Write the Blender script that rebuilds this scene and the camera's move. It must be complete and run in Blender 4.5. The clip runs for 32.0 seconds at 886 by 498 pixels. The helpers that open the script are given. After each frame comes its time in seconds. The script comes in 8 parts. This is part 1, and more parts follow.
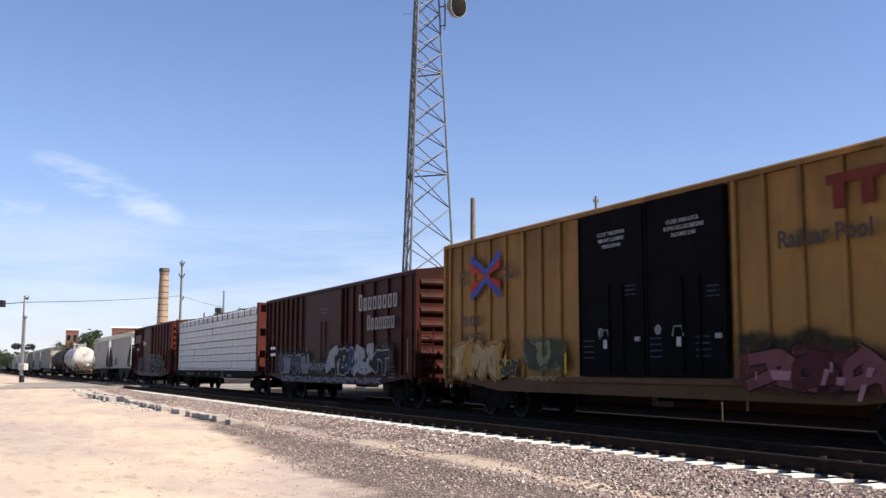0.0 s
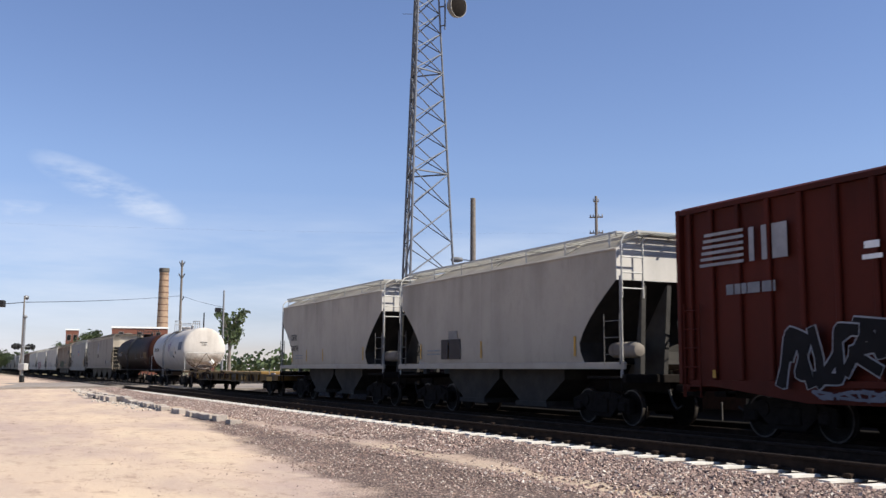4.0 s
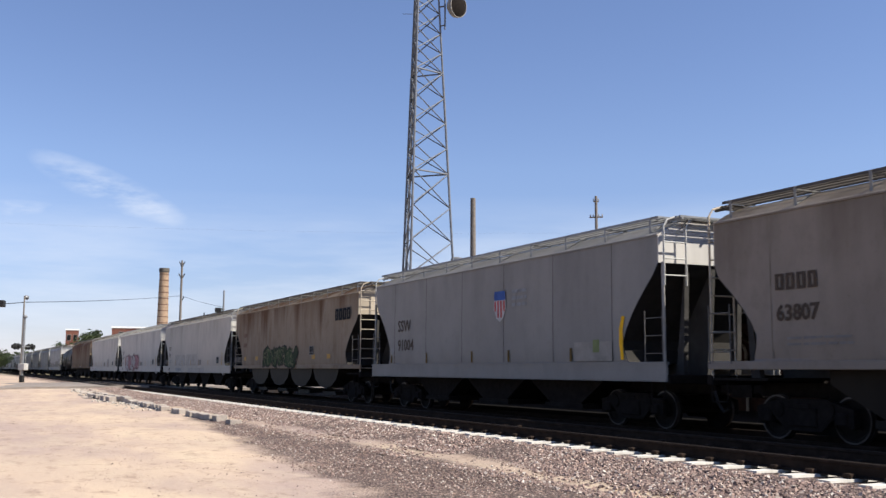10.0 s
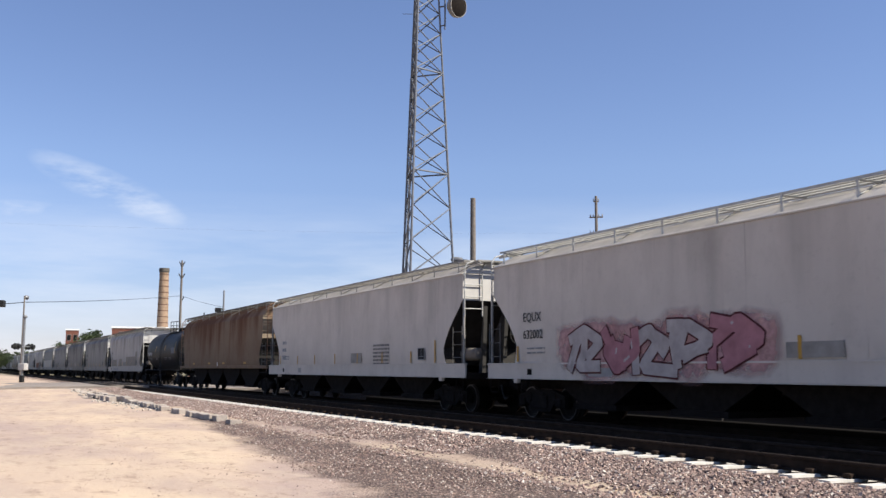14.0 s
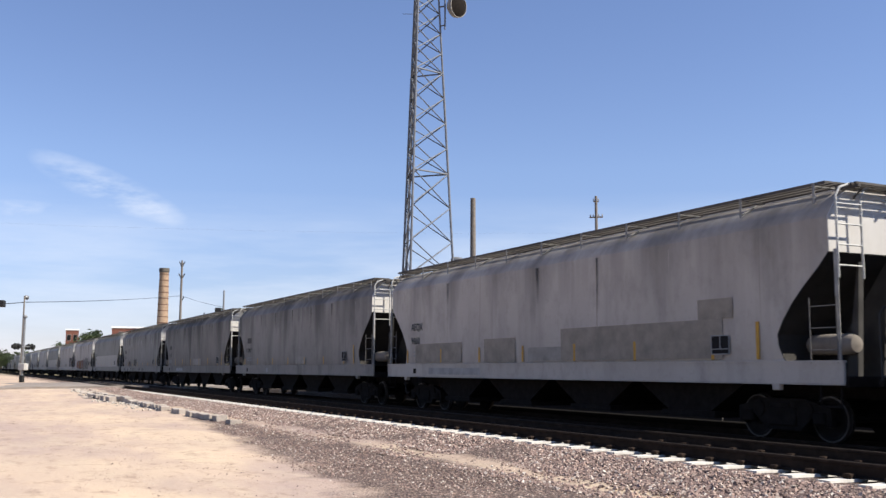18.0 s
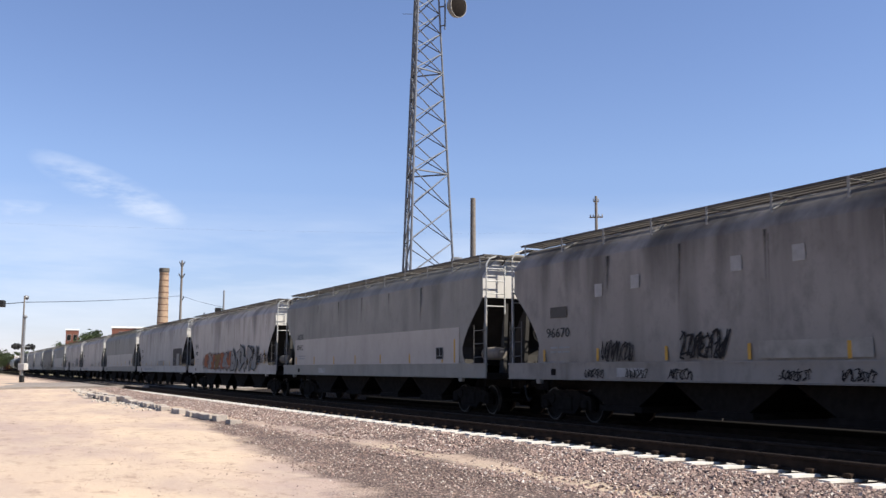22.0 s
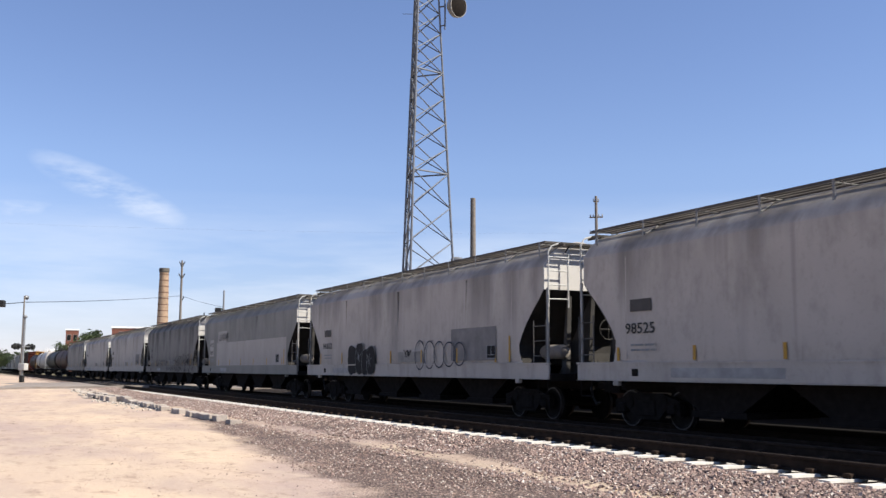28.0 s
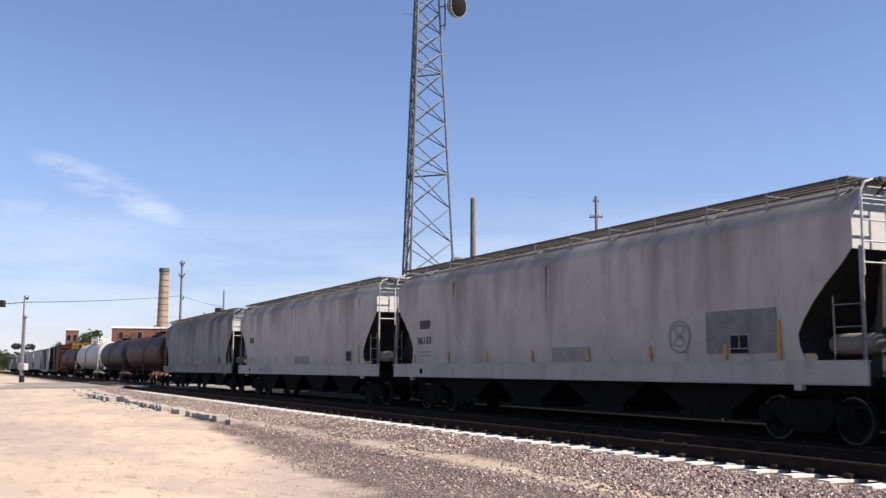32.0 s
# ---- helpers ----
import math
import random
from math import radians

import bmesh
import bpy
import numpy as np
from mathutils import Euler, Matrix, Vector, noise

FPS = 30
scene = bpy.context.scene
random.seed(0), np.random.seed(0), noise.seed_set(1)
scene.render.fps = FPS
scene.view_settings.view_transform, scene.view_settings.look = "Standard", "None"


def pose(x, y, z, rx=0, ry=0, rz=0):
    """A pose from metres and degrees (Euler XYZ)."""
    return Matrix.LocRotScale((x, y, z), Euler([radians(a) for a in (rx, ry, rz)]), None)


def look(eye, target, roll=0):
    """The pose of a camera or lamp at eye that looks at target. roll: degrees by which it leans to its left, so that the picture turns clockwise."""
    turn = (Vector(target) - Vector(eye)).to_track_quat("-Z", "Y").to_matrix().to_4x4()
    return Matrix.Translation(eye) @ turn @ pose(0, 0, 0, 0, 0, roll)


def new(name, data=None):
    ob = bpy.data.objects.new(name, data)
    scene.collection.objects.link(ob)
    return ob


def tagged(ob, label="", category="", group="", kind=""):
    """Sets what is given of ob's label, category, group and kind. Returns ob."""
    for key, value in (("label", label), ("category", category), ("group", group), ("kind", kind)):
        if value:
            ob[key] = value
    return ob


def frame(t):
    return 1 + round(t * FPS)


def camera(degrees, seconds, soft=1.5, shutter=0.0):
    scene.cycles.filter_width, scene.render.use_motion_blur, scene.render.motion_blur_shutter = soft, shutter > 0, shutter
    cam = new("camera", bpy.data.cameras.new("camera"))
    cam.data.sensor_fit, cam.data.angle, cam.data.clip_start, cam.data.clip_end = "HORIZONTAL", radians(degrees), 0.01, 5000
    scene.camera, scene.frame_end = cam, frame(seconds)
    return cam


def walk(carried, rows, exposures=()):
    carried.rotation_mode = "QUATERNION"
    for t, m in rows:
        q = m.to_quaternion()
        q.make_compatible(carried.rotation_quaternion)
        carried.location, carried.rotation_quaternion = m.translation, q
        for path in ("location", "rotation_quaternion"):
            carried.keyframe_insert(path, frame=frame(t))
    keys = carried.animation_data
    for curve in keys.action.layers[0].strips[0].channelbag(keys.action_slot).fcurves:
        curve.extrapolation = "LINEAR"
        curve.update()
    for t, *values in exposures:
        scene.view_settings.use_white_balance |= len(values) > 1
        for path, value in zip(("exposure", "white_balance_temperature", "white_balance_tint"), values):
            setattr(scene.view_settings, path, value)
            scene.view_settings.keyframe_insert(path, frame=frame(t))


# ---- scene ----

# ---------------------------------------------------------------- camera
SECONDS = 32.0
EYE = (0.0, 0.0, 1.55)
YAW, PITCH = radians(26.0), radians(6.95)
cam = camera(48.26, SECONDS, soft=1.45, shutter=0.06)
AIM = (EYE[0] - math.cos(YAW) * math.cos(PITCH), EYE[1] + math.sin(YAW) * math.cos(PITCH), EYE[2] + math.sin(PITCH))
walk(cam, [(0.0, look(EYE, AIM, 0.2)), (SECONDS, look(EYE, AIM, 0.2))], exposures=[(t, 0.80 + e) for t, e in ((0.0, 0.24), (1.5, 0.24), (2.6, 0.05), (6.0, 0.0), (9.0, 0.07), (14.0, 0.06), (20.0, 0.15), (SECONDS, 0.15))])

# ---------------------------------------------------------------- light
SUN_EL, SUN_AZ = radians(45.5), radians(47)          # azimuth from +x towards +y
world = bpy.data.worlds.new("world")
scene.world = world
world.use_nodes = True


def build_world():
    nt = world.node_tree
    nt.nodes.clear()
    n, l = nt.nodes.new, nt.links.new
    out, bg, sky = n("ShaderNodeOutputWorld"), n("ShaderNodeBackground"), n("ShaderNodeTexSky")
    sky.sky_type, sky.sun_disc = "NISHITA", False
    sky.sun_elevation = SUN_EL
    sky.sun_rotation = math.pi / 2 - SUN_AZ
    sky.air_density, sky.dust_density, sky.ozone_density = 1.0, 0.1, 2.8
    co, sep = n("ShaderNodeTexCoord"), n("ShaderNodeSeparateXYZ")
    l(co.outputs["Generated"], sep.inputs[0])
    # a little more blue than the model's clear air gives
    tint = n("ShaderNodeMix")
    tint.data_type, tint.blend_type = "RGBA", "MULTIPLY"
    tint.inputs["Factor"].default_value = 1.0
    tint.inputs["B"].default_value = (1.06, 1.01, 1.165, 1)
    l(sky.outputs[0], tint.inputs["A"])

    def calc(op, a, b=0.0):
        k = n("ShaderNodeMath")
        k.operation = op
        for i, v in enumerate((a, b)):
            if isinstance(v, (int, float)):
                k.inputs[i].default_value = v
            else:
                l(v, k.inputs[i])
        return k.outputs[0]

    def remap(v, a, b, lo=0.0, hi=1.0):
        r = n("ShaderNodeMapRange")
        for key, x in (("From Min", a), ("From Max", b), ("To Min", lo), ("To Max", hi)):
            r.inputs[key].default_value = x
        l(v, r.inputs["Value"])
        return r.outputs[0]

    def wisps(scale, stretch, detail, turn):
        mp, no = n("ShaderNodeMapping"), n("ShaderNodeTexNoise")
        mp.inputs["Scale"].default_value, mp.inputs["Rotation"].default_value = stretch, turn
        no.inputs["Scale"].default_value, no.inputs["Detail"].default_value, no.inputs["Roughness"].default_value = scale, detail, 0.58
        l(co.outputs["Generated"], mp.inputs[0])
        l(mp.outputs[0], no.inputs[0])
        return no.outputs["Fac"]
    # thin cirrus veil low over the horizon all round
    veil = calc("MULTIPLY", remap(wisps(1.5, (2.0, 2.0, 14.0), 6, (radians(5), radians(-4), 0)), 0.38, 0.70, 0.0, 0.68), remap(sep.outputs["Z"], 0.175, 0.09))
    # one drifting cirrus patch, its edge frayed by noise
    azi = calc("ARCTAN2", sep.outputs["Y"], calc("MULTIPLY", sep.outputs["X"], -1.0))
    ele = calc("ARCSINE", sep.outputs["Z"])
    fray = wisps(6.0, (2.0, 2.0, 7.0), 8, (radians(14), radians(-20), 0))
    dx = calc("DIVIDE", calc("SUBTRACT", azi, 0.128), 0.074)
    slope = calc("SUBTRACT", 0.168, calc("MULTIPLY", calc("SUBTRACT", azi, 0.13), 0.37))
    dz = calc("DIVIDE", calc("SUBTRACT", ele, slope), 0.019)
    rad = calc("ADD", calc("MULTIPLY", dx, dx), calc("MULTIPLY", dz, dz))
    patch = calc("MULTIPLY", remap(rad, 1.2, 0.0, 0.0, 1.0), remap(fray, 0.34, 0.66, 0.0, 1.0))
    ex = calc("DIVIDE", calc("SUBTRACT", azi, 0.045), 0.050)
    ez = calc("DIVIDE", calc("SUBTRACT", ele, 0.146), 0.011)
    rad2 = calc("ADD", calc("MULTIPLY", ex, ex), calc("MULTIPLY", ez, ez))
    patch = calc("MAXIMUM", patch, calc("MULTIPLY", remap(rad2, 1.1, 0.0, 0.0, 0.7), remap(fray, 0.34, 0.66, 0.0, 1.0)))
    cloud = calc("MAXIMUM", veil, calc("MULTIPLY", patch, 0.95))
    mix = n("ShaderNodeMix")
    mix.data_type = "RGBA"
    mix.inputs["B"].default_value = (6.9, 7.4, 8.4, 1)
    l(cloud, mix.inputs["Factor"])
    # dusty air takes some light off the lowest sky
    haze = n("ShaderNodeMix")
    haze.data_type = "RGBA"
    haze.inputs["A"].default_value, haze.inputs["B"].default_value = (1, 1, 1, 1), (0.74, 0.745, 0.85, 1)
    l(remap(sep.outputs["Z"], 0.20, 0.02), haze.inputs["Factor"])
    dim = n("ShaderNodeMix")
    dim.data_type, dim.blend_type = "RGBA", "MULTIPLY"
    dim.inputs["Factor"].default_value = 1.0
    l(tint.outputs["Result"], dim.inputs["A"])
    l(haze.outputs["Result"], dim.inputs["B"])
    l(dim.outputs["Result"], mix.inputs["A"])
    l(mix.outputs["Result"], bg.inputs["Color"])
    bg.inputs["Strength"].default_value = 0.068
    l(bg.outputs[0], out.inputs[0])


build_world()
sun_data = bpy.data.lights.new("sun", "SUN")
sun_data.energy, sun_data.angle, sun_data.color = 5.0, radians(0.55), (1.0, 0.93, 0.82)
sun = new("sun", sun_data)
sun_dir = Vector((math.cos(SUN_AZ) * math.cos(SUN_EL), math.sin(SUN_AZ) * math.cos(SUN_EL), math.sin(SUN_EL)))
sun.matrix_world = look(tuple(sun_dir * 60), (0, 0, 0))

# ---------------------------------------------------------------- materials


def shader(name):
    m = bpy.data.materials.new(name)
    m.use_nodes = True
    nt = m.node_tree
    return m, nt, nt.nodes["Principled BSDF"]


def rgba(c):
    return (c[0], c[1], c[2], 1.0)


def noise_node(nt, scale, detail=4.0, rough=0.55, stretch=(1, 1, 1), vary=True, coords="Object"):
    co, mp, no = nt.nodes.new("ShaderNodeTexCoord"), nt.nodes.new("ShaderNodeMapping"), nt.nodes.new("ShaderNodeTexNoise")
    mp.inputs["Scale"].default_value = stretch
    no.noise_dimensions = "4D"
    no.inputs["Scale"].default_value, no.inputs["Detail"].default_value = scale, detail
    no.inputs["Roughness"].default_value = rough
    nt.links.new(co.outputs[coords], mp.inputs[0])
    nt.links.new(mp.outputs[0], no.inputs["Vector"])
    if vary:
        oi, mu = nt.nodes.new("ShaderNodeObjectInfo"), nt.nodes.new("ShaderNodeMath")
        mu.operation, mu.inputs[1].default_value = "MULTIPLY", 40.0
        nt.links.new(oi.outputs["Random"], mu.inputs[0])
        nt.links.new(mu.outputs[0], no.inputs["W"])
    return no.outputs["Fac"]


def ranged(nt, value, a, b, lo=0.0, hi=1.0):
    r = nt.nodes.new("ShaderNodeMapRange")
    for key, x in (("From Min", a), ("From Max", b), ("To Min", lo), ("To Max", hi)):
        r.inputs[key].default_value = x
    nt.links.new(value, r.inputs["Value"])
    return r.outputs[0]


def mixed(nt, fac, a, b):
    mx = nt.nodes.new("ShaderNodeMix")
    mx.data_type = "RGBA"
    for key, x in (("A", a), ("B", b)):
        if isinstance(x, tuple):
            mx.inputs[key].default_value = rgba(x)
        else:
            nt.links.new(x, mx.inputs[key])
    nt.links.new(fac, mx.inputs["Factor"])
    return mx.outputs["Result"]


def bumped(nt, bsdf, height, strength, distance=0.02):
    b = nt.nodes.new("ShaderNodeBump")
    b.inputs["Strength"].default_value, b.inputs["Distance"].default_value = strength, distance
    nt.links.new(height, b.inputs["Height"])
    nt.links.new(b.outputs[0], bsdf.inputs["Normal"])


def paint(name, base, grime, streak=0.5, patch=0.35, rough=0.55, metal=0.0, drip=7.9, gloss=0.08):
    """Weathered car paint: vertical streaks of grime, soft patches, fine speckle, slight dents."""
    m, nt, b = shader(name)
    s = ranged(nt, noise_node(nt, 1.0, 4, 0.5, (1.15, 1.15, 0.10)), 0.52, 0.80, 0, 0.85 * streak)
    p = ranged(nt, noise_node(nt, 0.42, 5, 0.6, (1, 1, 0.6)), 0.48, 0.80, 0, 0.8 * patch)
    f = ranged(nt, noise_node(nt, 9.0, 4, 0.7), 0.55, 0.85, 0, 0.3)
    tone = ranged(nt, noise_node(nt, 0.9, 3), 0.3, 0.7)
    c = mixed(nt, tone, tuple(x * 0.93 for x in base), tuple(min(1, x * 1.05) for x in base))
    c = mixed(nt, p, c, tuple(0.5 * (x + y) for x, y in zip(base, grime)))
    c = mixed(nt, s, c, grime)
    c = mixed(nt, f, c, grime)
    c = mixed(nt, ranged(nt, noise_node(nt, 2.3, 6, 0.68, (1, 1, 0.6)), 0.50, 0.72, 0, 0.45 * streak), c, tuple(0.8 * x for x in grime))
    # soot and rain drips that start at the roof edge and end at uneven heights
    co, sp, ad = nt.nodes.new("ShaderNodeTexCoord"), nt.nodes.new("ShaderNodeSeparateXYZ"), nt.nodes.new("ShaderNodeMath")
    nt.links.new(co.outputs["Object"], sp.inputs[0])
    ad.operation = "MULTIPLY_ADD"
    nt.links.new(noise_node(nt, 1.0, 4, 0.55, (0.85, 0.85, 0.10)), ad.inputs[0])
    ad.inputs[1].default_value = 9.0
    nt.links.new(sp.outputs["Z"], ad.inputs[2])
    c = mixed(nt, ranged(nt, ad.outputs[0], drip, drip + 1.9, 0, min(0.9, streak)), c, tuple(0.75 * x for x in grime))
    # a few thin runs of water-borne dirt
    c = mixed(nt, ranged(nt, noise_node(nt, 1.0, 2, 0.5, (2.6, 2.6, 0.09)), 0.66, 0.76, 0, 0.6 * streak), c, grime)
    nt.links.new(c, b.inputs["Base Color"])
    b.inputs["Roughness"].default_value, b.inputs["Metallic"].default_value = rough, metal
    b.inputs["Specular IOR Level"].default_value = gloss
    bumped(nt, b, noise_node(nt, 1.6, 3, 0.5), 0.25, 0.03)
    return m


def plain(name, base, rough=0.6, metal=0.0, amount=0.25, scale=6.0, bump=0.1, spec=0.25):
    """A surface of one colour with mottling and a fine bump."""
    m, nt, b = shader(name)
    k = ranged(nt, noise_node(nt, scale, 5, 0.6), 0.3, 0.75)
    nt.links.new(mixed(nt, k, tuple(x * (1 - amount) for x in base), tuple(min(1, x * (1 + amount)) for x in base)), b.inputs["Base Color"])
    b.inputs["Roughness"].default_value, b.inputs["Metallic"].default_value = rough, metal
    b.inputs["Specular IOR Level"].default_value = spec
    if bump:
        bumped(nt, b, noise_node(nt, scale * 4, 4, 0.6), bump, 0.01)
    return m




def stained_tank():
    """Brown tank paint blackened by spilled oil over most of its length, with an uneven edge."""
    m = paint("oil_stained_brown", (0.050, 0.020, 0.015), (0.020, 0.0115, 0.009), 0.8, 0.6, 0.6, gloss=0.05)
    nt = m.node_tree
    b = nt.nodes["Principled BSDF"]
    base = b.inputs["Base Color"].links[0].from_socket
    co, sp, ad = nt.nodes.new("ShaderNodeTexCoord"), nt.nodes.new("ShaderNodeSeparateXYZ"), nt.nodes.new("ShaderNodeMath")
    nt.links.new(co.outputs["Object"], sp.inputs[0])
    ad.operation = "MULTIPLY_ADD"
    nt.links.new(noise_node(nt, 0.5, 5, 0.6, (1, 1, 0.5)), ad.inputs[0])
    ad.inputs[1].default_value = 12.0
    nt.links.new(sp.outputs["X"], ad.inputs[2])
    nt.links.new(mixed(nt, ranged(nt, ad.outputs[0], 13.5, 9.0, 0, 0.94), base, (0.0180, 0.0125, 0.0103)), b.inputs["Base Color"])
    return m


TANK_STAINED = stained_tank()
GREY_A = paint("grey_paint_a", (0.43, 0.392, 0.348), (0.10, 0.088, 0.076), 0.65, 0.5, drip=7.8)
GREY_B = paint("grey_paint_b", (0.415, 0.380, 0.340), (0.125, 0.113, 0.100), 0.6, 0.45, drip=7.7)
GREY_C = paint("grey_paint_c", (0.245, 0.226, 0.206), (0.060, 0.053, 0.047), 0.8, 0.6, drip=7.6)
GREY_D = paint("grey_paint_d", (0.200, 0.180, 0.160), (0.036, 0.031, 0.027), 0.85, 0.7, drip=7.2)
WHITE_CAR = paint("white_car_paint", (0.54, 0.497, 0.438), (0.22, 0.195, 0.165), 0.35, 0.3)
BEIGE_CAR = paint("beige_car_paint", (0.238, 0.204, 0.170), (0.10, 0.076, 0.052), 0.5, 0.4)
TAN_RUST = paint("rust_stained_beige", (0.25, 0.205, 0.152), (0.125, 0.058, 0.024), 0.9, 0.7, 0.75, drip=7.7)
RUST_CAR = paint("heavy_rust_paint", (0.205, 0.148, 0.098), (0.130, 0.052, 0.024), 0.95, 0.9, 0.8, drip=7.0)
BROWN_CAR = paint("oxide_brown_paint", (0.046, 0.0108, 0.0075), (0.016, 0.008, 0.006), 0.6, 0.5)
RED_CAR = paint("oxide_red_paint", (0.078, 0.015, 0.009), (0.022, 0.008, 0.006), 0.55, 0.5)
YELLOW_CAR = paint("yellow_car_paint", (0.285, 0.152, 0.046), (0.10, 0.054, 0.021), 0.6, 0.5)
BLACK_DOOR = plain("black_door_paint", (0.0050, 0.0050, 0.0055), 0.8, 0.0, 0.4, 1.5, 0.1, 0.04)
TANK_WHITE = paint("white_tank_paint", (0.53, 0.495, 0.45), (0.22, 0.17, 0.13), 0.45, 0.4, 0.5)
TANK_BROWN = paint("brown_tank_paint", (0.060, 0.026, 0.019), (0.011, 0.009, 0.008), 0.9, 0.8, 0.55)
TANK_BLACK = paint("black_tank_paint", (0.022, 0.0205, 0.0195), (0.07, 0.065, 0.06), 0.35, 0.3, 0.5, gloss=0.07)
RED_BEAM = paint("beam_red_paint", (0.085, 0.022, 0.015), (0.05, 0.019, 0.014), 0.4, 0.35)
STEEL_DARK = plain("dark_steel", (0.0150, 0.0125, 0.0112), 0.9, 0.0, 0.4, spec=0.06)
STEEL_GREY = plain("galvanised_steel", (0.22, 0.225, 0.23), 0.55, 0.5, 0.25)
MAST_STEEL = plain("dull_galvanised_steel", (0.145, 0.155, 0.175), 0.7, 0.2, 0.3)
WHEEL = plain("wheel_steel", (0.016, 0.013, 0.0115), 0.8, 0.1, 0.4, spec=0.1)
RAIL = plain("rail_steel", (0.030, 0.021, 0.016), 0.9, 0.0, 0.4, spec=0.05)
RAIL_TOP = plain("rail_head_steel", (0.020, 0.016, 0.014), 0.85, 0.0, 0.1, spec=0.08)
POLISHED = plain("polished_tread_steel", (0.085, 0.075, 0.068), 0.5, 0.6, 0.3, spec=0.2)
WHITE_PAINT = plain("white_paint", (0.78, 0.78, 0.76), 0.5, 0.0, 0.08)
YELLOW_PAINT = plain("yellow_paint", (0.42, 0.23, 0.03), 0.5, 0.0, 0.2)
BLACK_PAINT = plain("black_paint", (0.018, 0.018, 0.018), 0.5, 0.0, 0.2)
CONCRETE = plain("concrete", (0.52, 0.50, 0.46), 0.9, 0.0, 0.2, 9.0, 0.3)
BLOCK = plain("weathered_concrete", (0.34, 0.30, 0.262), 0.9, 0.0, 0.3, 5.0, 0.5)
# platform asphalt near black: shade behind the train is put into the colour
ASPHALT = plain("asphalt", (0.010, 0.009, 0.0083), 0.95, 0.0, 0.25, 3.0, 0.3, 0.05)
WRAP = plain("white_lumber_wrap", (0.585, 0.56, 0.515), 0.45, 0.0, 0.08, 2.0, 0.15)
STRAP = plain("strap_black", (0.02, 0.02, 0.02), 0.5)
INK = plain("grey_ink", (0.22, 0.23, 0.24), 0.6)
PRINT = plain("faded_print", (0.21, 0.215, 0.20), 0.6)
WOOD = plain("weathered_pole_wood", (0.16, 0.142, 0.125), 0.9, 0.0, 0.3, 4.0, 0.4)
CREOSOTE = plain("creosoted_wood", (0.020, 0.016, 0.013), 0.95, 0.0, 0.3, 4.0, 0.4, 0.05)
# depot brick, soffit and sash colours are darkened to hold the eave shade
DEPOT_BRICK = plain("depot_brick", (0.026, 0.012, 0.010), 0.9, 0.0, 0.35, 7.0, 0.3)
ROAD = plain("pale_road_gravel", (0.22, 0.19, 0.165), 0.95, 0.0, 0.25, 1.5, 0.5)
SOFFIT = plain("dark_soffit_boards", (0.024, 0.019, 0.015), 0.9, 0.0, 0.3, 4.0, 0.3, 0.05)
SASH = plain("dark_painted_sash", (0.11, 0.10, 0.09), 0.8, 0.0, 0.2, spec=0.05)
BRICK = plain("brick_red", (0.17, 0.07, 0.05), 0.9, 0.0, 0.3, 7.0, 0.3)
BRICK_DARK = plain("brick_dark", (0.10, 0.045, 0.035), 0.9, 0.0, 0.3, 5.0, 0.3)
TRIM = plain("painted_trim", (0.24, 0.23, 0.215), 0.6, 0.0, 0.15)
GLASS_M, _nt, _b = shader("window_glass")
_b.inputs["Base Color"].default_value, _b.inputs["Roughness"].default_value = (0.012, 0.012, 0.013, 1), 0.12
_b.inputs["Specular IOR Level"].default_value = 0.12
SHINGLE = plain("roof_shingle", (0.09, 0.086, 0.077), 0.9, 0.0, 0.25, 12.0, 0.4)
RED_LENS = plain("red_lens", (0.05, 0.008, 0.008), 0.3)

# ---------------------------------------------------------------- mesh tools


def box(bm, x0, x1, y0, y1, z0, z1, bevel=0.0):
    vs = [bm.verts.new(p) for p in ((x0, y0, z0), (x1, y0, z0), (x1, y1, z0), (x0, y1, z0), (x0, y0, z1), (x1, y0, z1), (x1, y1, z1), (x0, y1, z1))]
    fs = [bm.faces.new([vs[i] for i in q]) for q in ((3, 2, 1, 0), (4, 5, 6, 7), (0, 1, 5, 4), (1, 2, 6, 5), (2, 3, 7, 6), (3, 0, 4, 7))]
    if bevel:
        bmesh.ops.bevel(bm, geom=list({e for f in fs for e in f.edges}), offset=bevel, segments=1, affect="EDGES")


def tube(bm, p, q, r, n=6, r2=None):
    p, q = Vector(p), Vector(q)
    a = (q - p).normalized()
    u = a.orthogonal().normalized()
    w = a.cross(u)
    r2 = r if r2 is None else r2
    rings = []
    for c, rr in ((p, r), (q, r2)):
        rings.append([bm.verts.new(c + rr * (math.cos(2 * math.pi * i / n) * u + math.sin(2 * math.pi * i / n) * w)) for i in range(n)])
    for i in range(n):
        bm.faces.new((rings[0][i], rings[0][(i + 1) % n], rings[1][(i + 1) % n], rings[1][i]))
    bm.faces.new(rings[0][::-1])
    bm.faces.new(rings[1])


def pipe(bm, pts, r, n=6):
    pts = [Vector(p) for p in pts]
    rings, u = [], None
    for i, p in enumerate(pts):
        a = (pts[min(i + 1, len(pts) - 1)] - pts[max(i - 1, 0)]).normalized()
        u = a.orthogonal().normalized() if u is None else (u - a * u.dot(a)).normalized()
        w = a.cross(u)
        rings.append([bm.verts.new(p + r * (math.cos(2 * math.pi * k / n) * u + math.sin(2 * math.pi * k / n) * w)) for k in range(n)])
    for a, b in zip(rings, rings[1:]):
        for k in range(n):
            bm.faces.new((a[k], a[(k + 1) % n], b[(k + 1) % n], b[k]))
    bm.faces.new(rings[0][::-1])
    bm.faces.new(rings[-1])


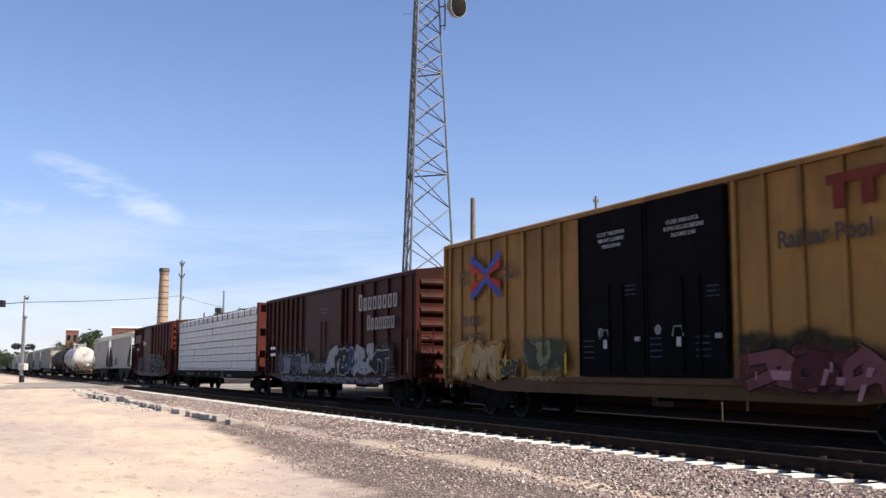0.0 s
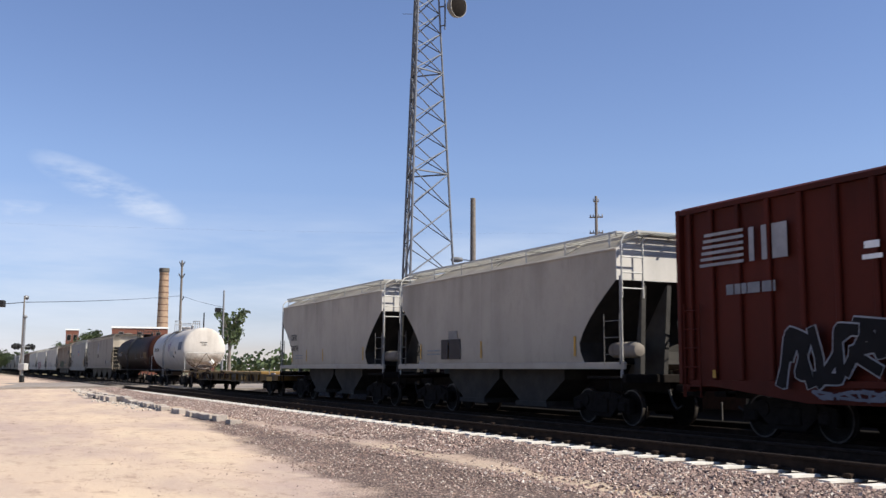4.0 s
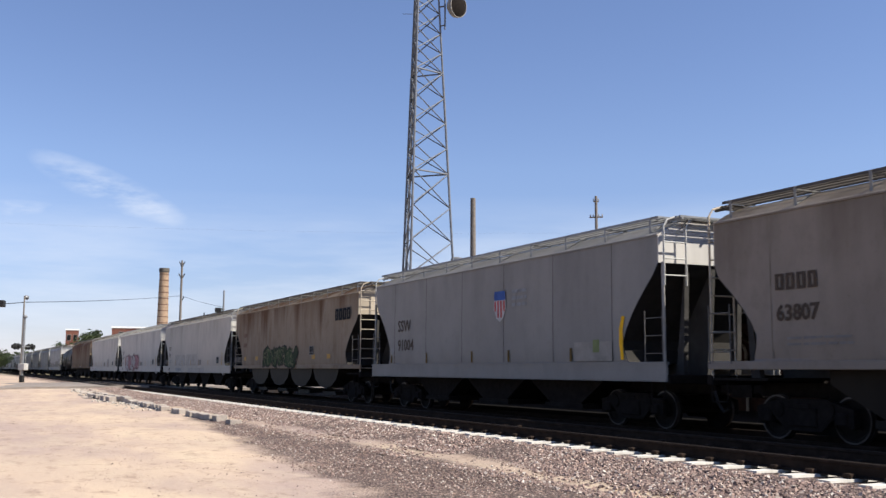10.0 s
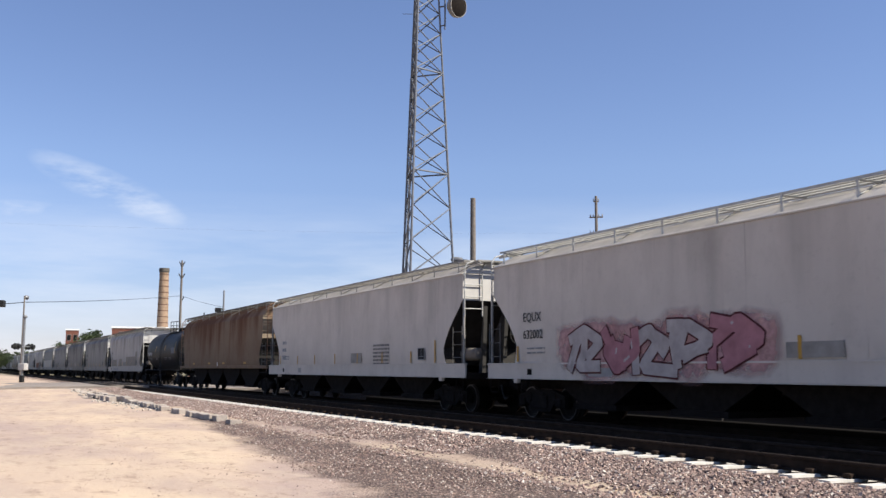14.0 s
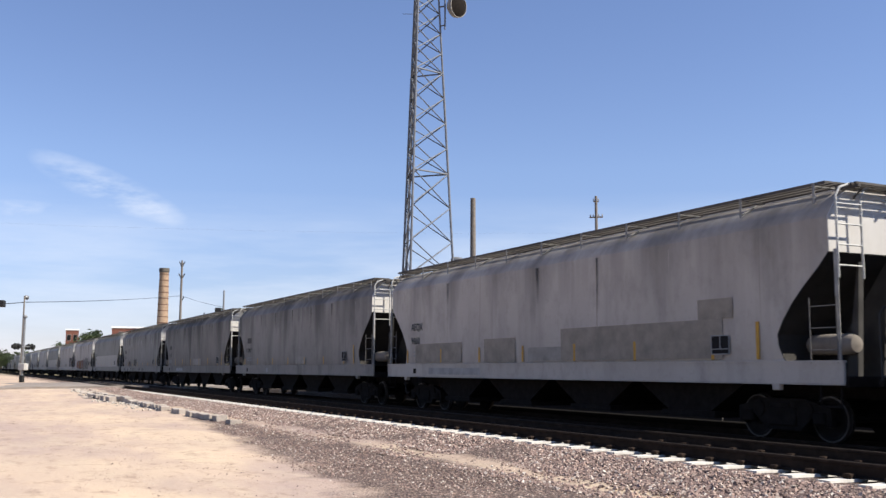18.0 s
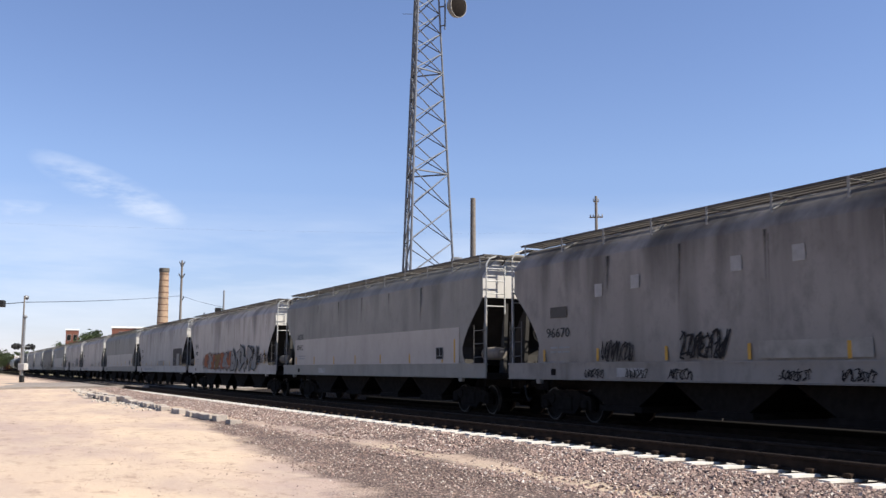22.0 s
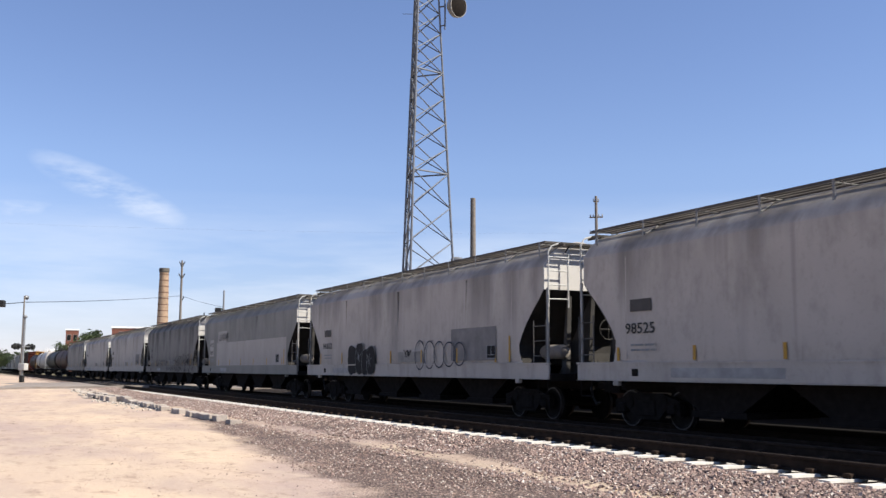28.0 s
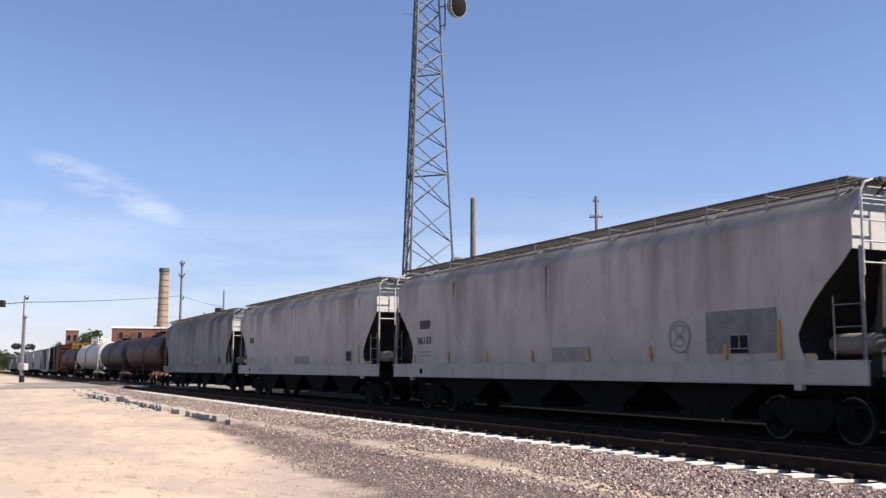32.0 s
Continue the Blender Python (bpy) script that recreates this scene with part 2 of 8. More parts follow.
def prism(bm, pts, axis, a, b):
    """Extrude a closed outline of two coordinates along axis from a to b."""
    def at(p, c):
        return {"x": (c, p[0], p[1]), "y": (p[0], c, p[1]), "z": (p[0], p[1], c)}[axis]
    v0, v1 = [bm.verts.new(at(p, a)) for p in pts], [bm.verts.new(at(p, b)) for p in pts]
    n = len(pts)
    for i in range(n):
        bm.faces.new((v0[i], v0[(i + 1) % n], v1[(i + 1) % n], v1[i]))
    bm.faces.new(v0[::-1])
    bm.faces.new(v1)


def lathe(bm, prof, n, centre=(0, 0, 0), axis="z"):
    """Turn a profile of (radius, height) round an axis."""
    rings = []
    for r, h in prof:
        ring = []
        for i in range(n):
            a = 2 * math.pi * i / n
            c, s = r * math.cos(a), r * math.sin(a)
            o = {"z": (c, s, h), "y": (c, h, s), "x": (h, c, s)}[axis]
            ring.append(bm.verts.new(Vector(centre) + Vector(o)))
        rings.append(ring)
    for a, b in zip(rings, rings[1:]):
        for i in range(n):
            bm.faces.new((a[i], a[(i + 1) % n], b[(i + 1) % n], b[i]))
    bm.faces.new(rings[0][::-1])
    bm.faces.new(rings[-1])


def to_mesh(name, bm, material, smooth=False):
    bmesh.ops.recalc_face_normals(bm, faces=bm.faces)
    me = bpy.data.meshes.new(name)
    bm.to_mesh(me)
    bm.free()
    me.materials.append(material)
    if smooth:
        for p in me.polygons:
            p.use_smooth = True
        me.set_sharp_from_angle(angle=radians(35))
    return me


def part(name, bm, material, parent, label="", smooth=False, at=None):
    ob = new(name, to_mesh(name, bm, material, smooth))
    ob.parent = parent
    if at is not None:
        ob.matrix_basis = at
    return tagged(ob, label)


def thing(name, bm, material, label, category, group="", kind="", smooth=False, at=None):
    ob = new(name, to_mesh(name, bm, material, smooth))
    if at is not None:
        ob.matrix_basis = at
    return tagged(ob, label, category, group, kind)


def again(ob, parent, at):
    """One more object on the same mesh, at another pose under parent."""
    o = new(ob.name, ob.data)
    o.parent, o.matrix_basis = parent, at
    for key in ("label", "kind"):
        if key in ob:
            o[key] = ob[key]
    return o


def empty(name, label, category, group="", kind="", at=None):
    ob = new(name)
    ob.empty_display_size = 0.3
    if at is not None:
        ob.matrix_basis = at
    return tagged(ob, label, category, group, kind)


def B():
    return bmesh.new()


def letters(name, text, size, material, parent, x, y, z, squeeze=1.0, label="", bold=0.03):
    """Stencilled lettering on a near side, reading along +x."""
    cu = bpy.data.curves.new(name, "FONT")
    cu.body, cu.size, cu.extrude, cu.offset = text, size, 0.0015, bold * size
    cu.align_x = "LEFT"
    cu.resolution_u = 2
    tmp = bpy.data.objects.new(name, cu)
    me = bpy.data.meshes.new_from_object(tmp)
    bpy.data.objects.remove(tmp)
    bpy.data.curves.remove(cu)
    me.materials.clear()
    me.materials.append(material)
    me.transform(Matrix.Diagonal((squeeze, 1, 1, 1)))
    ob = new(name, me)
    ob.parent = parent
    ob.matrix_basis = pose(x, y, z, 90, 0, 0)
    return tagged(ob, label)


def plate(name, material, parent, x0, x1, z0, z1, y, thick=0.004, label=""):
    """A painted patch on a near side, as thin as its paint."""
    bm = B()
    box(bm, x0, x1, y - thick, y, z0, z1)
    return part(name, bm, material, parent, label)

# ---------------------------------------------------------------- plan, in metres
TRAIN_Y, TRAIN_RAIL = 15.0, 0.26         # centre line and rail top of the train's track
NEAR_Y, NEAR_RAIL = 10.37, 0.48          # the nearer, empty track on concrete ties


def ground_height(x, y):
    pts = ((-4000, 0.0), (6.6, 0.0), (7.3, 0.03), (8.85, 0.262), (9.15, 0.272), (11.7, 0.23), (12.7, 0.02), (13.4, 0.02), (16.6, 0.02), (17.4, 0.12), (18.4, 0.22), (4000, 0.22))
    for (a, za), (b, zb) in zip(pts, pts[1:]):
        if a <= y <= b:
            z = za + (zb - za) * (y - a) / (b - a)
            if x < -48 and y < 9:
                k = min(1.0, (-48 - x) / 26) * max(0.0, min(1.0, (y + 8) / 12))
                z = max(z, z + (0.40 - z) * k * k * (3 - 2 * k))
            return z
    return 0.0


def ground_material():
    m, nt, b = shader("yard_ground")
    co, sep = nt.nodes.new("ShaderNodeTexCoord"), nt.nodes.new("ShaderNodeSeparateXYZ")
    nt.links.new(co.outputs["Object"], sep.inputs[0])

    def math_node(op, a, c):
        k = nt.nodes.new("ShaderNodeMath")
        k.operation = op
        for i, v in enumerate((a, c)):
            if isinstance(v, (int, float)):
                k.inputs[i].default_value = v
            else:
                nt.links.new(v, k.inputs[i])
        return k.outputs[0]
    wob = noise_node(nt, 0.55, 6, 0.65, vary=False)
    fine = noise_node(nt, 14.0, 4, 0.7, vary=False)
    # sand and trodden dirt
    sand = mixed(nt, ranged(nt, noise_node(nt, 0.35, 5, 0.6, (0.5, 1, 1), False), 0.35, 0.65), (0.475, 0.370, 0.275), (0.395, 0.310, 0.245))
    sand = mixed(nt, ranged(nt, noise_node(nt, 0.30, 5, 0.62, (0.45, 1, 1), False), 0.45, 0.64, 0, 0.85), sand, (0.30, 0.232, 0.212))
    sand = mixed(nt, ranged(nt, noise_node(nt, 0.85, 6, 0.7, (0.35, 1, 1), False), 0.50, 0.72, 0, 0.6), sand, (0.50, 0.42, 0.30))
    sand = mixed(nt, ranged(nt, noise_node(nt, 2.4, 6, 0.75, (0.6, 1, 1), False), 0.52, 0.66, 0, 0.75), sand, (0.215, 0.152, 0.122))
    sand = mixed(nt, ranged(nt, fine, 0.5, 0.8, 0, 0.3), sand, (0.48, 0.41, 0.33))
    # crushed stone: cells of many greys, pinks and browns
    vo, cr = nt.nodes.new("ShaderNodeTexVoronoi"), nt.nodes.new("ShaderNodeValToRGB")
    vo.inputs["Scale"].default_value = 24.0
    nt.links.new(co.outputs["Object"], vo.inputs["Vector"])
    sepc = nt.nodes.new("ShaderNodeSeparateColor")
    nt.links.new(vo.outputs["Color"], sepc.inputs[0])
    nt.links.new(sepc.outputs[0], cr.inputs[0])
    els = cr.color_ramp.elements
    els[0].color, els[1].color = (0.10, 0.076, 0.070, 1), (0.38, 0.33, 0.29, 1)
    for at_, col in ((0.3, (0.200, 0.145, 0.128, 1)), (0.6, (0.275, 0.205, 0.180, 1)), (0.85, (0.32, 0.228, 0.186, 1))):
        els.new(at_).color = col
    stone = mixed(nt, ranged(nt, vo.outputs["Distance"], 0.25, 0.55, 0, 0.7), cr.outputs[0], (0.05, 0.04, 0.038))
    # brake dust, oil and painted-in train shade blacken the ground past the near rail
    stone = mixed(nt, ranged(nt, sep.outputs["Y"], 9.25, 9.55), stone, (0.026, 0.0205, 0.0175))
    # the edge of the stone runs slantwise over the yard and frays
    edge = math_node("ADD", math_node("MULTIPLY", sep.outputs["X"], 0.112), sep.outputs["Y"])
    edge = math_node("ADD", edge, math_node("MULTIPLY", math_node("SUBTRACT", wob, 0.5), 2.6))
    gravel = ranged(nt, edge, 2.95, 3.5)
    shoulder = ranged(nt, math_node("ADD", sep.outputs["Y"], math_node("MULTIPLY", math_node("SUBTRACT", wob, 0.5), 1.2)), 6.9, 7.25)
    gravel = math_node("MAXIMUM", gravel, shoulder)
    # a strip of sand washed along the foot of the ballast
    strip = math_node("ABSOLUTE", math_node("SUBTRACT", math_node("ADD", sep.outputs["Y"], math_node("MULTIPLY", wob, 0.5)), 7.78), 0.0)
    strip = ranged(nt, strip, 0.10, 0.34, 0.85, 0.0)
    beyond = ranged(nt, sep.outputs["Y"], 34.0, 38.0)
    gravel = math_node("MULTIPLY", gravel, math_node("SUBTRACT", 1.0, strip))
    gravel = math_node("MULTIPLY", gravel, math_node("SUBTRACT", 1.0, beyond))
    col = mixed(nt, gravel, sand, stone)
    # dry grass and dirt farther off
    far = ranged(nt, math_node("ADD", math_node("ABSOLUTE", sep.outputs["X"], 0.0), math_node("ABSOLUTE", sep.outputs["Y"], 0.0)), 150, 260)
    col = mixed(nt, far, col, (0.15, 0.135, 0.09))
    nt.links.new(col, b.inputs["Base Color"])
    b.inputs["Roughness"].default_value, b.inputs["Specular IOR Level"].default_value = 0.95, 0.08
    h = math_node("ADD", math_node("MULTIPLY", vo.outputs["Distance"], math_node("MULTIPLY", gravel, -1.0)), math_node("MULTIPLY", fine, 0.4))
    bumped(nt, b, h, 0.9, 0.05)
    return m


GROUND = ground_material()


def steps(spans):
    out = []
    for a, b, s in spans:
        n = max(1, round((b - a) / s))
        out += [a + (b - a) * i / n for i in range(n)]
    return out + [spans[-1][1]]


def build_ground():
    xs = steps([(-3500, -400, 300), (-400, -120, 20), (-120, -45, 2.0), (-45, 0, 0.3), (0, 40, 2.5), (40, 400, 30), (400, 3500, 500)])
    ys = steps([(-3000, -60, 300), (-60, 0, 10), (0, 2, 0.5), (2, 9.2, 0.18), (9.2, 18.6, 0.4), (18.6, 60, 5), (60, 3500, 400)])
    verts, faces = [], []
    for x in xs:
        for y in ys:
            z = ground_height(x, y)
            if -120 < x < 60 and -20 < y < 9:
                z += 0.035 * noise.noise((x * 0.5, y * 0.7, 0)) + 0.018 * noise.noise((x * 2.1, y * 2.3, 5))
            verts.append((x, y, z))
    n = len(ys)
    for i in range(len(xs) - 1):
        for j in range(n - 1):
            faces.append((i * n + j, (i + 1) * n + j, (i + 1) * n + j + 1, i * n + j + 1))
    me = bpy.data.meshes.new("ground")
    me.from_pydata(verts, [], faces)
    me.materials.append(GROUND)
    for p in me.polygons:
        p.use_smooth = True
    tagged(new("ground", me), "bare sandy yard with crushed stone along the tracks", "ground", kind="structure")


build_ground()


def stone_scatter(name, label, count, place, lo, hi, seed, material):
    """Loose crushed stones, each an uneven lump, in one mesh."""
    rng = random.Random(seed)
    base = [(1, 0, -.4), (-.5, .9, -.4), (-.5, -.9, -.4), (.6, .7, .45), (-.9, 0, .4), (.6, -.7, .5), (0, 0, .85)]
    tris = [(0, 1, 3), (1, 4, 3), (1, 2, 4), (2, 5, 4), (2, 0, 5), (0, 3, 5), (3, 4, 6), (4, 5, 6), (5, 3, 6)]
    verts, faces = [], []
    for _ in range(count):
        x, y = place(rng)
        s = lo + (hi - lo) * rng.random() ** 2
        a, k = rng.random() * 6.28, len(verts)
        ca, sa = math.cos(a), math.sin(a)
        z = ground_height(x, y) + s * 0.12
        sq = 0.6 + 0.5 * rng.random()
        for p in base:
            px, py, pz = (c * s * (0.75 + 0.5 * rng.random()) for c in p)
            verts.append((x + ca * px - sa * py, y + sa * px + ca * py, z + pz * sq))
        faces += [(a_ + k, b_ + k, c_ + k) for a_, b_, c_ in tris]
    me = bpy.data.meshes.new(name)
    me.from_pydata(verts, [], faces)
    me.materials.append(material)
    return tagged(new(name, me), label, "gravel", kind="stuff")


def stone_material():
    m, nt, b = shader("ballast_stone")
    g, cr = nt.nodes.new("ShaderNodeNewGeometry"), nt.nodes.new("ShaderNodeValToRGB")
    nt.links.new(g.outputs["Random Per Island"], cr.inputs[0])
    els = cr.color_ramp.elements
    els[0].color, els[1].color = (0.095, 0.072, 0.067, 1), (0.66, 0.60, 0.53, 1)
    for at_, col in ((0.25, (0.172, 0.122, 0.109, 1)), (0.5, (0.256, 0.185, 0.163, 1)), (0.75, (0.330, 0.236, 0.197, 1)), (0.93, (0.43, 0.37, 0.32, 1))):
        els.new(at_).color = col
    nt.links.new(mixed(nt, ranged(nt, noise_node(nt, 30, 3, vary=False), 0.4, 0.7, 0, 0.4), cr.outputs[0], (0.10, 0.08, 0.075)), b.inputs["Base Color"])
    b.inputs["Roughness"].default_value, b.inputs["Specular IOR Level"].default_value = 0.9, 0.15
    return m


STONE = stone_material()


def along(rng, near, far):
    """x between the two, denser towards near."""
    return near + (far - near) * rng.random() ** 2.2


def off_strip(rng, y):
    """Keeps most stones off the washed strip of sand at the foot of the ballast."""
    d = y - 7.52
    return y if abs(d) > 0.16 or rng.random() < 0.2 else y + (0.3 if d > 0 else -0.3)


stone_scatter("ballast", "grey and pinkish crushed stone ballast beside the ties", 62000,
              lambda r: (along(r, -5, -75), off_strip(r, 7.25 + 1.78 * r.random())), 0.013, 0.036, 3, STONE)
stone_scatter("gravel", "loose grey gravel scattered over the sandy yard", 42000,
              lambda r: (lambda x: (x, off_strip(r, max(2.8, 4.75 - 0.112 * (x + 11)) + 3.2 * r.random() ** 1.3 - 0.6 * r.random() ** 4)))(along(r, -5, -45)), 0.007, 0.022, 4, STONE)


stone_scatter("pebbles", "scattered small pebbles on the sandy yard", 5000,
              lambda r: (along(r, -6, -70), 1.5 + 5.6 * r.random()), 0.004, 0.012, 14, STONE)
RUBBLE = plain("pale_concrete_rubble", (0.36, 0.325, 0.285), 0.9, 0.0, 0.35, 3.0, 0.4, 0.1)
stone_scatter("rubble", "broken pale concrete fragments at the foot of the ballast", 520,
              lambda r: (-37.5 - 31 * r.random(), 6.7 + r.gauss(0, 0.35)), 0.02, 0.10, 15, RUBBLE)


def rail_profile(h):
    return [(-0.075, 0), (0.075, 0), (0.075, 0.012), (0.012, 0.03), (0.012, h - 0.045), (0.037, h - 0.035), (0.037, h - 0.006), (0.03, h), (-0.03, h), (-0.037, h - 0.006), (-0.037, h - 0.035), (-0.012, h - 0.045), (-0.012, 0.03), (-0.075, 0.012)]


def build_rails(y, top, label):
    track = empty("railway_track", label, "railway track", kind="structure")
    for s in (-0.7535, 0.7535):
        bm = B()
        prism(bm, [(y + s + a, top - 0.18 + c) for a, c in rail_profile(0.178)], "x", -1100, 700)
        r = part("rail", bm, RAIL, track)
        bm = B()
        box(bm, -1100, 700, y + s - 0.027, y + s + 0.027, top - 0.004, top)
        part("running_surface", bm, RAIL_TOP, r, "polished steel running surface")
    return track


near_track = build_rails(NEAR_Y, NEAR_RAIL, "empty railway track with concrete ties and brown rails")
far_track = build_rails(TRAIN_Y, TRAIN_RAIL, "railway track carrying the freight train")


TIE_PHASE = 0.424


def build_ties():
    # concrete ties of the near track, every 0.61 m: the nearest 150 are pieces of their own
    def tie(bm, x):
        y0, z1 = NEAR_Y, NEAR_RAIL - 0.18
        prof = [(x - 0.13, z1 - 0.2), (x + 0.13, z1 - 0.2), (x + 0.10, z1), (x - 0.10, z1)]
        prism(bm, prof, "y", y0 - 1.3, y0 + 1.3)
    bm = B()
    tie(bm, 0)
    first = part("tie", bm, CONCRETE, near_track, "pale concrete tie")
    bm = B()
    for s in (-0.7535, 0.7535):
        for d in (-0.13, 0.13):
            box(bm, -0.06, 0.06, NEAR_Y + s + d - 0.055, NEAR_Y + s + d + 0.055, NEAR_RAIL - 0.182, NEAR_RAIL - 0.12, 0.015)
    clip = part("rail_clip", bm, RAIL, first, "rusty steel rail clips")
    rest = B()
    for i in range(-130, 60):
        x = TIE_PHASE + i * 0.598
        if x > -95 and x < 5 and i != 0:
            t = again(first, near_track, pose(x, 0.02 * math.sin(i * 7.3), 0.004 * math.sin(i * 3.1)))
            again(clip, t, Matrix())
        elif i != 0:
            tie(rest, x)
    for i in range(-700, -130):
        tie(rest, TIE_PHASE + i * 0.598)
    tagged(part("far_ties", rest, CONCRETE, near_track, "pale concrete ties in the distance"), kind="stuff")
    rest = B()
    for i in range(-900, 140):
        x = 0.1 + i * 0.52
        box(rest, x - 0.11, x + 0.11, TRAIN_Y - 1.3, TRAIN_Y + 1.3, TRAIN_RAIL - 0.36, TRAIN_RAIL - 0.182)
    tagged(part("wooden_ties", rest, CREOSOTE, far_track, "dark creosoted wooden ties"), kind="stuff")


build_ties()


def build_kerb_blocks():
    """Old concrete blocks laid in two broken rows at the foot of the ballast."""
    rng = random.Random(11)
    rows = [(-36.0, -27.6, 7.05, 0.17, 0.97), (-47.0, -37.6, 7.05, 0.19, 0.95), (-68, -47.4, 7.1, 0.24, 0.92), (-66, -48, 6.5, 0.24, 0.7)]
    for x0, x1, y, h, share in rows:
        x = x0
        while x < x1 - 0.3:
            ln = min(x1 - x, rng.uniform(0.55, 1.05))
            hh = h * rng.uniform(0.75, 1.1)
            if rng.random() < share:
                bm = B()
                box(bm, -ln / 2 + 0.03, ln / 2 - 0.03, -0.17, 0.17, -0.06, hh, 0.015)
                thing("concrete_block", bm, BLOCK, "weathered grey concrete block lying at the foot of the ballast", "block", "row of concrete blocks",
                      at=pose(x + ln / 2, y + rng.uniform(-0.06, 0.06), 0, rng.uniform(-4, 4), rng.uniform(-3, 3), rng.uniform(-5, 5)))
                if share < 0.9 and rng.random() < 0.5:
                    bm = B()
                    q = rng.uniform(0.18, 0.3)
                    box(bm, -q, q, -0.12, 0.12, -0.03, rng.uniform(0.08, 0.14), 0.02)
                    thing("concrete_block", bm, BLOCK, "broken piece of grey concrete block in the gravel", "block", "row of concrete blocks",
                          at=pose(x + ln / 2, y - rng.uniform(0.35, 0.6), 0.02, rng.uniform(-14, 14), rng.uniform(-12, 12), rng.uniform(0, 90)))
            x += ln


build_kerb_blocks()


def build_road():
    bm = B()
    prof = [(-60, 0.03), (-8, 0.04), (-2, 0.18), (4, 0.42), (8.2, 0.44), (9.3, NEAR_RAIL), (11.6, NEAR_RAIL), (13.2, 0.28), (17, 0.27), (22, 0.30), (90, 0.30)]
    lo = [(y, z - 0.3) for y, z in prof[::-1]]
    prism(bm, prof + lo, "x", -84, -65.5)
    thing("road", bm, ROAD, "pale worn gravelly road crossing the railway tracks", "road", kind="structure")
    bm = B()
    for a, b in ((8.65, 9.5), (9.72, 11.02), (11.24, 12.1)):
        box(bm, -83, -66, a, b, NEAR_RAIL - 0.1, NEAR_RAIL + 0.006, 0.01)
    thing("crossing_panel", bm, STEEL_DARK, "dark rubber grade crossing panels between the rails", "crossing panel", kind="structure")


build_road()

# ---------------------------------------------------------------- depot
DEPOT_EAVE_Y, DEPOT_EAVE_Z = 19.8, 3.30
DEPOT_X0, DEPOT_X1 = -55.8, 18.0
RIDGE_Y, RIDGE_Z = 27.5, 6.98
WALL_Y = 22.2
FLOOR_Z = 0.30


def slab(bm, quad, t):
    """A sheet of thickness t hung below a planar outline."""
    top = [bm.verts.new(p) for p in quad]
    nrm = (top[1].co - top[0].co).cross(top[2].co - top[0].co).normalized()
    if nrm.z < 0:
        nrm = -nrm
    low = [bm.verts.new(v.co - nrm * t) for v in top]
    n = len(quad)
    bm.faces.new(top)
    bm.faces.new(low[::-1])
    for i in range(n):
        bm.faces.new((top[i], top[(i + 1) % n], low[(i + 1) % n], low[i]))


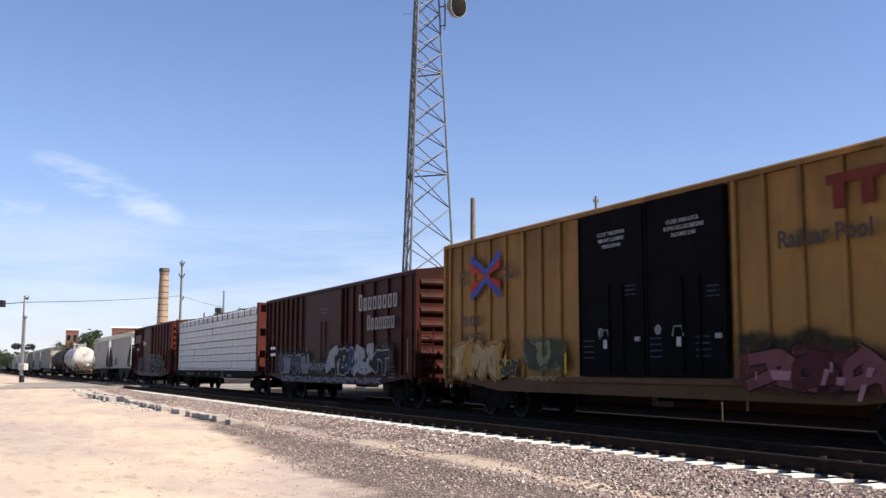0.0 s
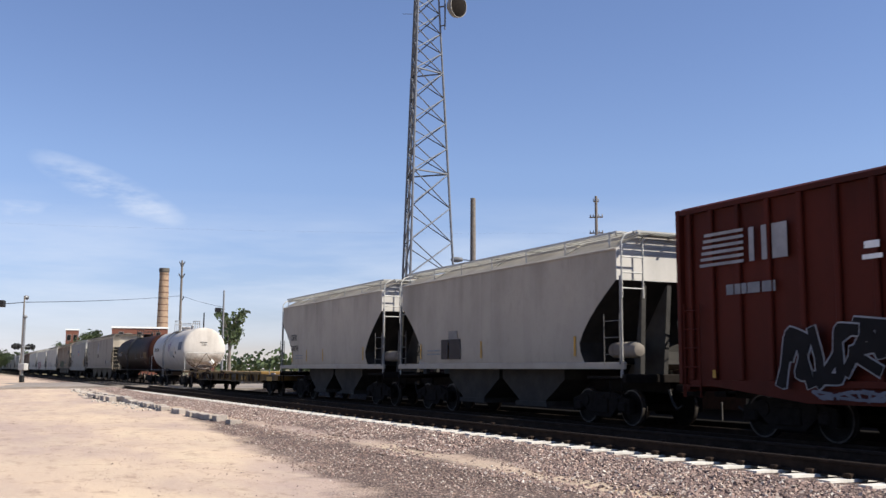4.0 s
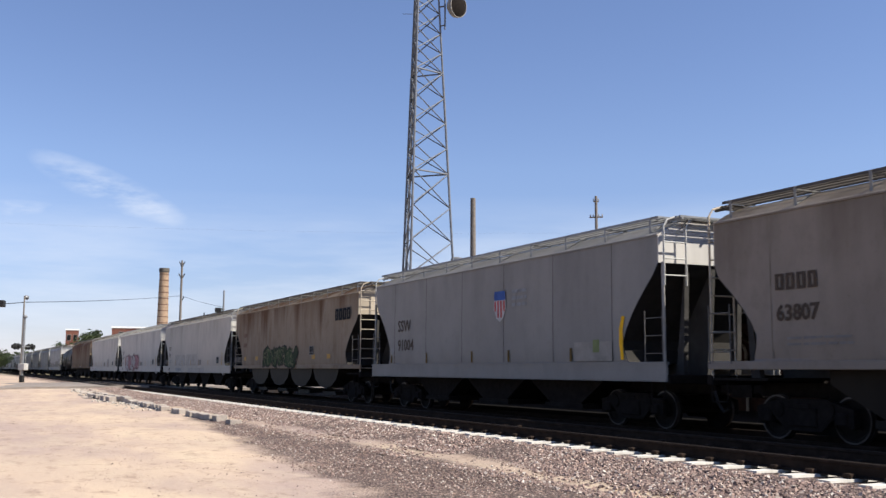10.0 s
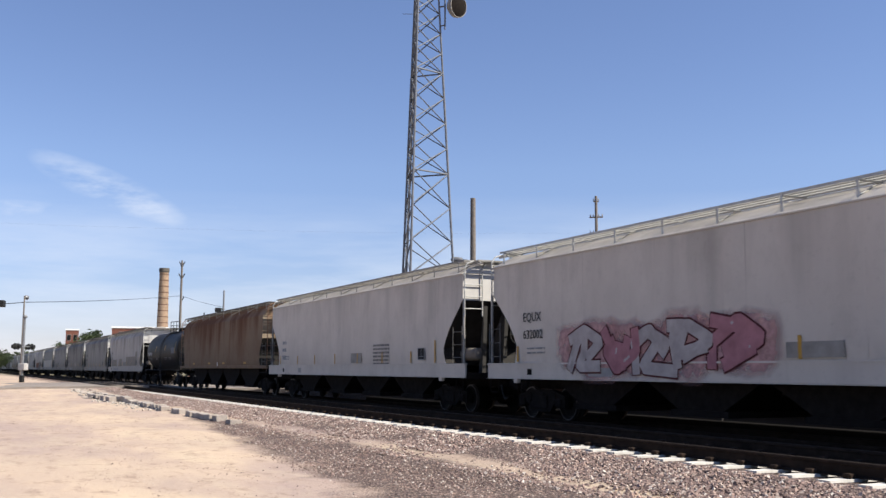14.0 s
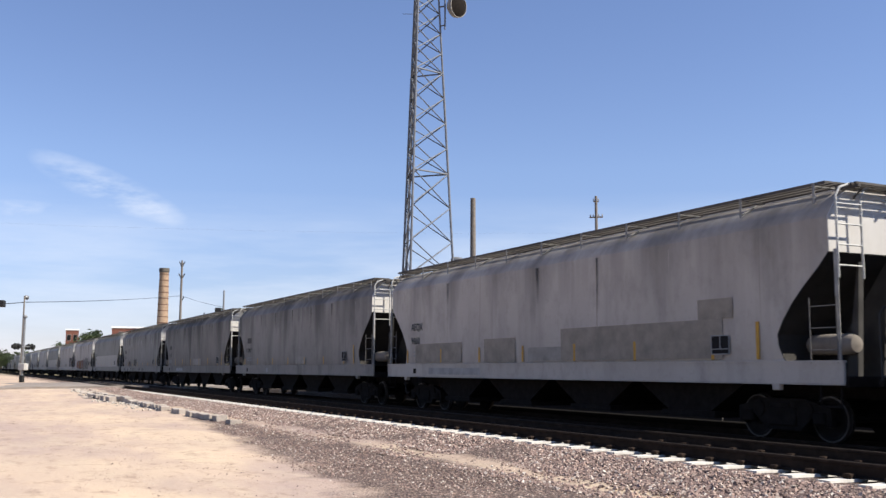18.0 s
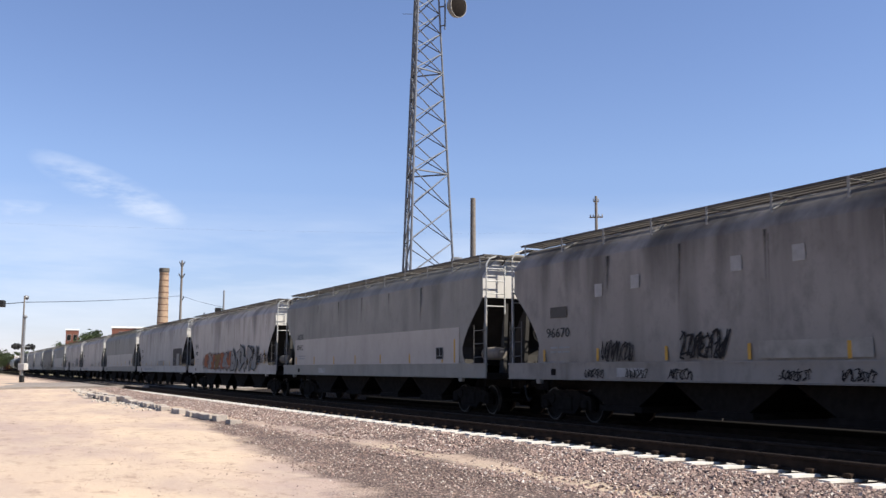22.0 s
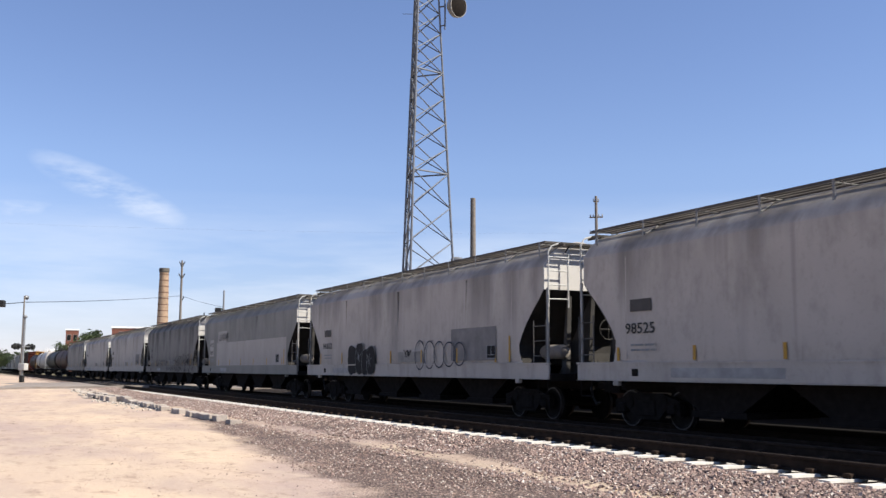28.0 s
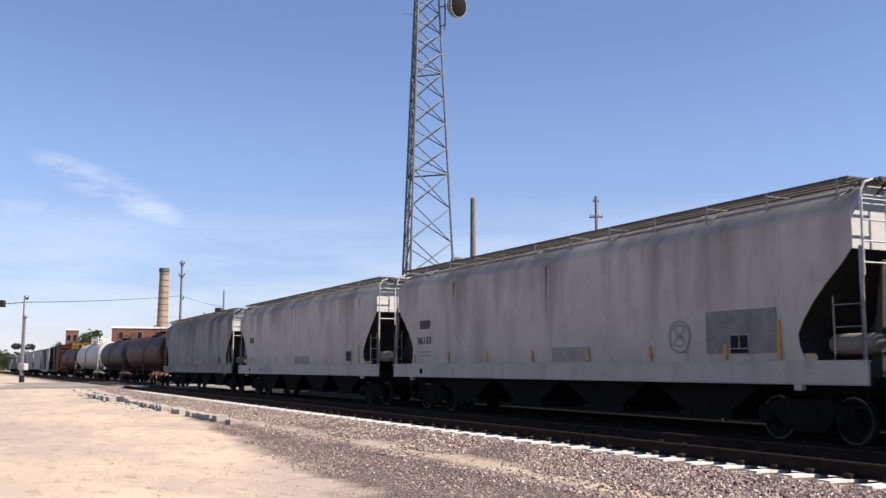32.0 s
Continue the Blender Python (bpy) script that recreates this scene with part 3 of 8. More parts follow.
def build_depot():
    depot = empty("railway_depot", "long dark brick railway depot with a grey shingled hip roof", "railway station")
    y0, y1, zr, ze = DEPOT_EAVE_Y, 2 * RIDGE_Y - DEPOT_EAVE_Y, RIDGE_Z, DEPOT_EAVE_Z
    x0, x1 = DEPOT_X0, DEPOT_X1
    w = RIDGE_Y - y0
    bm = B()
    slab(bm, [(x0, y0, ze), (x1, y0, ze), (x1 - w, RIDGE_Y, zr), (x0 + w, RIDGE_Y, zr)], 0.12)
    slab(bm, [(x1, y1, ze), (x0, y1, ze), (x0 + w, RIDGE_Y, zr), (x1 - w, RIDGE_Y, zr)], 0.12)
    slab(bm, [(x0, y1, ze), (x0, y0, ze), (x0 + w, RIDGE_Y, zr)], 0.12)
    slab(bm, [(x1, y0, ze), (x1, y1, ze), (x1 - w, RIDGE_Y, zr)], 0.12)
    roof = part("roof", bm, SHINGLE, depot, "grey asphalt shingle hip roof")
    # shingle courses of the slope towards the tracks
    rng = random.Random(5)
    run, rise = w, zr - ze
    ln = math.hypot(run, rise)
    n = int(ln / 0.15)
    bm = B()
    for i in range(n):
        a, b = i / n, (i + 1.06) / n
        xa, xb = x0 + w * a, x1 - w * a
        x = xa + rng.random()
        lift = 0.018
        while x < xb - 0.5:
            sw = rng.uniform(0.8, 1.6)
            up = 0.010 + rng.uniform(-0.002, 0.003)
            p = [(x, y0 + run * a, ze + rise * a + up), (min(x + sw, xb) - 0.02, y0 + run * a, ze + rise * a + up),
                 (min(x + sw, xb) - 0.02, y0 + run * b, ze + rise * b + 0.004), (x, y0 + run * b, ze + rise * b + 0.004)]
            vs = [bm.verts.new(q) for q in p]
            bm.faces.new(vs)
            x += sw
    tagged(part("shingles", bm, SHINGLE_PIECE, roof, "rows of weathered grey shingles"), kind="stuff")
    # steeper pavilion roof over the wing
    px0, px1, k = -23.8, -3.0, 0.78
    pw = (px1 - px0) / 2
    top = ze + k * pw
    bm = B()
    mid = (px0 + px1) / 2
    yb = y0 - 0.06
    slab(bm, [(px0, yb, ze), (px1, yb, ze), (mid, yb + pw, top)], 0.12)
    slab(bm, [(px0, yb + 2 * pw, ze), (px0, yb, ze), (mid, yb + pw, top)], 0.12)
    slab(bm, [(px1, yb, ze), (px1, yb + 2 * pw, ze), (mid, yb + pw, top)], 0.12)
    slab(bm, [(px1, yb + 2 * pw, ze), (px0, yb + 2 * pw, ze), (mid, yb + pw, top)], 0.12)
    wing = part("pavilion_roof", bm, SHINGLE, depot, "steeper grey shingled pavilion roof")
    n = int(math.hypot(pw, k * pw) / 0.22)
    bm = B()
    for i in range(n):
        a, b = i / n, (i + 1.06) / n
        xa, xb = px0 + pw * a, px1 - pw * a
        x = xa
        while x < xb - 0.2:
            sw = rng.uniform(0.28, 0.42)
            up = 0.013 + rng.uniform(-0.003, 0.005)
            xe = min(x + sw, xb) - 0.02
            p = [(x, yb + pw * a, ze + k * pw * a + up), (xe, yb + pw * a, ze + k * pw * a + up), (xe, yb + pw * b, ze + k * pw * b + 0.005), (x, yb + pw * b, ze + k * pw * b + 0.005)]
            bm.faces.new([bm.verts.new(q) for q in p])
            x += sw
    tagged(part("shingles", bm, SHINGLE_PIECE, wing, "rows of weathered grey shingles"), kind="stuff")
    # gutter, fascia, soffit
    bm = B()
    box(bm, x0, x1, y0 - 0.10, y0 - 0.064, ze - 0.16, ze - 0.02)
    part("fascia", bm, TRIM, depot, "grey painted fascia board")
    bm = B()
    prism(bm, [(y0 - 0.22, ze - 0.14), (y0 - 0.104, ze - 0.16), (y0 - 0.104, ze - 0.02), (y0 - 0.24, ze - 0.01)], "x", x0, x1)
    part("gutter", bm, TRIM, depot, "pale metal gutter")
    bm = B()
    box(bm, x0 + 0.1, x1 - 0.1, y0 - 0.06, y1 + 0.06, ze - 0.19, ze - 0.165)
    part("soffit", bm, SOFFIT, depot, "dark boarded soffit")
    # walls with real openings: piers, aprons and lintels
    wx0, wx1 = x0 + 2.4, x1 - 2.4
    wins = []
    x = wx0 + 2.0
    i = 0
    while x < wx1 - 3:
        wins.append((x, 1.15 if i % 3 else 1.3, i % 3 == 1))
        x += 3.35
        i += 1
    bm = B()
    cur = wx0
    top = ze - 0.19
    for cx, ww, door in wins:
        a, b = cx - ww / 2, cx + ww / 2
        box(bm, cur, a, WALL_Y, WALL_Y + 0.3, FLOOR_Z, top)
        if not door:
            box(bm, a, b, WALL_Y, WALL_Y + 0.3, FLOOR_Z, FLOOR_Z + 0.8)
        box(bm, a, b, WALL_Y, WALL_Y + 0.3, FLOOR_Z + 2.35, top)
        cur = b
    box(bm, cur, wx1, WALL_Y, WALL_Y + 0.3, FLOOR_Z, top)
    box(bm, wx0, wx1, y1 - 2.7, y1 - 2.4, FLOOR_Z, top)
    box(bm, wx0, wx0 + 0.3, WALL_Y + 0.3, y1 - 2.7, FLOOR_Z, top)
    box(bm, wx1 - 0.3, wx1, WALL_Y + 0.3, y1 - 2.7, FLOOR_Z, top)
    part("wall", bm, DEPOT_BRICK, depot, "red brick wall with eave shade in its colour")
    for cx, ww, door in wins:
        a, b = cx - ww / 2, cx + ww / 2
        zb = FLOOR_Z + (0.0 if door else 0.8)
        zt = FLOOR_Z + 2.35
        bm = B()
        for q in ((a, a + 0.09, zb, zt), (b - 0.09, b, zb, zt), (a + 0.09, b - 0.09, zt - 0.09, zt), (a + 0.09, b - 0.09, zb, zb + 0.09)):
            box(bm, q[0], q[1], WALL_Y - 0.03, WALL_Y + 0.12, q[2], q[3])
        if door:
            fr = part("door", bm, SASH, depot, "door in its frame with eave shade in its colour")
            bm = B()
            box(bm, a + 0.09, b - 0.09, WALL_Y + 0.02, WALL_Y + 0.08, zb + 0.09, zb + 1.1)
            part("door_panel", bm, SASH, fr)
            bm = B()
            box(bm, a + 0.09, b - 0.09, WALL_Y + 0.03, WALL_Y + 0.05, zb + 1.1, zt - 0.09)
            part("pane", bm, GLASS_M, fr, "dark glass pane")
        else:
            mid = (zb + zt) / 2
            box(bm, a + 0.09, b - 0.09, WALL_Y - 0.01, WALL_Y + 0.08, mid - 0.03, mid + 0.03)
            fr = part("window", bm, SASH, depot, "dark sash window frame")
            for c, d in ((zb + 0.09, mid - 0.03), (mid + 0.03, zt - 0.09)):
                bm = B()
                box(bm, a + 0.09, b - 0.09, WALL_Y + 0.03, WALL_Y + 0.05, c, d)
                part("pane", bm, GLASS_M, fr, "dark glass pane")
            bm = B()
            box(bm, a - 0.08, b + 0.08, WALL_Y - 0.12, WALL_Y - 0.001, zb - 0.1, zb)
            part("sill", bm, SASH, fr, "dark stone sill")
    # eaves brackets and downpipes
    bm = B()
    zt = ze - 0.195
    box(bm, -0.07, 0.07, WALL_Y - 0.14, WALL_Y - 0.002, zt - 1.5, zt)
    box(bm, -0.07, 0.07, y0 + 0.3, WALL_Y - 0.14, zt - 0.16, zt)
    pts = [(WALL_Y - 0.14, zt - 1.45), (WALL_Y - 0.14, zt - 1.25), (y0 + 0.55, zt - 0.16), (y0 + 0.36, zt - 0.16)]
    prism(bm, pts, "x", -0.06, 0.06)
    br = part("bracket", bm, SOFFIT, depot, "dark timber eaves bracket", at=pose(x0 + 3.2, 0, 0))
    for i in range(1, 20):
        again(br, depot, pose(x0 + 3.2 + i * 3.35, 0, 0))
    for x in (-40.8, -24.0, -8.0):
        bm = B()
        pipe(bm, [(x, y0 - 0.15, ze - 0.16), (x, y0 - 0.15, ze - 0.36), (x + 0.25, y0 + 0.35, ze - 0.55), (x + 0.3, WALL_Y - 0.2, ze - 1.0), (x + 0.3, WALL_Y - 0.12, ze - 1.2), (x + 0.3, WALL_Y - 0.12, FLOOR_Z)], 0.05, 8)
        part("downpipe", bm, TRIM, depot, "pale metal downpipe")
    bm = B()
    box(bm, -43.0, x1 + 4, 17.05, y1 + 3, 0.0, FLOOR_Z, 0.02)
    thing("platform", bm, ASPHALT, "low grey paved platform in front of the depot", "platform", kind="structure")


def shingle_material():
    m, nt, b = shader("shingle_pieces")
    g = nt.nodes.new("ShaderNodeNewGeometry")
    c = mixed(nt, g.outputs["Random Per Island"], (0.085, 0.082, 0.072), (0.110, 0.107, 0.095))
    c = mixed(nt, ranged(nt, noise_node(nt, 0.7, 5, 0.6, vary=False), 0.4, 0.7, 0, 0.5), c, (0.085, 0.08, 0.068))
    nt.links.new(c, b.inputs["Base Color"])
    b.inputs["Roughness"].default_value = 0.92
    bumped(nt, b, noise_node(nt, 60, 2, vary=False), 0.3, 0.01)
    return m


SHINGLE_PIECE = shingle_material()
build_depot()

# ---------------------------------------------------------------- mast, poles and the far side of town


def bearing(px_angle, dist):
    """A ground place at an angle in degrees from the track's line and a distance from the camera's foot."""
    a = radians(px_angle)
    return -dist * math.cos(a), dist * math.sin(a)


def build_mast():
    cx, cy = bearing(24.8, 67.5)
    mast = empty("lattice_mast", "tall galvanised steel lattice radio mast with three legs", "radio mast", at=pose(cx, cy, 0.22, 0, 0, 0))

    def leg(i, z):
        r = 2.63 - 0.057 * z
        a = radians(65 + 9 + 120 * i)
        return Vector((r * math.cos(a), r * math.sin(a), z))
    top = 37
    sec = 7.2
    levels = [0.33 + sec * i for i in range(6)]
    for i in range(3):
        bm = B()
        for a, b in zip(levels, levels[1:]):
            tube(bm, leg(i, a), leg(i, b), 0.085 if a < 20 else 0.07, 8)
        part("leg", bm, MAST_STEEL, mast, smooth=True)
    for z0 in levels[:-1]:
        for i in range(3):
            j = (i + 1) % 3
            bm = B()
            tube(bm, leg(i, z0 + 0.1), leg(j, z0 + 0.1), 0.06, 5)
            part("girt", bm, MAST_STEEL, mast)
            n = 3 if z0 < 13 else 4 if z0 < 20 else 5
            for k in range(n):
                za, zb = z0 + sec * k / n + 0.1, z0 + sec * (k + 1) / n + 0.1
                bm = B()
                tube(bm, leg(i, za), leg(j, zb), 0.042, 5)
                part("brace", bm, MAST_STEEL, mast)
                bm = B()
                tube(bm, leg(j, za), leg(i, zb), 0.042, 5)
                part("brace", bm, MAST_STEEL, mast)
    # cable ladder up the inside of one leg
    bm = B()
    for d in (-0.16, 0.0, 0.16):
        for a, b in zip(levels, levels[1:]):
            tube(bm, leg(1, a) * 0.9 + Vector((d, 0.1, 0.1 * a)), leg(1, b) * 0.9 + Vector((d, 0.1, 0.1 * b)), 0.035, 5)
    part("cable_run", bm, MAST_STEEL, mast, "dark cables clamped up one leg")
    # microwave drum on an arm
    z = 26.9
    q = Vector((0.63, 1.36, z))
    bm = B()
    pipe(bm, [leg(0, z), q], 0.06, 6)
    pipe(bm, [leg(0, z - 1.4), q + Vector((0, 0, -1.4))], 0.05, 6)
    pipe(bm, [q + Vector((0, 0, -1.7)), q + Vector((0, 0, 0.9))], 0.06, 6)
    part("dish_mount", bm, MAST_STEEL, mast)
    bm = B()
    lathe(bm, [(0.12, -0.62), (0.45, -0.5), (0.78, -0.12), (0.82, 0.25), (0.80, 0.27)], 30)
    face = Matrix.Translation(q + Vector((0.32, 0.72, 0.0))) @ pose(0, 0, 0, 0, 98, 20)
    drum = part("dish_drum", bm, TRIM, mast, "grey shrouded microwave dish", True, at=face)
    bm = B()
    lathe(bm, [(0.76, 0.272), (0.74, 0.285), (0.05, 0.33)], 30)
    part("radome", bm, STEEL_DARK, drum, "dark radome cover", True)
    bm = B()
    pipe(bm, [leg(1, 26.6), leg(1, 26.6) + Vector((-0.35, -0.75, 0.03))], 0.02, 5)
    part("whip_arm", bm, MAST_STEEL, mast)


build_mast()


def pole(name, label, angle, dist, height, r0, r1, arms=(), lamp=None, material=None, vees=()):
    x, y = bearing(angle, dist)
    base = empty(name, label, "pole", at=pose(x, y, 0.1, 0, 0, 0))
    bm = B()
    lathe(bm, [(r0 + (r1 - r0) * i / 6, height * i / 6) for i in range(7)], 10)
    part("shaft", bm, material or WOOD, base, smooth=True)
    for z, ln, turn in arms:
        bm = B()
        d = Vector((math.cos(radians(turn)), math.sin(radians(turn)), 0))
        tube(bm, d * -ln / 2 + Vector((0, 0, z)), d * ln / 2 + Vector((0, 0, z)), 0.07, 6)
        arm = part("crossarm", bm, WOOD, base, "wooden crossarm")
        for s in (-0.45, -0.2, 0.2, 0.45):
            bm = B()
            lathe(bm, [(0.02, 0), (0.04, 0.05), (0.055, 0.12), (0.04, 0.17), (0.02, 0.2)], 8, tuple(d * ln * s + Vector((0, 0, z + 0.06))))
            part("insulator", bm, TRIM, arm, "grey porcelain insulator")
    # braces that spread from the pole to its arms, square to the line of the wires
    for z, w in vees:
        for s in ((-1, 1) if w > 0 else (1,)):
            bm = B()
            tube(bm, (0, 0, z - 1.0), (0.1 * s, abs(w) * s, z), 0.09, 6)
            part("brace", bm, BLACK_PAINT, base, "dark diagonal brace")
    if lamp:
        z, ln, turn = lamp
        d = Vector((math.cos(radians(turn)), math.sin(radians(turn)), 0))
        bm = B()
        pipe(bm, [(0, 0, z), d * ln * 0.5 + Vector((0, 0, z + 0.12)), d * ln + Vector((0, 0, z + 0.15))], 0.04, 6)
        part("lamp_arm", bm, STEEL_GREY, base)
        bm = B()
        lathe(bm, [(0.02, -0.5), (0.14, -0.4), (0.2, -0.1), (0.2, 0.2), (0.1, 0.4), (0.03, 0.45)], 12, axis="x")
        part("lamp_head", bm, STEEL_GREY, base, "grey cobra-head street light", True, at=Matrix.Translation(d * (ln + 0.3) + Vector((0, 0, z + 0.15))) @ pose(0, 0, 0, 0, 0, turn))
    return base


pole("utility_pole", "weathered wooden pole with a street light on an arm", 27.75, 72, 14.0, 0.26, 0.19, lamp=(9.3, 0.9, 238))
pole("utility_pole", "wooden power pole with crossarms and insulators", 34.9, 90, 17.2, 0.17, 0.13, arms=((16.7, 0.5, 55), (15.25, 1.2, 48), (13.8, 1.25, 48)))
pole("utility_pole", "tall wooden power pole with crossarms near the chimney", 11.15, 170, 19.4, 0.25, 0.16, arms=((18.6, 0.5, 20), (16.6, 0.6, 20)), vees=((19.2, 0.42), (17.2, 0.48), (13.4, -0.5)))
pole("light_pole", "thin pole behind the train", 13.5, 150, 13.0, 0.20, 0.12, material=STEEL_GREY)
pole("light_pole", "slim dark pole behind the tracks", 12.44, 120, 8.0, 0.11, 0.07, material=STEEL_DARK)
pole("light_pole", "slim wooden light pole at the grade crossing", 3.05, 92, 7.6, 0.09, 0.06, lamp=(7.4, 0.9, 170))


SOOT_BRICK = plain("soot_brick", (0.10, 0.09, 0.078), 0.9, 0.0, 0.35, 2.0, 0.3)


def build_chimney():
    x, y = bearing(10.2, 230)
    ch = empty("brick_chimney", "tall round yellow brick chimney with dark steel bands", "chimney", at=pose(x, y, 0.2))
    h = 23.7
    bm = B()
    lathe(bm, [(1.42, 0), (1.25, 10), (1.06, 20), (1.0, h - 0.8), (1.1, h - 0.75), (1.1, h)], 24)
    part("stack", bm, YELLOW_BRICK, ch, smooth=True)
    bm = B()
    lathe(bm, [(1.05, h - 0.95), (1.04, h - 0.8), (1.13, h - 0.75), (1.13, h + 0.03), (0.8, h + 0.03)], 24)
    part("sooty_top", bm, SOOT_BRICK, ch, "soot-darkened courses at the top", True)
    for i in range(14):
        z = 4.6 + i * 1.36
        r = 1.42 - 0.0175 * z + 0.035
        bm = B()
        lathe(bm, [(r, z), (r, z + 0.13)], 24)
        part("band", bm, BRICK_DARK, ch, "dark band round the stack")


YELLOW_BRICK = plain("yellow_brick", (0.29, 0.205, 0.14), 0.9, 0.0, 0.3, 2.0, 0.3)
build_chimney()


def build_shop(name, label, a0, a1, dist, depth, height, material, storeys=2):
    """A far block of shops: walls, parapet coping, flat roof and windows."""
    x0, y0 = bearing(a0, dist)
    x1, y1 = bearing(a1, dist)
    w = math.hypot(x1 - x0, y1 - y0)
    t = math.degrees(math.atan2(y1 - y0, x1 - x0))
    b = empty(name, label, "building", at=pose(x0, y0, 0.2, 0, 0, t))
    bm = B()
    box(bm, 0, w, 0, depth, 0, height)
    wall = part("wall", bm, material, b)
    bm = B()
    box(bm, -0.15, w + 0.15, -0.15, depth + 0.15, height, height + 0.35)
    part("parapet_coping", bm, WHITE_PAINT, b, "white coping along the parapet")
    n = max(2, int(w / 3.2))
    for s in range(storeys):
        for i in range(n):
            cx, cz = (i + 0.5) * w / n, 1.0 + s * height / storeys
            bm = B()
            box(bm, cx - 0.5, cx + 0.5, -0.06, -0.004, cz, cz + 1.5)
            win = part("window", bm, TRIM, b, "pale window frame")
            bm = B()
            box(bm, cx - 0.42, cx + 0.42, -0.09, -0.062, cz + 0.08, cz + 1.42)
            part("pane", bm, GLASS_M, win, "dark glass pane")


build_shop("shop_building", "red brick building with a white parapet far behind the tracks", 7.55, 10.5, 215, 14, 9.6, BRICK, 3)
build_shop("shop_building", "dark red brick building behind the trees", 5.2, 5.85, 260, 12, 10.6, BRICK, 3)
build_shop("shop_building", "low red brick shop with a white roof edge", 11.7, 13.1, 160, 12, 4.2, BRICK, 1)


LEAF, _nt, _b = shader("leaves")
_c = mixed(_nt, ranged(_nt, noise_node(_nt, 0.8, 4), 0.3, 0.7), (0.060, 0.088, 0.034), (0.115, 0.145, 0.062))
_nt.links.new(_c, _b.inputs["Base Color"])
_b.inputs["Roughness"].default_value = 0.7


def tree(x, y, height, spread, seed, label, leafy=1.0):
    rng = random.Random(seed)
    t = empty("tree", label, "tree", "trees", at=pose(x, y, 0.1))
    bm = B()
    tube(bm, (0, 0, 0), (0.1, 0, height * 0.45), height * 0.028, 8, height * 0.018)
    tips = []
    for i in range(9):
        a = i * 2.4 + rng.random()
        z0 = height * rng.uniform(0.3, 0.5)
        e = Vector((math.cos(a) * spread * rng.uniform(0.25, 0.42), math.sin(a) * spread * rng.uniform(0.25, 0.42), height * rng.uniform(0.55, 0.9)))
        mid = Vector((e.x * 0.45, e.y * 0.45, (z0 + e.z) / 2 + 0.2))
        tube(bm, (0.08, 0, z0), mid, height * 0.012, 6, height * 0.008)
        tube(bm, mid, e, height * 0.008, 5, height * 0.003)
        tips += [e, mid]
    part("trunk", bm, WOOD, t, "grey-brown trunk and limbs")
    verts, faces = [], []
    s = max(0.16, height * 0.028)
    for _ in range(int(2600 * leafy)):
        c = rng.choice(tips)
        p = c + Vector((rng.gauss(0, 1), rng.gauss(0, 1), rng.gauss(0, 0.8))) * spread * 0.11
        u = Vector((rng.gauss(0, 1), rng.gauss(0, 1), rng.gauss(0, 1))).normalized()
        v = u.orthogonal().normalized()
        k = len(verts)
        m = s * rng.uniform(0.6, 1.4)
        verts += [p + u * m, p + v * m * 0.6, p - u * m, p - v * m * 0.6]
        faces.append((k, k + 1, k + 2, k + 3))
    me = bpy.data.meshes.new("crown")
    me.from_pydata(verts, [], faces)
    me.materials.append(LEAF)
    cr = new("crown", me)
    cr.parent = t
    tagged(cr, "leafy green crown")


tx, ty = bearing(6.35, 200)
tree(tx, ty, 9.8, 4.6, 1, "green leafy tree in front of brick buildings")
tx, ty = bearing(5.15, 205)
tree(tx, ty, 6.6, 3.6, 8, "smaller green tree beside the brick building")
tx, ty = bearing(13.9, 165)
tree(tx, ty, 11.8, 4.5, 2, "sparse young tree near a light pole", 0.35)
for i, (a, d, h) in enumerate(((1.95, 285, 5.8), (1.45, 270, 6.0), (0.9, 262, 5.2), (0.3, 255, 5.5), (-0.5, 265, 6.2), (2.1, 330, 6.0))):
    tx, ty = bearing(a, d)
    tree(tx, ty, h, 6.5, 20 + i, "low leafy tree beside the far end of the track")


def build_far_woods():
    """A belt of distant trees along the horizon."""
    rng = random.Random(9)
    verts, faces = [], []
    for i in range(900):
        a = radians(-75 + 170 * i / 900)
        d = rng.uniform(620, 760)
        x, y, h = -d * math.cos(a), d * math.sin(a), rng.uniform(6, 13)
        for _ in range(26):
            p = Vector((x + rng.gauss(0, 4), y + rng.gauss(0, 4), abs(rng.gauss(h * 0.5, h * 0.28))))
            u = Vector((rng.gauss(0, 1), rng.gauss(0, 1), rng.gauss(0, 1))).normalized()
            v = u.orthogonal().normalized()
            k = len(verts)
            verts += [p + u * 1.7, p + v * 1.3, p - u * 1.7, p - v * 1.3]
            faces.append((k, k + 1, k + 2, k + 3))
    me = bpy.data.meshes.new("woods")
    me.from_pydata(verts, [], faces)
    me.materials.append(LEAF)
    tagged(new("distant_woods", me), "distant belt of green trees along the horizon", "woods", kind="stuff")


build_far_woods()


TRIM_PALE = plain("dull_white_paint", (0.36, 0.35, 0.335), 0.6)
HOOD = plain("hood_black", (0.02, 0.02, 0.02), 0.6)


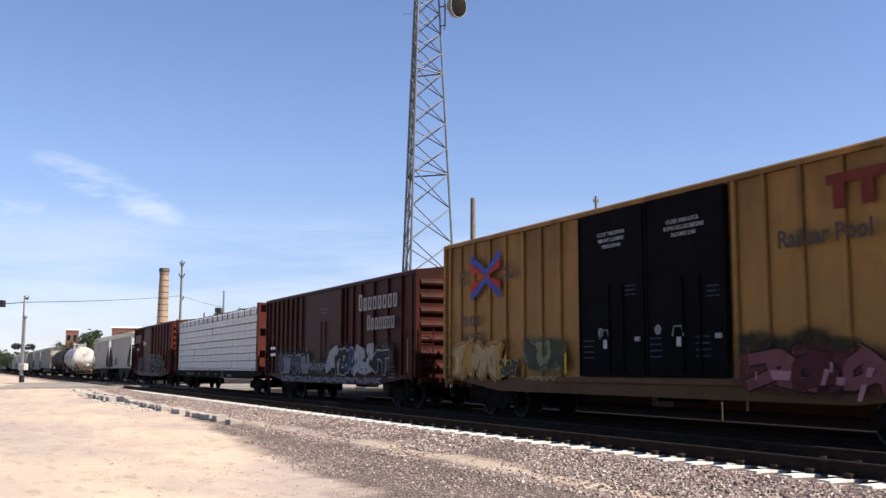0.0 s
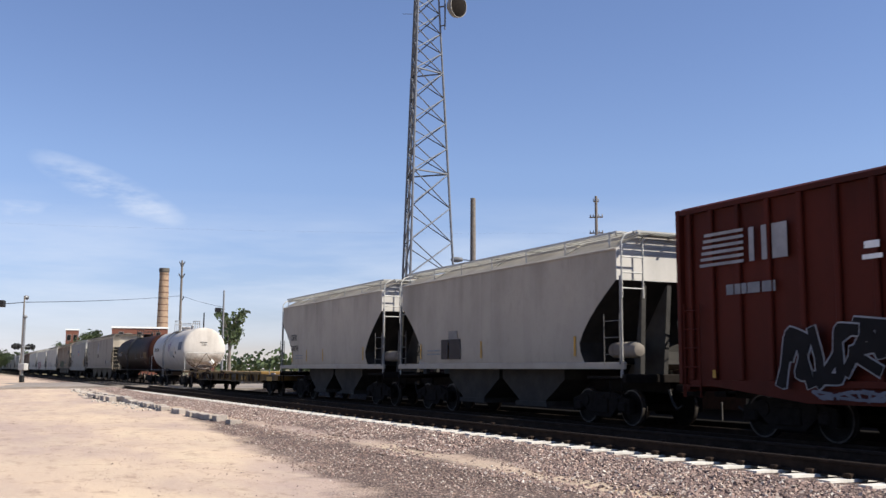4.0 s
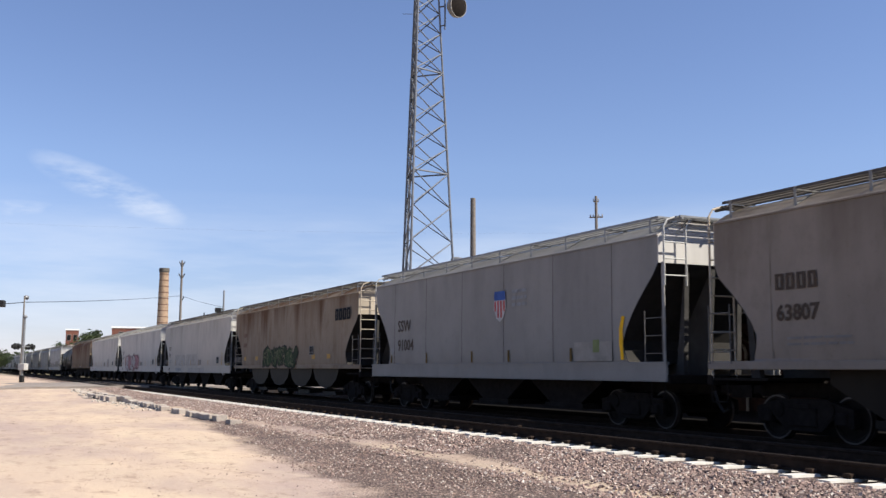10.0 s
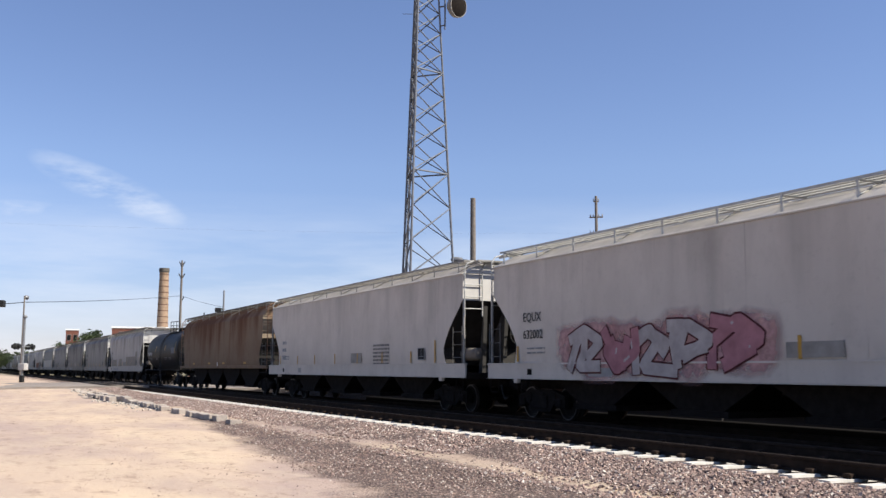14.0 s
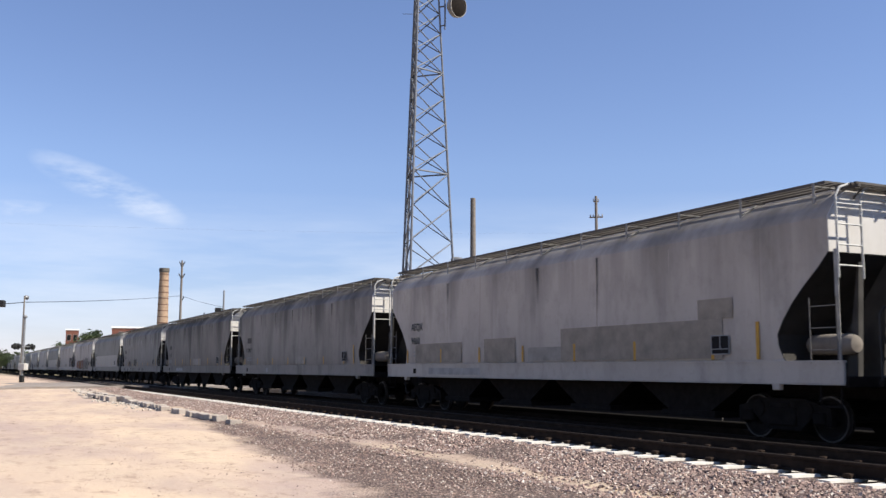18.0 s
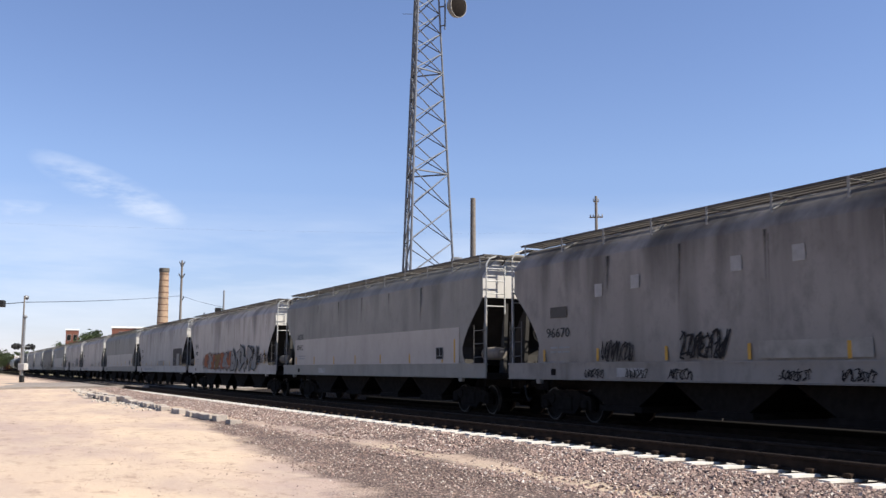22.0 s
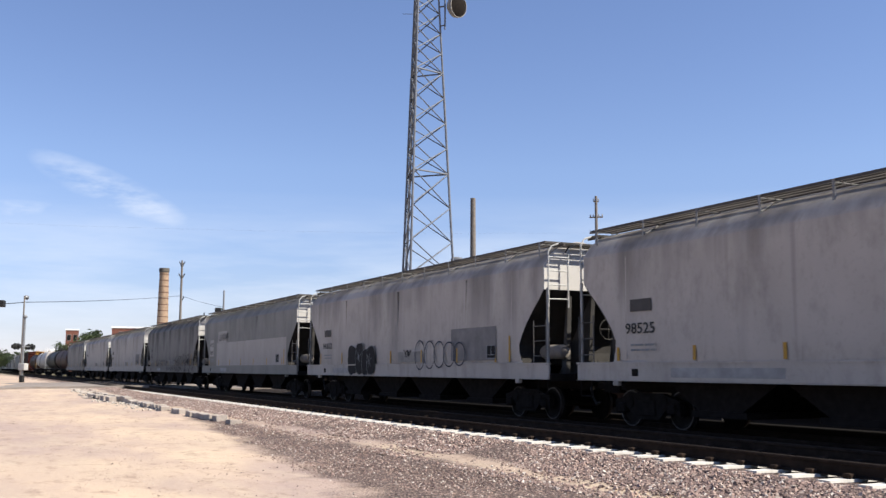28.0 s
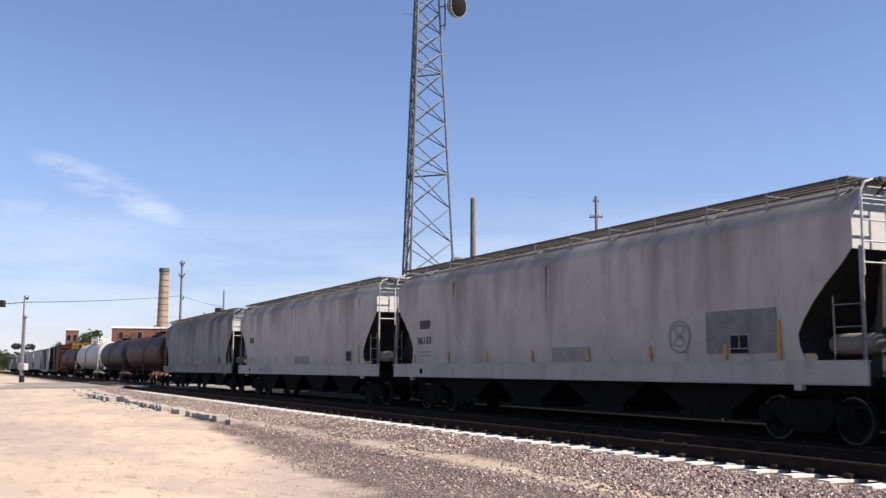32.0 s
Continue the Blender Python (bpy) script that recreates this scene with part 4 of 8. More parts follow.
def build_signal():
    x, y = -87.0, 4.75
    s = empty("crossing_signal", "railroad crossing signal mast with flashing lights and a gate mechanism", "crossing signal", at=pose(x, y, 0.42, 0, 0, 52))
    bm = B()
    tube(bm, (0, 0, 0), (0, 0, 5.2), 0.09, 10)
    part("mast", bm, STEEL_GREY, s, smooth=True)
    bm = B()
    box(bm, -0.16, 0.16, -0.16, 0.16, 0, 0.55, 0.03)
    part("base", bm, BLACK_PAINT, s, "dark mast base")
    bm = B()
    box(bm, -0.2, 0.38, -0.32, 0.26, 0.95, 1.5, 0.04)
    part("gate_mechanism", bm, TRIM_PALE, s, "white gate mechanism housing")
    bm = B()
    tube(bm, (0.05, -1.0, 2.85), (0.05, 1.0, 2.85), 0.04, 6)
    arm = part("light_arm", bm, STEEL_GREY, s)
    for yy in (-0.9, 0.9):
        for f in (1, -1):
            bm = B()
            lathe(bm, [(0.27, 0.02), (0.27, 0.04), (0.15, 0.05), (0.16, 0.26)], 18, axis="x")
            d = part("light_hood", bm, HOOD, arm, "black round signal hood", at=pose(0.12 * f, yy, 2.85, 0, 0, 0 if f > 0 else 180))
        bm = B()
        lathe(bm, [(0.13, -0.2), (0.13, -0.17)], 16, axis="x")
        part("lens", bm, RED_LENS, arm, "dark red lens", at=pose(0.35, yy, 2.85))
    bm = B()
    lathe(bm, [(0.18, 0), (0.2, 0.08), (0.08, 0.22)], 12, (0, 0, 5.2))
    part("bell", bm, STEEL_GREY, s, "grey warning bell", True)


build_signal()


def build_span_wires():
    def wire(name, label, p, q, sag, r=0.035):
        bm = B()
        n = 14
        pts = []
        for i in range(n + 1):
            t = i / n
            pts.append(Vector(p).lerp(Vector(q), t) + Vector((0, 0, -4 * sag * t * (1 - t))))
        pipe(bm, pts, r, 4)
        thing(name, bm, BLACK_PAINT, label, "cable")

    def spot(angle, dist, z):
        x, y = bearing(angle, dist)
        return (x, y, z)
    a = spot(3.05, 92, 7.15)
    b = spot(11.15, 170, 13.6)
    wire("span_wire", "black overhead cable sagging between poles", spot(1.3, 95, 7.1), a, 0.05)
    wire("span_wire", "black overhead cable sagging between poles", a, b, 0.2)
    wire("span_wire", "black overhead cable sagging between poles", b, spot(13.5, 150, 10.6), 0.15, 0.025)
    wire("overhead_wire", "thin dark overhead wire crossing the tracks beside the road", spot(34.9, 90, 13.9), (-75, -38, 11.2), 0.9, 0.0022)
    for ang, dist, z in ((1.85, 95, 7.25), (13.2, 150, 10.3)):
        bm = B()
        box(bm, -0.3, 0.3, -0.45, 0.45, -0.35, 0.25, 0.06)
        x, y = bearing(ang, dist)
        thing("hanging_signal", bm, BLACK_PAINT, "dark boxy signal head hanging from the overhead cable", "signal head", at=pose(x, y, z - 0.05, 0, 0, -20))


build_span_wires()


LADDER_GREY = plain("dull_post_paint", (0.075, 0.07, 0.066), 0.8)


def build_marker():
    """A low bent post between the tracks and the depot platform."""
    x, y = bearing(41.6, 26.2)
    m = empty("switch_marker", "short dull metal post with a slanting stay beside the far track", "post", at=pose(x, y, 0.1))
    bm = B()
    tube(bm, (0, 0, 0), (0, 0, 0.66), 0.025, 8)
    part("post", bm, LADDER_GREY, m)
    bm = B()
    tube(bm, (0, 0, 0.1), (-0.60, -0.2, -0.08), 0.022, 6)
    part("stay", bm, LADDER_GREY, m)


build_marker()

# ---------------------------------------------------------------- rolling stock, shared running gear
SPEED = 17.67
WHEEL_R = 0.42
CARS = []          # every car with its place along the track at the start
WHEELSETS = []


def gear_meshes():
    g = {}
    bm = B()
    for s in (-1, 1):
        prof = [(WHEEL_R - 0.02, s * 0.68), (WHEEL_R + 0.028, s * 0.685), (WHEEL_R + 0.025, s * 0.715), (WHEEL_R, s * 0.72), (WHEEL_R - 0.003, s * 0.81), (WHEEL_R - 0.035, s * 0.812), (WHEEL_R - 0.07, s * 0.812), (WHEEL_R - 0.10, s * 0.775), (0.16, s * 0.765), (0.14, s * 0.82)]
        lathe(bm, prof, 28, axis="y")
    tube(bm, (0, -1.08, 0), (0, 1.08, 0), 0.075, 10)
    g["wheelset"] = to_mesh("wheelset", bm, WHEEL, True)
    g["wheelset"].materials.append(POLISHED)
    for p in g["wheelset"].polygons:
        c = p.center
        if WHEEL_R - 0.045 < math.hypot(c.x, c.z) < WHEEL_R + 0.01 and 0.75 < abs(c.y) < 0.82:
            p.material_index = 1          # the worn tread and rim face shine
    bm = B()
    # cast side frame: arched top chord, sagging bottom chord, pedestals and an opening for the springs
    outer = [(-1.15, 0.30), (-1.15, 0.62), (-0.95, 0.66), (-0.55, 0.78), (0.55, 0.78), (0.95, 0.66), (1.15, 0.62), (1.15, 0.30), (0.98, 0.30), (0.90, 0.48), (0.72, 0.46), (0.42, 0.20), (-0.42, 0.20), (-0.72, 0.46), (-0.90, 0.48), (-0.98, 0.30)]
    prism(bm, outer, "y", -0.07, 0.07)
    box(bm, -0.34, 0.34, -0.11, 0.11, 0.28, 0.62, 0.02)
    for x in (-0.6, 0.6):
        lathe(bm, [(0.15, -0.10), (0.15, -0.072), (0.11, -0.072), (0.11, -0.10)], 14, (x, 0, 0.58), axis="y")
    for x in (-0.89, 0.89):
        box(bm, x - 0.14, x + 0.14, -0.13, 0.13, 0.33, 0.55, 0.03)
    g["side_frame"] = to_mesh("side_frame", bm, STEEL_DARK)
    bm = B()
    box(bm, -0.2, 0.2, -1.1, 1.1, 0.42, 0.72, 0.04)
    tube(bm, (0, 0, 0.7), (0, 0, 0.86), 0.28, 14)
    g["bolster"] = to_mesh("bolster", bm, STEEL_DARK)
    bm = B()
    box(bm, -0.45, 0.30, -0.09, 0.09, 0.80, 0.98, 0.03)
    prism(bm, [(0.28, -0.14), (0.62, -0.16), (0.70, -0.05), (0.60, 0.02), (0.66, 0.12), (0.52, 0.17), (0.28, 0.13)], "z", 0.73, 1.02)
    g["coupler"] = to_mesh("coupler", bm, STEEL_DARK)
    bm = B()
    pipe(bm, [(0, 0, 0.85), (0.12, -0.02, 0.6), (0.32, -0.05, 0.42), (0.5, -0.06, 0.5)], 0.03, 6)
    g["air_hose"] = to_mesh("air_hose", bm, BLACK_PAINT)
    return g


GEAR = gear_meshes()


def hang(name, mesh, parent, at, label=""):
    o = new(name, mesh)
    o.parent, o.matrix_basis = parent, at
    return tagged(o, label)


def add_truck(car, x):
    bolster = hang("truck", GEAR["bolster"], car, pose(x, 0, 0), "black cast steel truck")
    for y in (-1.0, 1.0):
        hang("side_frame", GEAR["side_frame"], bolster, pose(0, y, 0))
    for d in (-0.89, 0.89):
        w = new("wheelset", GEAR["wheelset"])
        w.parent = bolster
        w.matrix_parent_inverse = pose(d, 0, WHEEL_R)
        tagged(w, "worn steel wheels on an axle")
        WHEELSETS.append(w)


def new_car(name, label, category, u0, u1, truck_inset=2.3):
    """A car whose ends stand at u0 (rear) and u1 (front) at the clip's start."""
    ln = u1 - u0
    car = empty(name, label, category, "cars of the freight train", at=pose((u0 + u1) / 2, TRAIN_Y, TRAIN_RAIL))
    CARS.append((car, (u0 + u1) / 2))
    for s in (-1, 1):
        add_truck(car, s * (ln / 2 - truck_inset))
        hang("coupler", GEAR["coupler"], car, pose(s * ln / 2, 0, 0, 0, 0, 0 if s > 0 else 180))
        hang("air_hose", GEAR["air_hose"], car, pose(s * ln / 2, -0.35 * s, 0, 0, 0, 0 if s > 0 else 180))
    return car, ln / 2


def ladder_mesh(h, width, step, r, name, mat, hook=0.0):
    """A ladder in the x = 0 plane, along y; hook bends its tops over the roof edge."""
    bm = B()
    for y in (0, width):
        pts = [(0, y, 0), (0, y, h)]
        if hook:
            pts += [(0, y + (hook * 0.3), h + 0.16), (0, y + hook, h + 0.24)]
        pipe(bm, pts, r, 6)
    z = step * 0.6
    while z < h:
        tube(bm, (0, 0, z), (0, width, z), r * 0.8, 6)
        z += step
    return to_mesh(name, bm, mat)


MESHES = {}


def stirrup_mesh():
    bm = B()
    pipe(bm, [(0, 0, 0), (0, 0, -0.34), (0, 0.03, -0.38), (0, 0.42, -0.38), (0, 0.45, -0.34), (0, 0.45, 0)], 0.018, 6)
    return to_mesh("stirrup", bm, STEEL_DARK)


def cached(key, make):
    if key not in MESHES:
        MESHES[key] = make()
    return MESHES[key]


# paler paint for end sheets: the sun on them is put into the colour
SUNLIT_END = paint("pale_end_paint", (0.50, 0.485, 0.46), (0.28, 0.26, 0.24), 0.3, 0.3)
# slope sheets and end frames: shade under the ends is put into these colours
SLOPE_SHADE = plain("grime_black", (0.022, 0.020, 0.018), 0.85, 0.0, 0.4, 2.0)
FRAME_DARK = plain("grimy_frame_grey", (0.042, 0.040, 0.038), 0.75, 0.0, 0.4, 2.0)
SEAM_BROWN = plain("brown_seam_grime", (0.17, 0.145, 0.115), 0.8, 0.0, 0.5, 1.2)
SEAM_GRIME = plain("seam_grime", (0.095, 0.087, 0.078), 0.8, 0.0, 0.5, 1.2)
LADDER_DARK = plain("dark_ladder_steel", (0.11, 0.105, 0.10), 0.6, 0.0, 0.3, 8.0)
POST_GREY = plain("weathered_post_grey", (0.25, 0.245, 0.235), 0.7, 0.0, 0.35, 3.0)
LADDER_MID = plain("mid_grey_ladder_steel", (0.20, 0.20, 0.195), 0.6, 0.0, 0.25, 8.0)


def side_y(z, top):
    """Half width of a hopper at a height: upright, then turned in under the roof."""
    k = max(0.0, z - (top - 0.15))
    return 1.56 - 0.02 * max(0.0, (z - 2.6) / (top - 2.6)) - 0.40 * k


def hopper_shell(hl, top, cut, cz, zb, mat, round_side, piece="body", shoulder=False):
    """Tank-like covered hopper body whose side sheets are cut away at the lower corners, in three pieces: body, slope_sheet and end_sheet."""
    keep = {"body": lambda s, z: False, "slope_sheet": lambda s, z: z < cz - 0.05, "end_sheet": lambda s, z: z >= cz - 0.05}[piece]
    zs = [zb, zb + 0.1, 1.75, 1.95, 2.2, 2.5, 2.8, 3.1, 3.35, 3.6, top - 0.45, top - 0.28, top - 0.15]
    side = []
    for z in zs:
        t = (z - 1.4) / (top - 1.4)
        y = side_y(z, top) - 0.05 * max(0, (0.12 - t) / 0.12) ** 2 + round_side * math.sin(math.pi * min(1, max(0, t)))
        side.append((y, z))
    if shoulder:
        # the side sheet bends inward well below the roof
        side = [p for p in side if p[1] < top - 0.46] + [(1.550, top - 0.36), (1.548, top - 0.33), (1.43, top - 0.16), (1.33, top - 0.03), (1.1, top + 0.15), (0.82, top + 0.255), (0.4, top + 0.275), (0.0, top + 0.28)]
    else:
        side += [(1.49, top - 0.115), (1.2, top + 0.045), (0.85, top + 0.195), (0.5, top + 0.23), (0.0, top + 0.25)]
    ring = [(-y, z) for y, z in side] + [(y, z) for y, z in side[-2::-1]]
    nx = 12
    bm = B()

    def xe(z):
        if z >= cz:
            return hl
        k = min(1.0, (cz - z) / (cz - 1.95))
        bell = 0.5 * (k + math.sin(k * math.pi / 2))
        return hl - cut * bell + 0.14 * cut * max(0.0, (1.85 - z) / 0.45) ** 1.5
    grid = []
    for y, z in ring:
        grid.append([bm.verts.new((xe(z) * (2 * i / nx - 1), y, z)) for i in range(nx + 1)])
    for a, b in zip(grid, grid[1:]):
        for i in range(nx):
            if piece == "body":
                bm.faces.new((a[i], a[i + 1], b[i + 1], b[i]))
    n = len(ring)
    for i in (nx,):
        for j in range(n // 2):
            if not keep(0, ring[j][1]):
                continue
            q = [grid[j][i], grid[j + 1][i], grid[n - 2 - j][i], grid[n - 1 - j][i]]
            q2 = []
            for v in q:
                if v not in q2:
                    q2.append(v)
            bm.faces.new(q2)
    if piece != "body":
        bmesh.ops.delete(bm, geom=[v for v in bm.verts if not v.link_faces], context="VERTS")
        bmesh.ops.solidify(bm, geom=list(bm.faces), thickness=0.02)
        return to_mesh(piece, bm, SLOPE_SHADE if piece == "slope_sheet" else SUNLIT_END)
    bm.faces.new([grid[0][0], grid[0][nx], grid[-1][nx], grid[-1][0]])
    return to_mesh("body", bm, mat, True)


def walk_mesh(ln, mat):
    """Open grating: edge bars, two bearers and many thin cross bars that let the sky through."""
    bm = B()
    for y in (0, 0.2, 0.4, 0.6):
        box(bm, -ln / 2, ln / 2, y - 0.008, y + 0.008, -0.03 if y in (0, 0.6) else -0.015, 0.025)
    n = int(ln / 0.075)
    for i in range(n + 1):
        x = -ln / 2 + ln * i / n
        box(bm, x - 0.005, x + 0.005, 0.0, 0.6, -0.008, 0.024)
    return to_mesh("running_board", bm, mat)


def hopper(name, label, u0, u1, paint_m, walk_m, rail_m, top=4.30, cut=1.25, cz=3.3, sill=True, bays=4, bay_m=None, round_side=0.0, reservoir=True, deep_bays=False, ladder_wide=False, end_m=None, inset=0.32, shoulder=False, seam_m=None):
    car, h = new_car(name, label, "covered hopper", u0, u1, 2.0 if u1 - u0 > 15 else 1.7)
    ln = 2 * h
    hl = h - inset
    zb = 1.43
    key = (round(h, 1), top, cut, cz, zb, round_side, inset, shoulder)
    body = hang("body", cached(("shell",) + key, lambda: hopper_shell(hl, top, cut, cz, zb, paint_m, round_side, "body", shoulder)), car, Matrix())
    repaint(body, paint_m)
    for turn in (0, 180):
        hang("slope_sheet", cached(("slopes",) + key, lambda: hopper_shell(hl, top, cut, cz, zb, paint_m, round_side, "slope_sheet", shoulder)), body, pose(0, 0, 0, 0, 0, turn), "slope sheet under the end, painted black for its shade")
        repaint(hang("end_sheet", cached(("ends",) + key, lambda: hopper_shell(hl, top, cut, cz, zb, paint_m, round_side, "end_sheet", shoulder)), body, pose(0, 0, 0, 0, 0, turn), "upright end sheet"), end_m or SUNLIT_END)
    # welded seams of the side sheets
    for s in (-1, 1):
        def seam():
            bm = B()
            pts = []
            for k in range(9):
                z = 1.5 + (top - (0.36 if shoulder else 0.17) - 1.5) * k / 8
                t = (z - 1.4) / (top - 1.4)
                pts.append((z, side_y(z, top) + 0.004 + round_side * math.sin(math.pi * t)))
            for (za, ya), (zb_, yb) in zip(pts, pts[1:]):
                bm.faces.new([bm.verts.new(q) for q in ((-0.014, -ya, za), (0.014, -ya, za), (0.014, -yb, zb_), (-0.014, -yb, zb_))])
            return to_mesh("seam", bm, SEAM_GRIME)
        nseam = max(3, int(ln / 2.6))
        for k in range(nseam):
            repaint(hang("seam", cached(("seam", top, round_side, shoulder), seam), body, pose((k - (nseam - 1) / 2) * (2 * hl - 2 * cut - 0.8) / (nseam - 1), 0, 0, 0, 0, 0 if s < 0 else 180)), seam_m or paint_m)
    # bead along the roof edge
    for s in () if shoulder else (-1, 1):
        def bead():
            bm = B()
            prism(bm, [(-0.04, -0.03), (-0.04, 0.0), (0.03, 0.04), (0.03, -0.03)], "x", -hl, hl)
            return to_mesh("roof_bead", bm, paint_m)
        repaint(hang("roof_bead", cached(("bead", round(h, 1), inset), bead), body, pose(0, s * 1.535, top - 0.145, 0, 0, 0 if s < 0 else 180)), paint_m)
    if sill:
        def sill_mesh():
            bm = B()
            box(bm, -h + 0.05, h - 0.05, -0.03, 0.03, 0, 0.39, 0.012)
            box(bm, -h + 0.05, h - 0.05, -0.06, 0.06, -0.012, 0.0)
            box(bm, -h + 0.05, h - 0.05, -0.05, 0.05, 0.37, 0.41)
            return to_mesh("side_sill", bm, paint_m)
        for s in (-1, 1):
            repaint(hang("side_sill", cached(("sill", round(h, 1)), sill_mesh), car, pose(0, s * 1.57, 1.06)), paint_m)
    else:
        def low_sill():
            bm = B()
            box(bm, -h + 0.05, h - 0.05, -0.04, 0.04, 0, 0.16, 0.012)
            return to_mesh("side_sill", bm, paint_m)
        for s in (-1, 1):
            repaint(hang("side_sill", cached(("lsill", round(h, 1)), low_sill), car, pose(0, s * 1.53, 1.31)), paint_m)
    def under():
        bm = B()
        box(bm, -h + 0.1, h - 0.1, -0.25, 0.25, 0.78, 1.05)
        return to_mesh("centre_sill", bm, STEEL_DARK)
    hang("centre_sill", cached(("csill", round(h, 1)), under), car, Matrix(), "dark steel centre sill")
    # discharge bays
    inner = hl - cut - 1.2
    bw = 2 * inner / bays
    zlow = 0.42 if not deep_bays else 0.34

    def bay():
        bm = B()
        w = bw * 0.47
        prof = [(-w, zb + 0.02), (-w, 1.05), (-w * 0.35, zlow), (w * 0.35, zlow), (w, 1.05), (w, zb + 0.02)]
        if round_side or deep_bays:
            prof = [(-w, zb + 0.02), (-w, 1.2), (-w * 0.85, 0.9), (-w * 0.5, 0.62), (0, 0.52), (w * 0.5, 0.62), (w * 0.85, 0.9), (w, 1.2), (w, zb + 0.02)]
        prism(bm, prof, "y", -1.36 if deep_bays else -1.15, 1.36 if deep_bays else 1.15)
        box(bm, -w * 0.5, w * 0.5, -1.2, 1.2, zlow - 0.08, zlow + 0.05)
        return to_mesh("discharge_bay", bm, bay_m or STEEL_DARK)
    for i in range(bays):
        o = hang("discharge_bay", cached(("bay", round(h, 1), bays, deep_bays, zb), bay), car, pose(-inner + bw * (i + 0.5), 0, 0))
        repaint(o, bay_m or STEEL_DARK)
    # end frame: end sill, bolster web, posts, platform
    for s in (-1, 1):
        turn = pose(0, 0, 0, 0, 0, 0 if s > 0 else 180)

        def end_sill():
            bm = B()
            box(bm, h - 0.16, h, -1.56, 1.56, 1.0, 1.2, 0.02)
            box(bm, h - 1.6, h - 0.16, -1.5, 1.5, 1.10, 1.15)
            return to_mesh("end_platform", bm, STEEL_DARK)
        hang("end_platform", cached(("esill", round(h, 1)), end_sill), car, turn, "dark end platform")

        def web():
            bm = B()
            prism(bm, [(h - 0.55, 1.15), (h - 2.0, 1.15), (h - 0.34, cz)], "y", -0.06, 0.06)
            for y in (-0.75, 0.75):
                prism(bm, [(h - 0.45, 1.15), (h - 0.7, 1.15), (h - 0.36, cz - 0.1), (h - 0.33, cz - 0.1)], "y", y - 0.06, y + 0.06)
            return to_mesh("end_frame", bm, paint_m)
        # end frame in near-black grey, the shade between cars painted in
        repaint(hang("end_frame", cached(("web", round(h, 1), cz), web), car, turn), FRAME_DARK)
        if s > 0:
            def end_marks():
                bm = B()
                for z, w, hh in ((top - 0.42, 0.62, 0.12), (top - 0.62, 0.48, 0.12)):
                    for q in range(5):
                        box(bm, hl, hl + 0.026, 0.2 + w * q / 5, 0.2 + w * (q + 0.7) / 5, z, z + hh)
                return to_mesh("end_stencil", bm, INK)
            hang("end_stencil", cached(("emarks", round(h, 1), top), end_marks), car, Matrix(), "small stencilled marks on the end sheet")
        # corner ladders on the end and on the side
        zl = 1.12 if ladder_wide else cz - 0.42
        lad = cached(("ladder", round(top, 2), round(zl, 2), rail_m.name, ladder_wide), lambda: ladder_mesh(top - zl, 0.60, 0.36, 0.022, "ladder", rail_m, 0.35))
        for y in (-1, 1):
            m = pose(s * (h - 0.14), y * 1.52, zl, 0, 0, 0 if y < 0 else 180)
            hang("ladder", lad, car, m, "end ladder with rungs")
            if not ladder_wide:
                def post():
                    bm = B()
                    prism(bm, [(-0.05, -0.04), (0.03, -0.04), (0.03, -0.025), (-0.035, -0.025), (-0.035, 0.04), (-0.05, 0.04)], "z", 1.12, zl + 0.5)
                    return to_mesh("corner_post", bm, POST_GREY)
                hang("corner_post", cached(("cpost", round(zl, 2)), post), car, pose(s * (h - 0.17), y * 1.50, 0, 0, 0, 0 if y < 0 else 180), "weathered grey angle-iron corner post")
        side_l = cached(("side_ladder", rail_m.name), lambda: ladder_mesh(1.15, 0.60, 0.38, 0.014, "side_ladder", LADDER_DARK))
        for y in (-1, 1):
            hang("side_ladder", side_l, car, pose(s * (h - 0.15), y * 1.60, 1.42, 0, 0, 90 if s > 0 else -90), "short side ladder")
            hang("stirrup", cached(("stirrup",), stirrup_mesh), car, pose(s * (h - 0.15), y * 1.56, 1.06, 0, 0, 90 if s > 0 else -90))
        # crossover platform at the roof's end

        def roof_step():
            bm = B()
            for k in range(5):
                box(bm, h - 0.42 + k * 0.1, h - 0.36 + k * 0.1, -1.2, 1.2, top + 0.21, top + 0.25)
            for y in (-1.15, 0, 1.15):
                box(bm, h - 0.45, h + 0.06, y - 0.025, y + 0.025, top + 0.16, top + 0.21)
            for y in (-0.9, 0.9):
                tube(bm, (h - 0.33, y, top + 0.0), (h - 0.1, y, top + 0.18), 0.02, 5)
            return to_mesh("end_running_board", bm, walk_m)
        repaint(hang("end_running_board", cached(("rstep", round(h, 1), top), roof_step), car, turn), walk_m)
        if reservoir and s > 0:
            def tank():
                bm = B()
                lathe(bm, [(0.05, -0.54), (0.15, -0.51), (0.19, -0.42), (0.19, 0.42), (0.15, 0.51), (0.05, 0.54)], 16, axis="x")
                return to_mesh("air_reservoir", bm, GREY_D, True)
            hang("air_reservoir", cached(("tank",), tank), car, pose(s * (h - 0.92), -0.85, 1.76), "dull grey air reservoir")

            def wheel():
                bm = B()
                for k in range(16):
                    a, b = 2 * math.pi * k / 16, 2 * math.pi * (k + 1) / 16
                    tube(bm, (0, 0.27 * math.cos(a), 0.27 * math.sin(a)), (0, 0.27 * math.cos(b), 0.27 * math.sin(b)), 0.015, 5)
                for k in range(4):
                    a = math.pi * k / 2
                    tube(bm, (0, 0, 0), (0, 0.27 * math.cos(a), 0.27 * math.sin(a)), 0.012, 5)
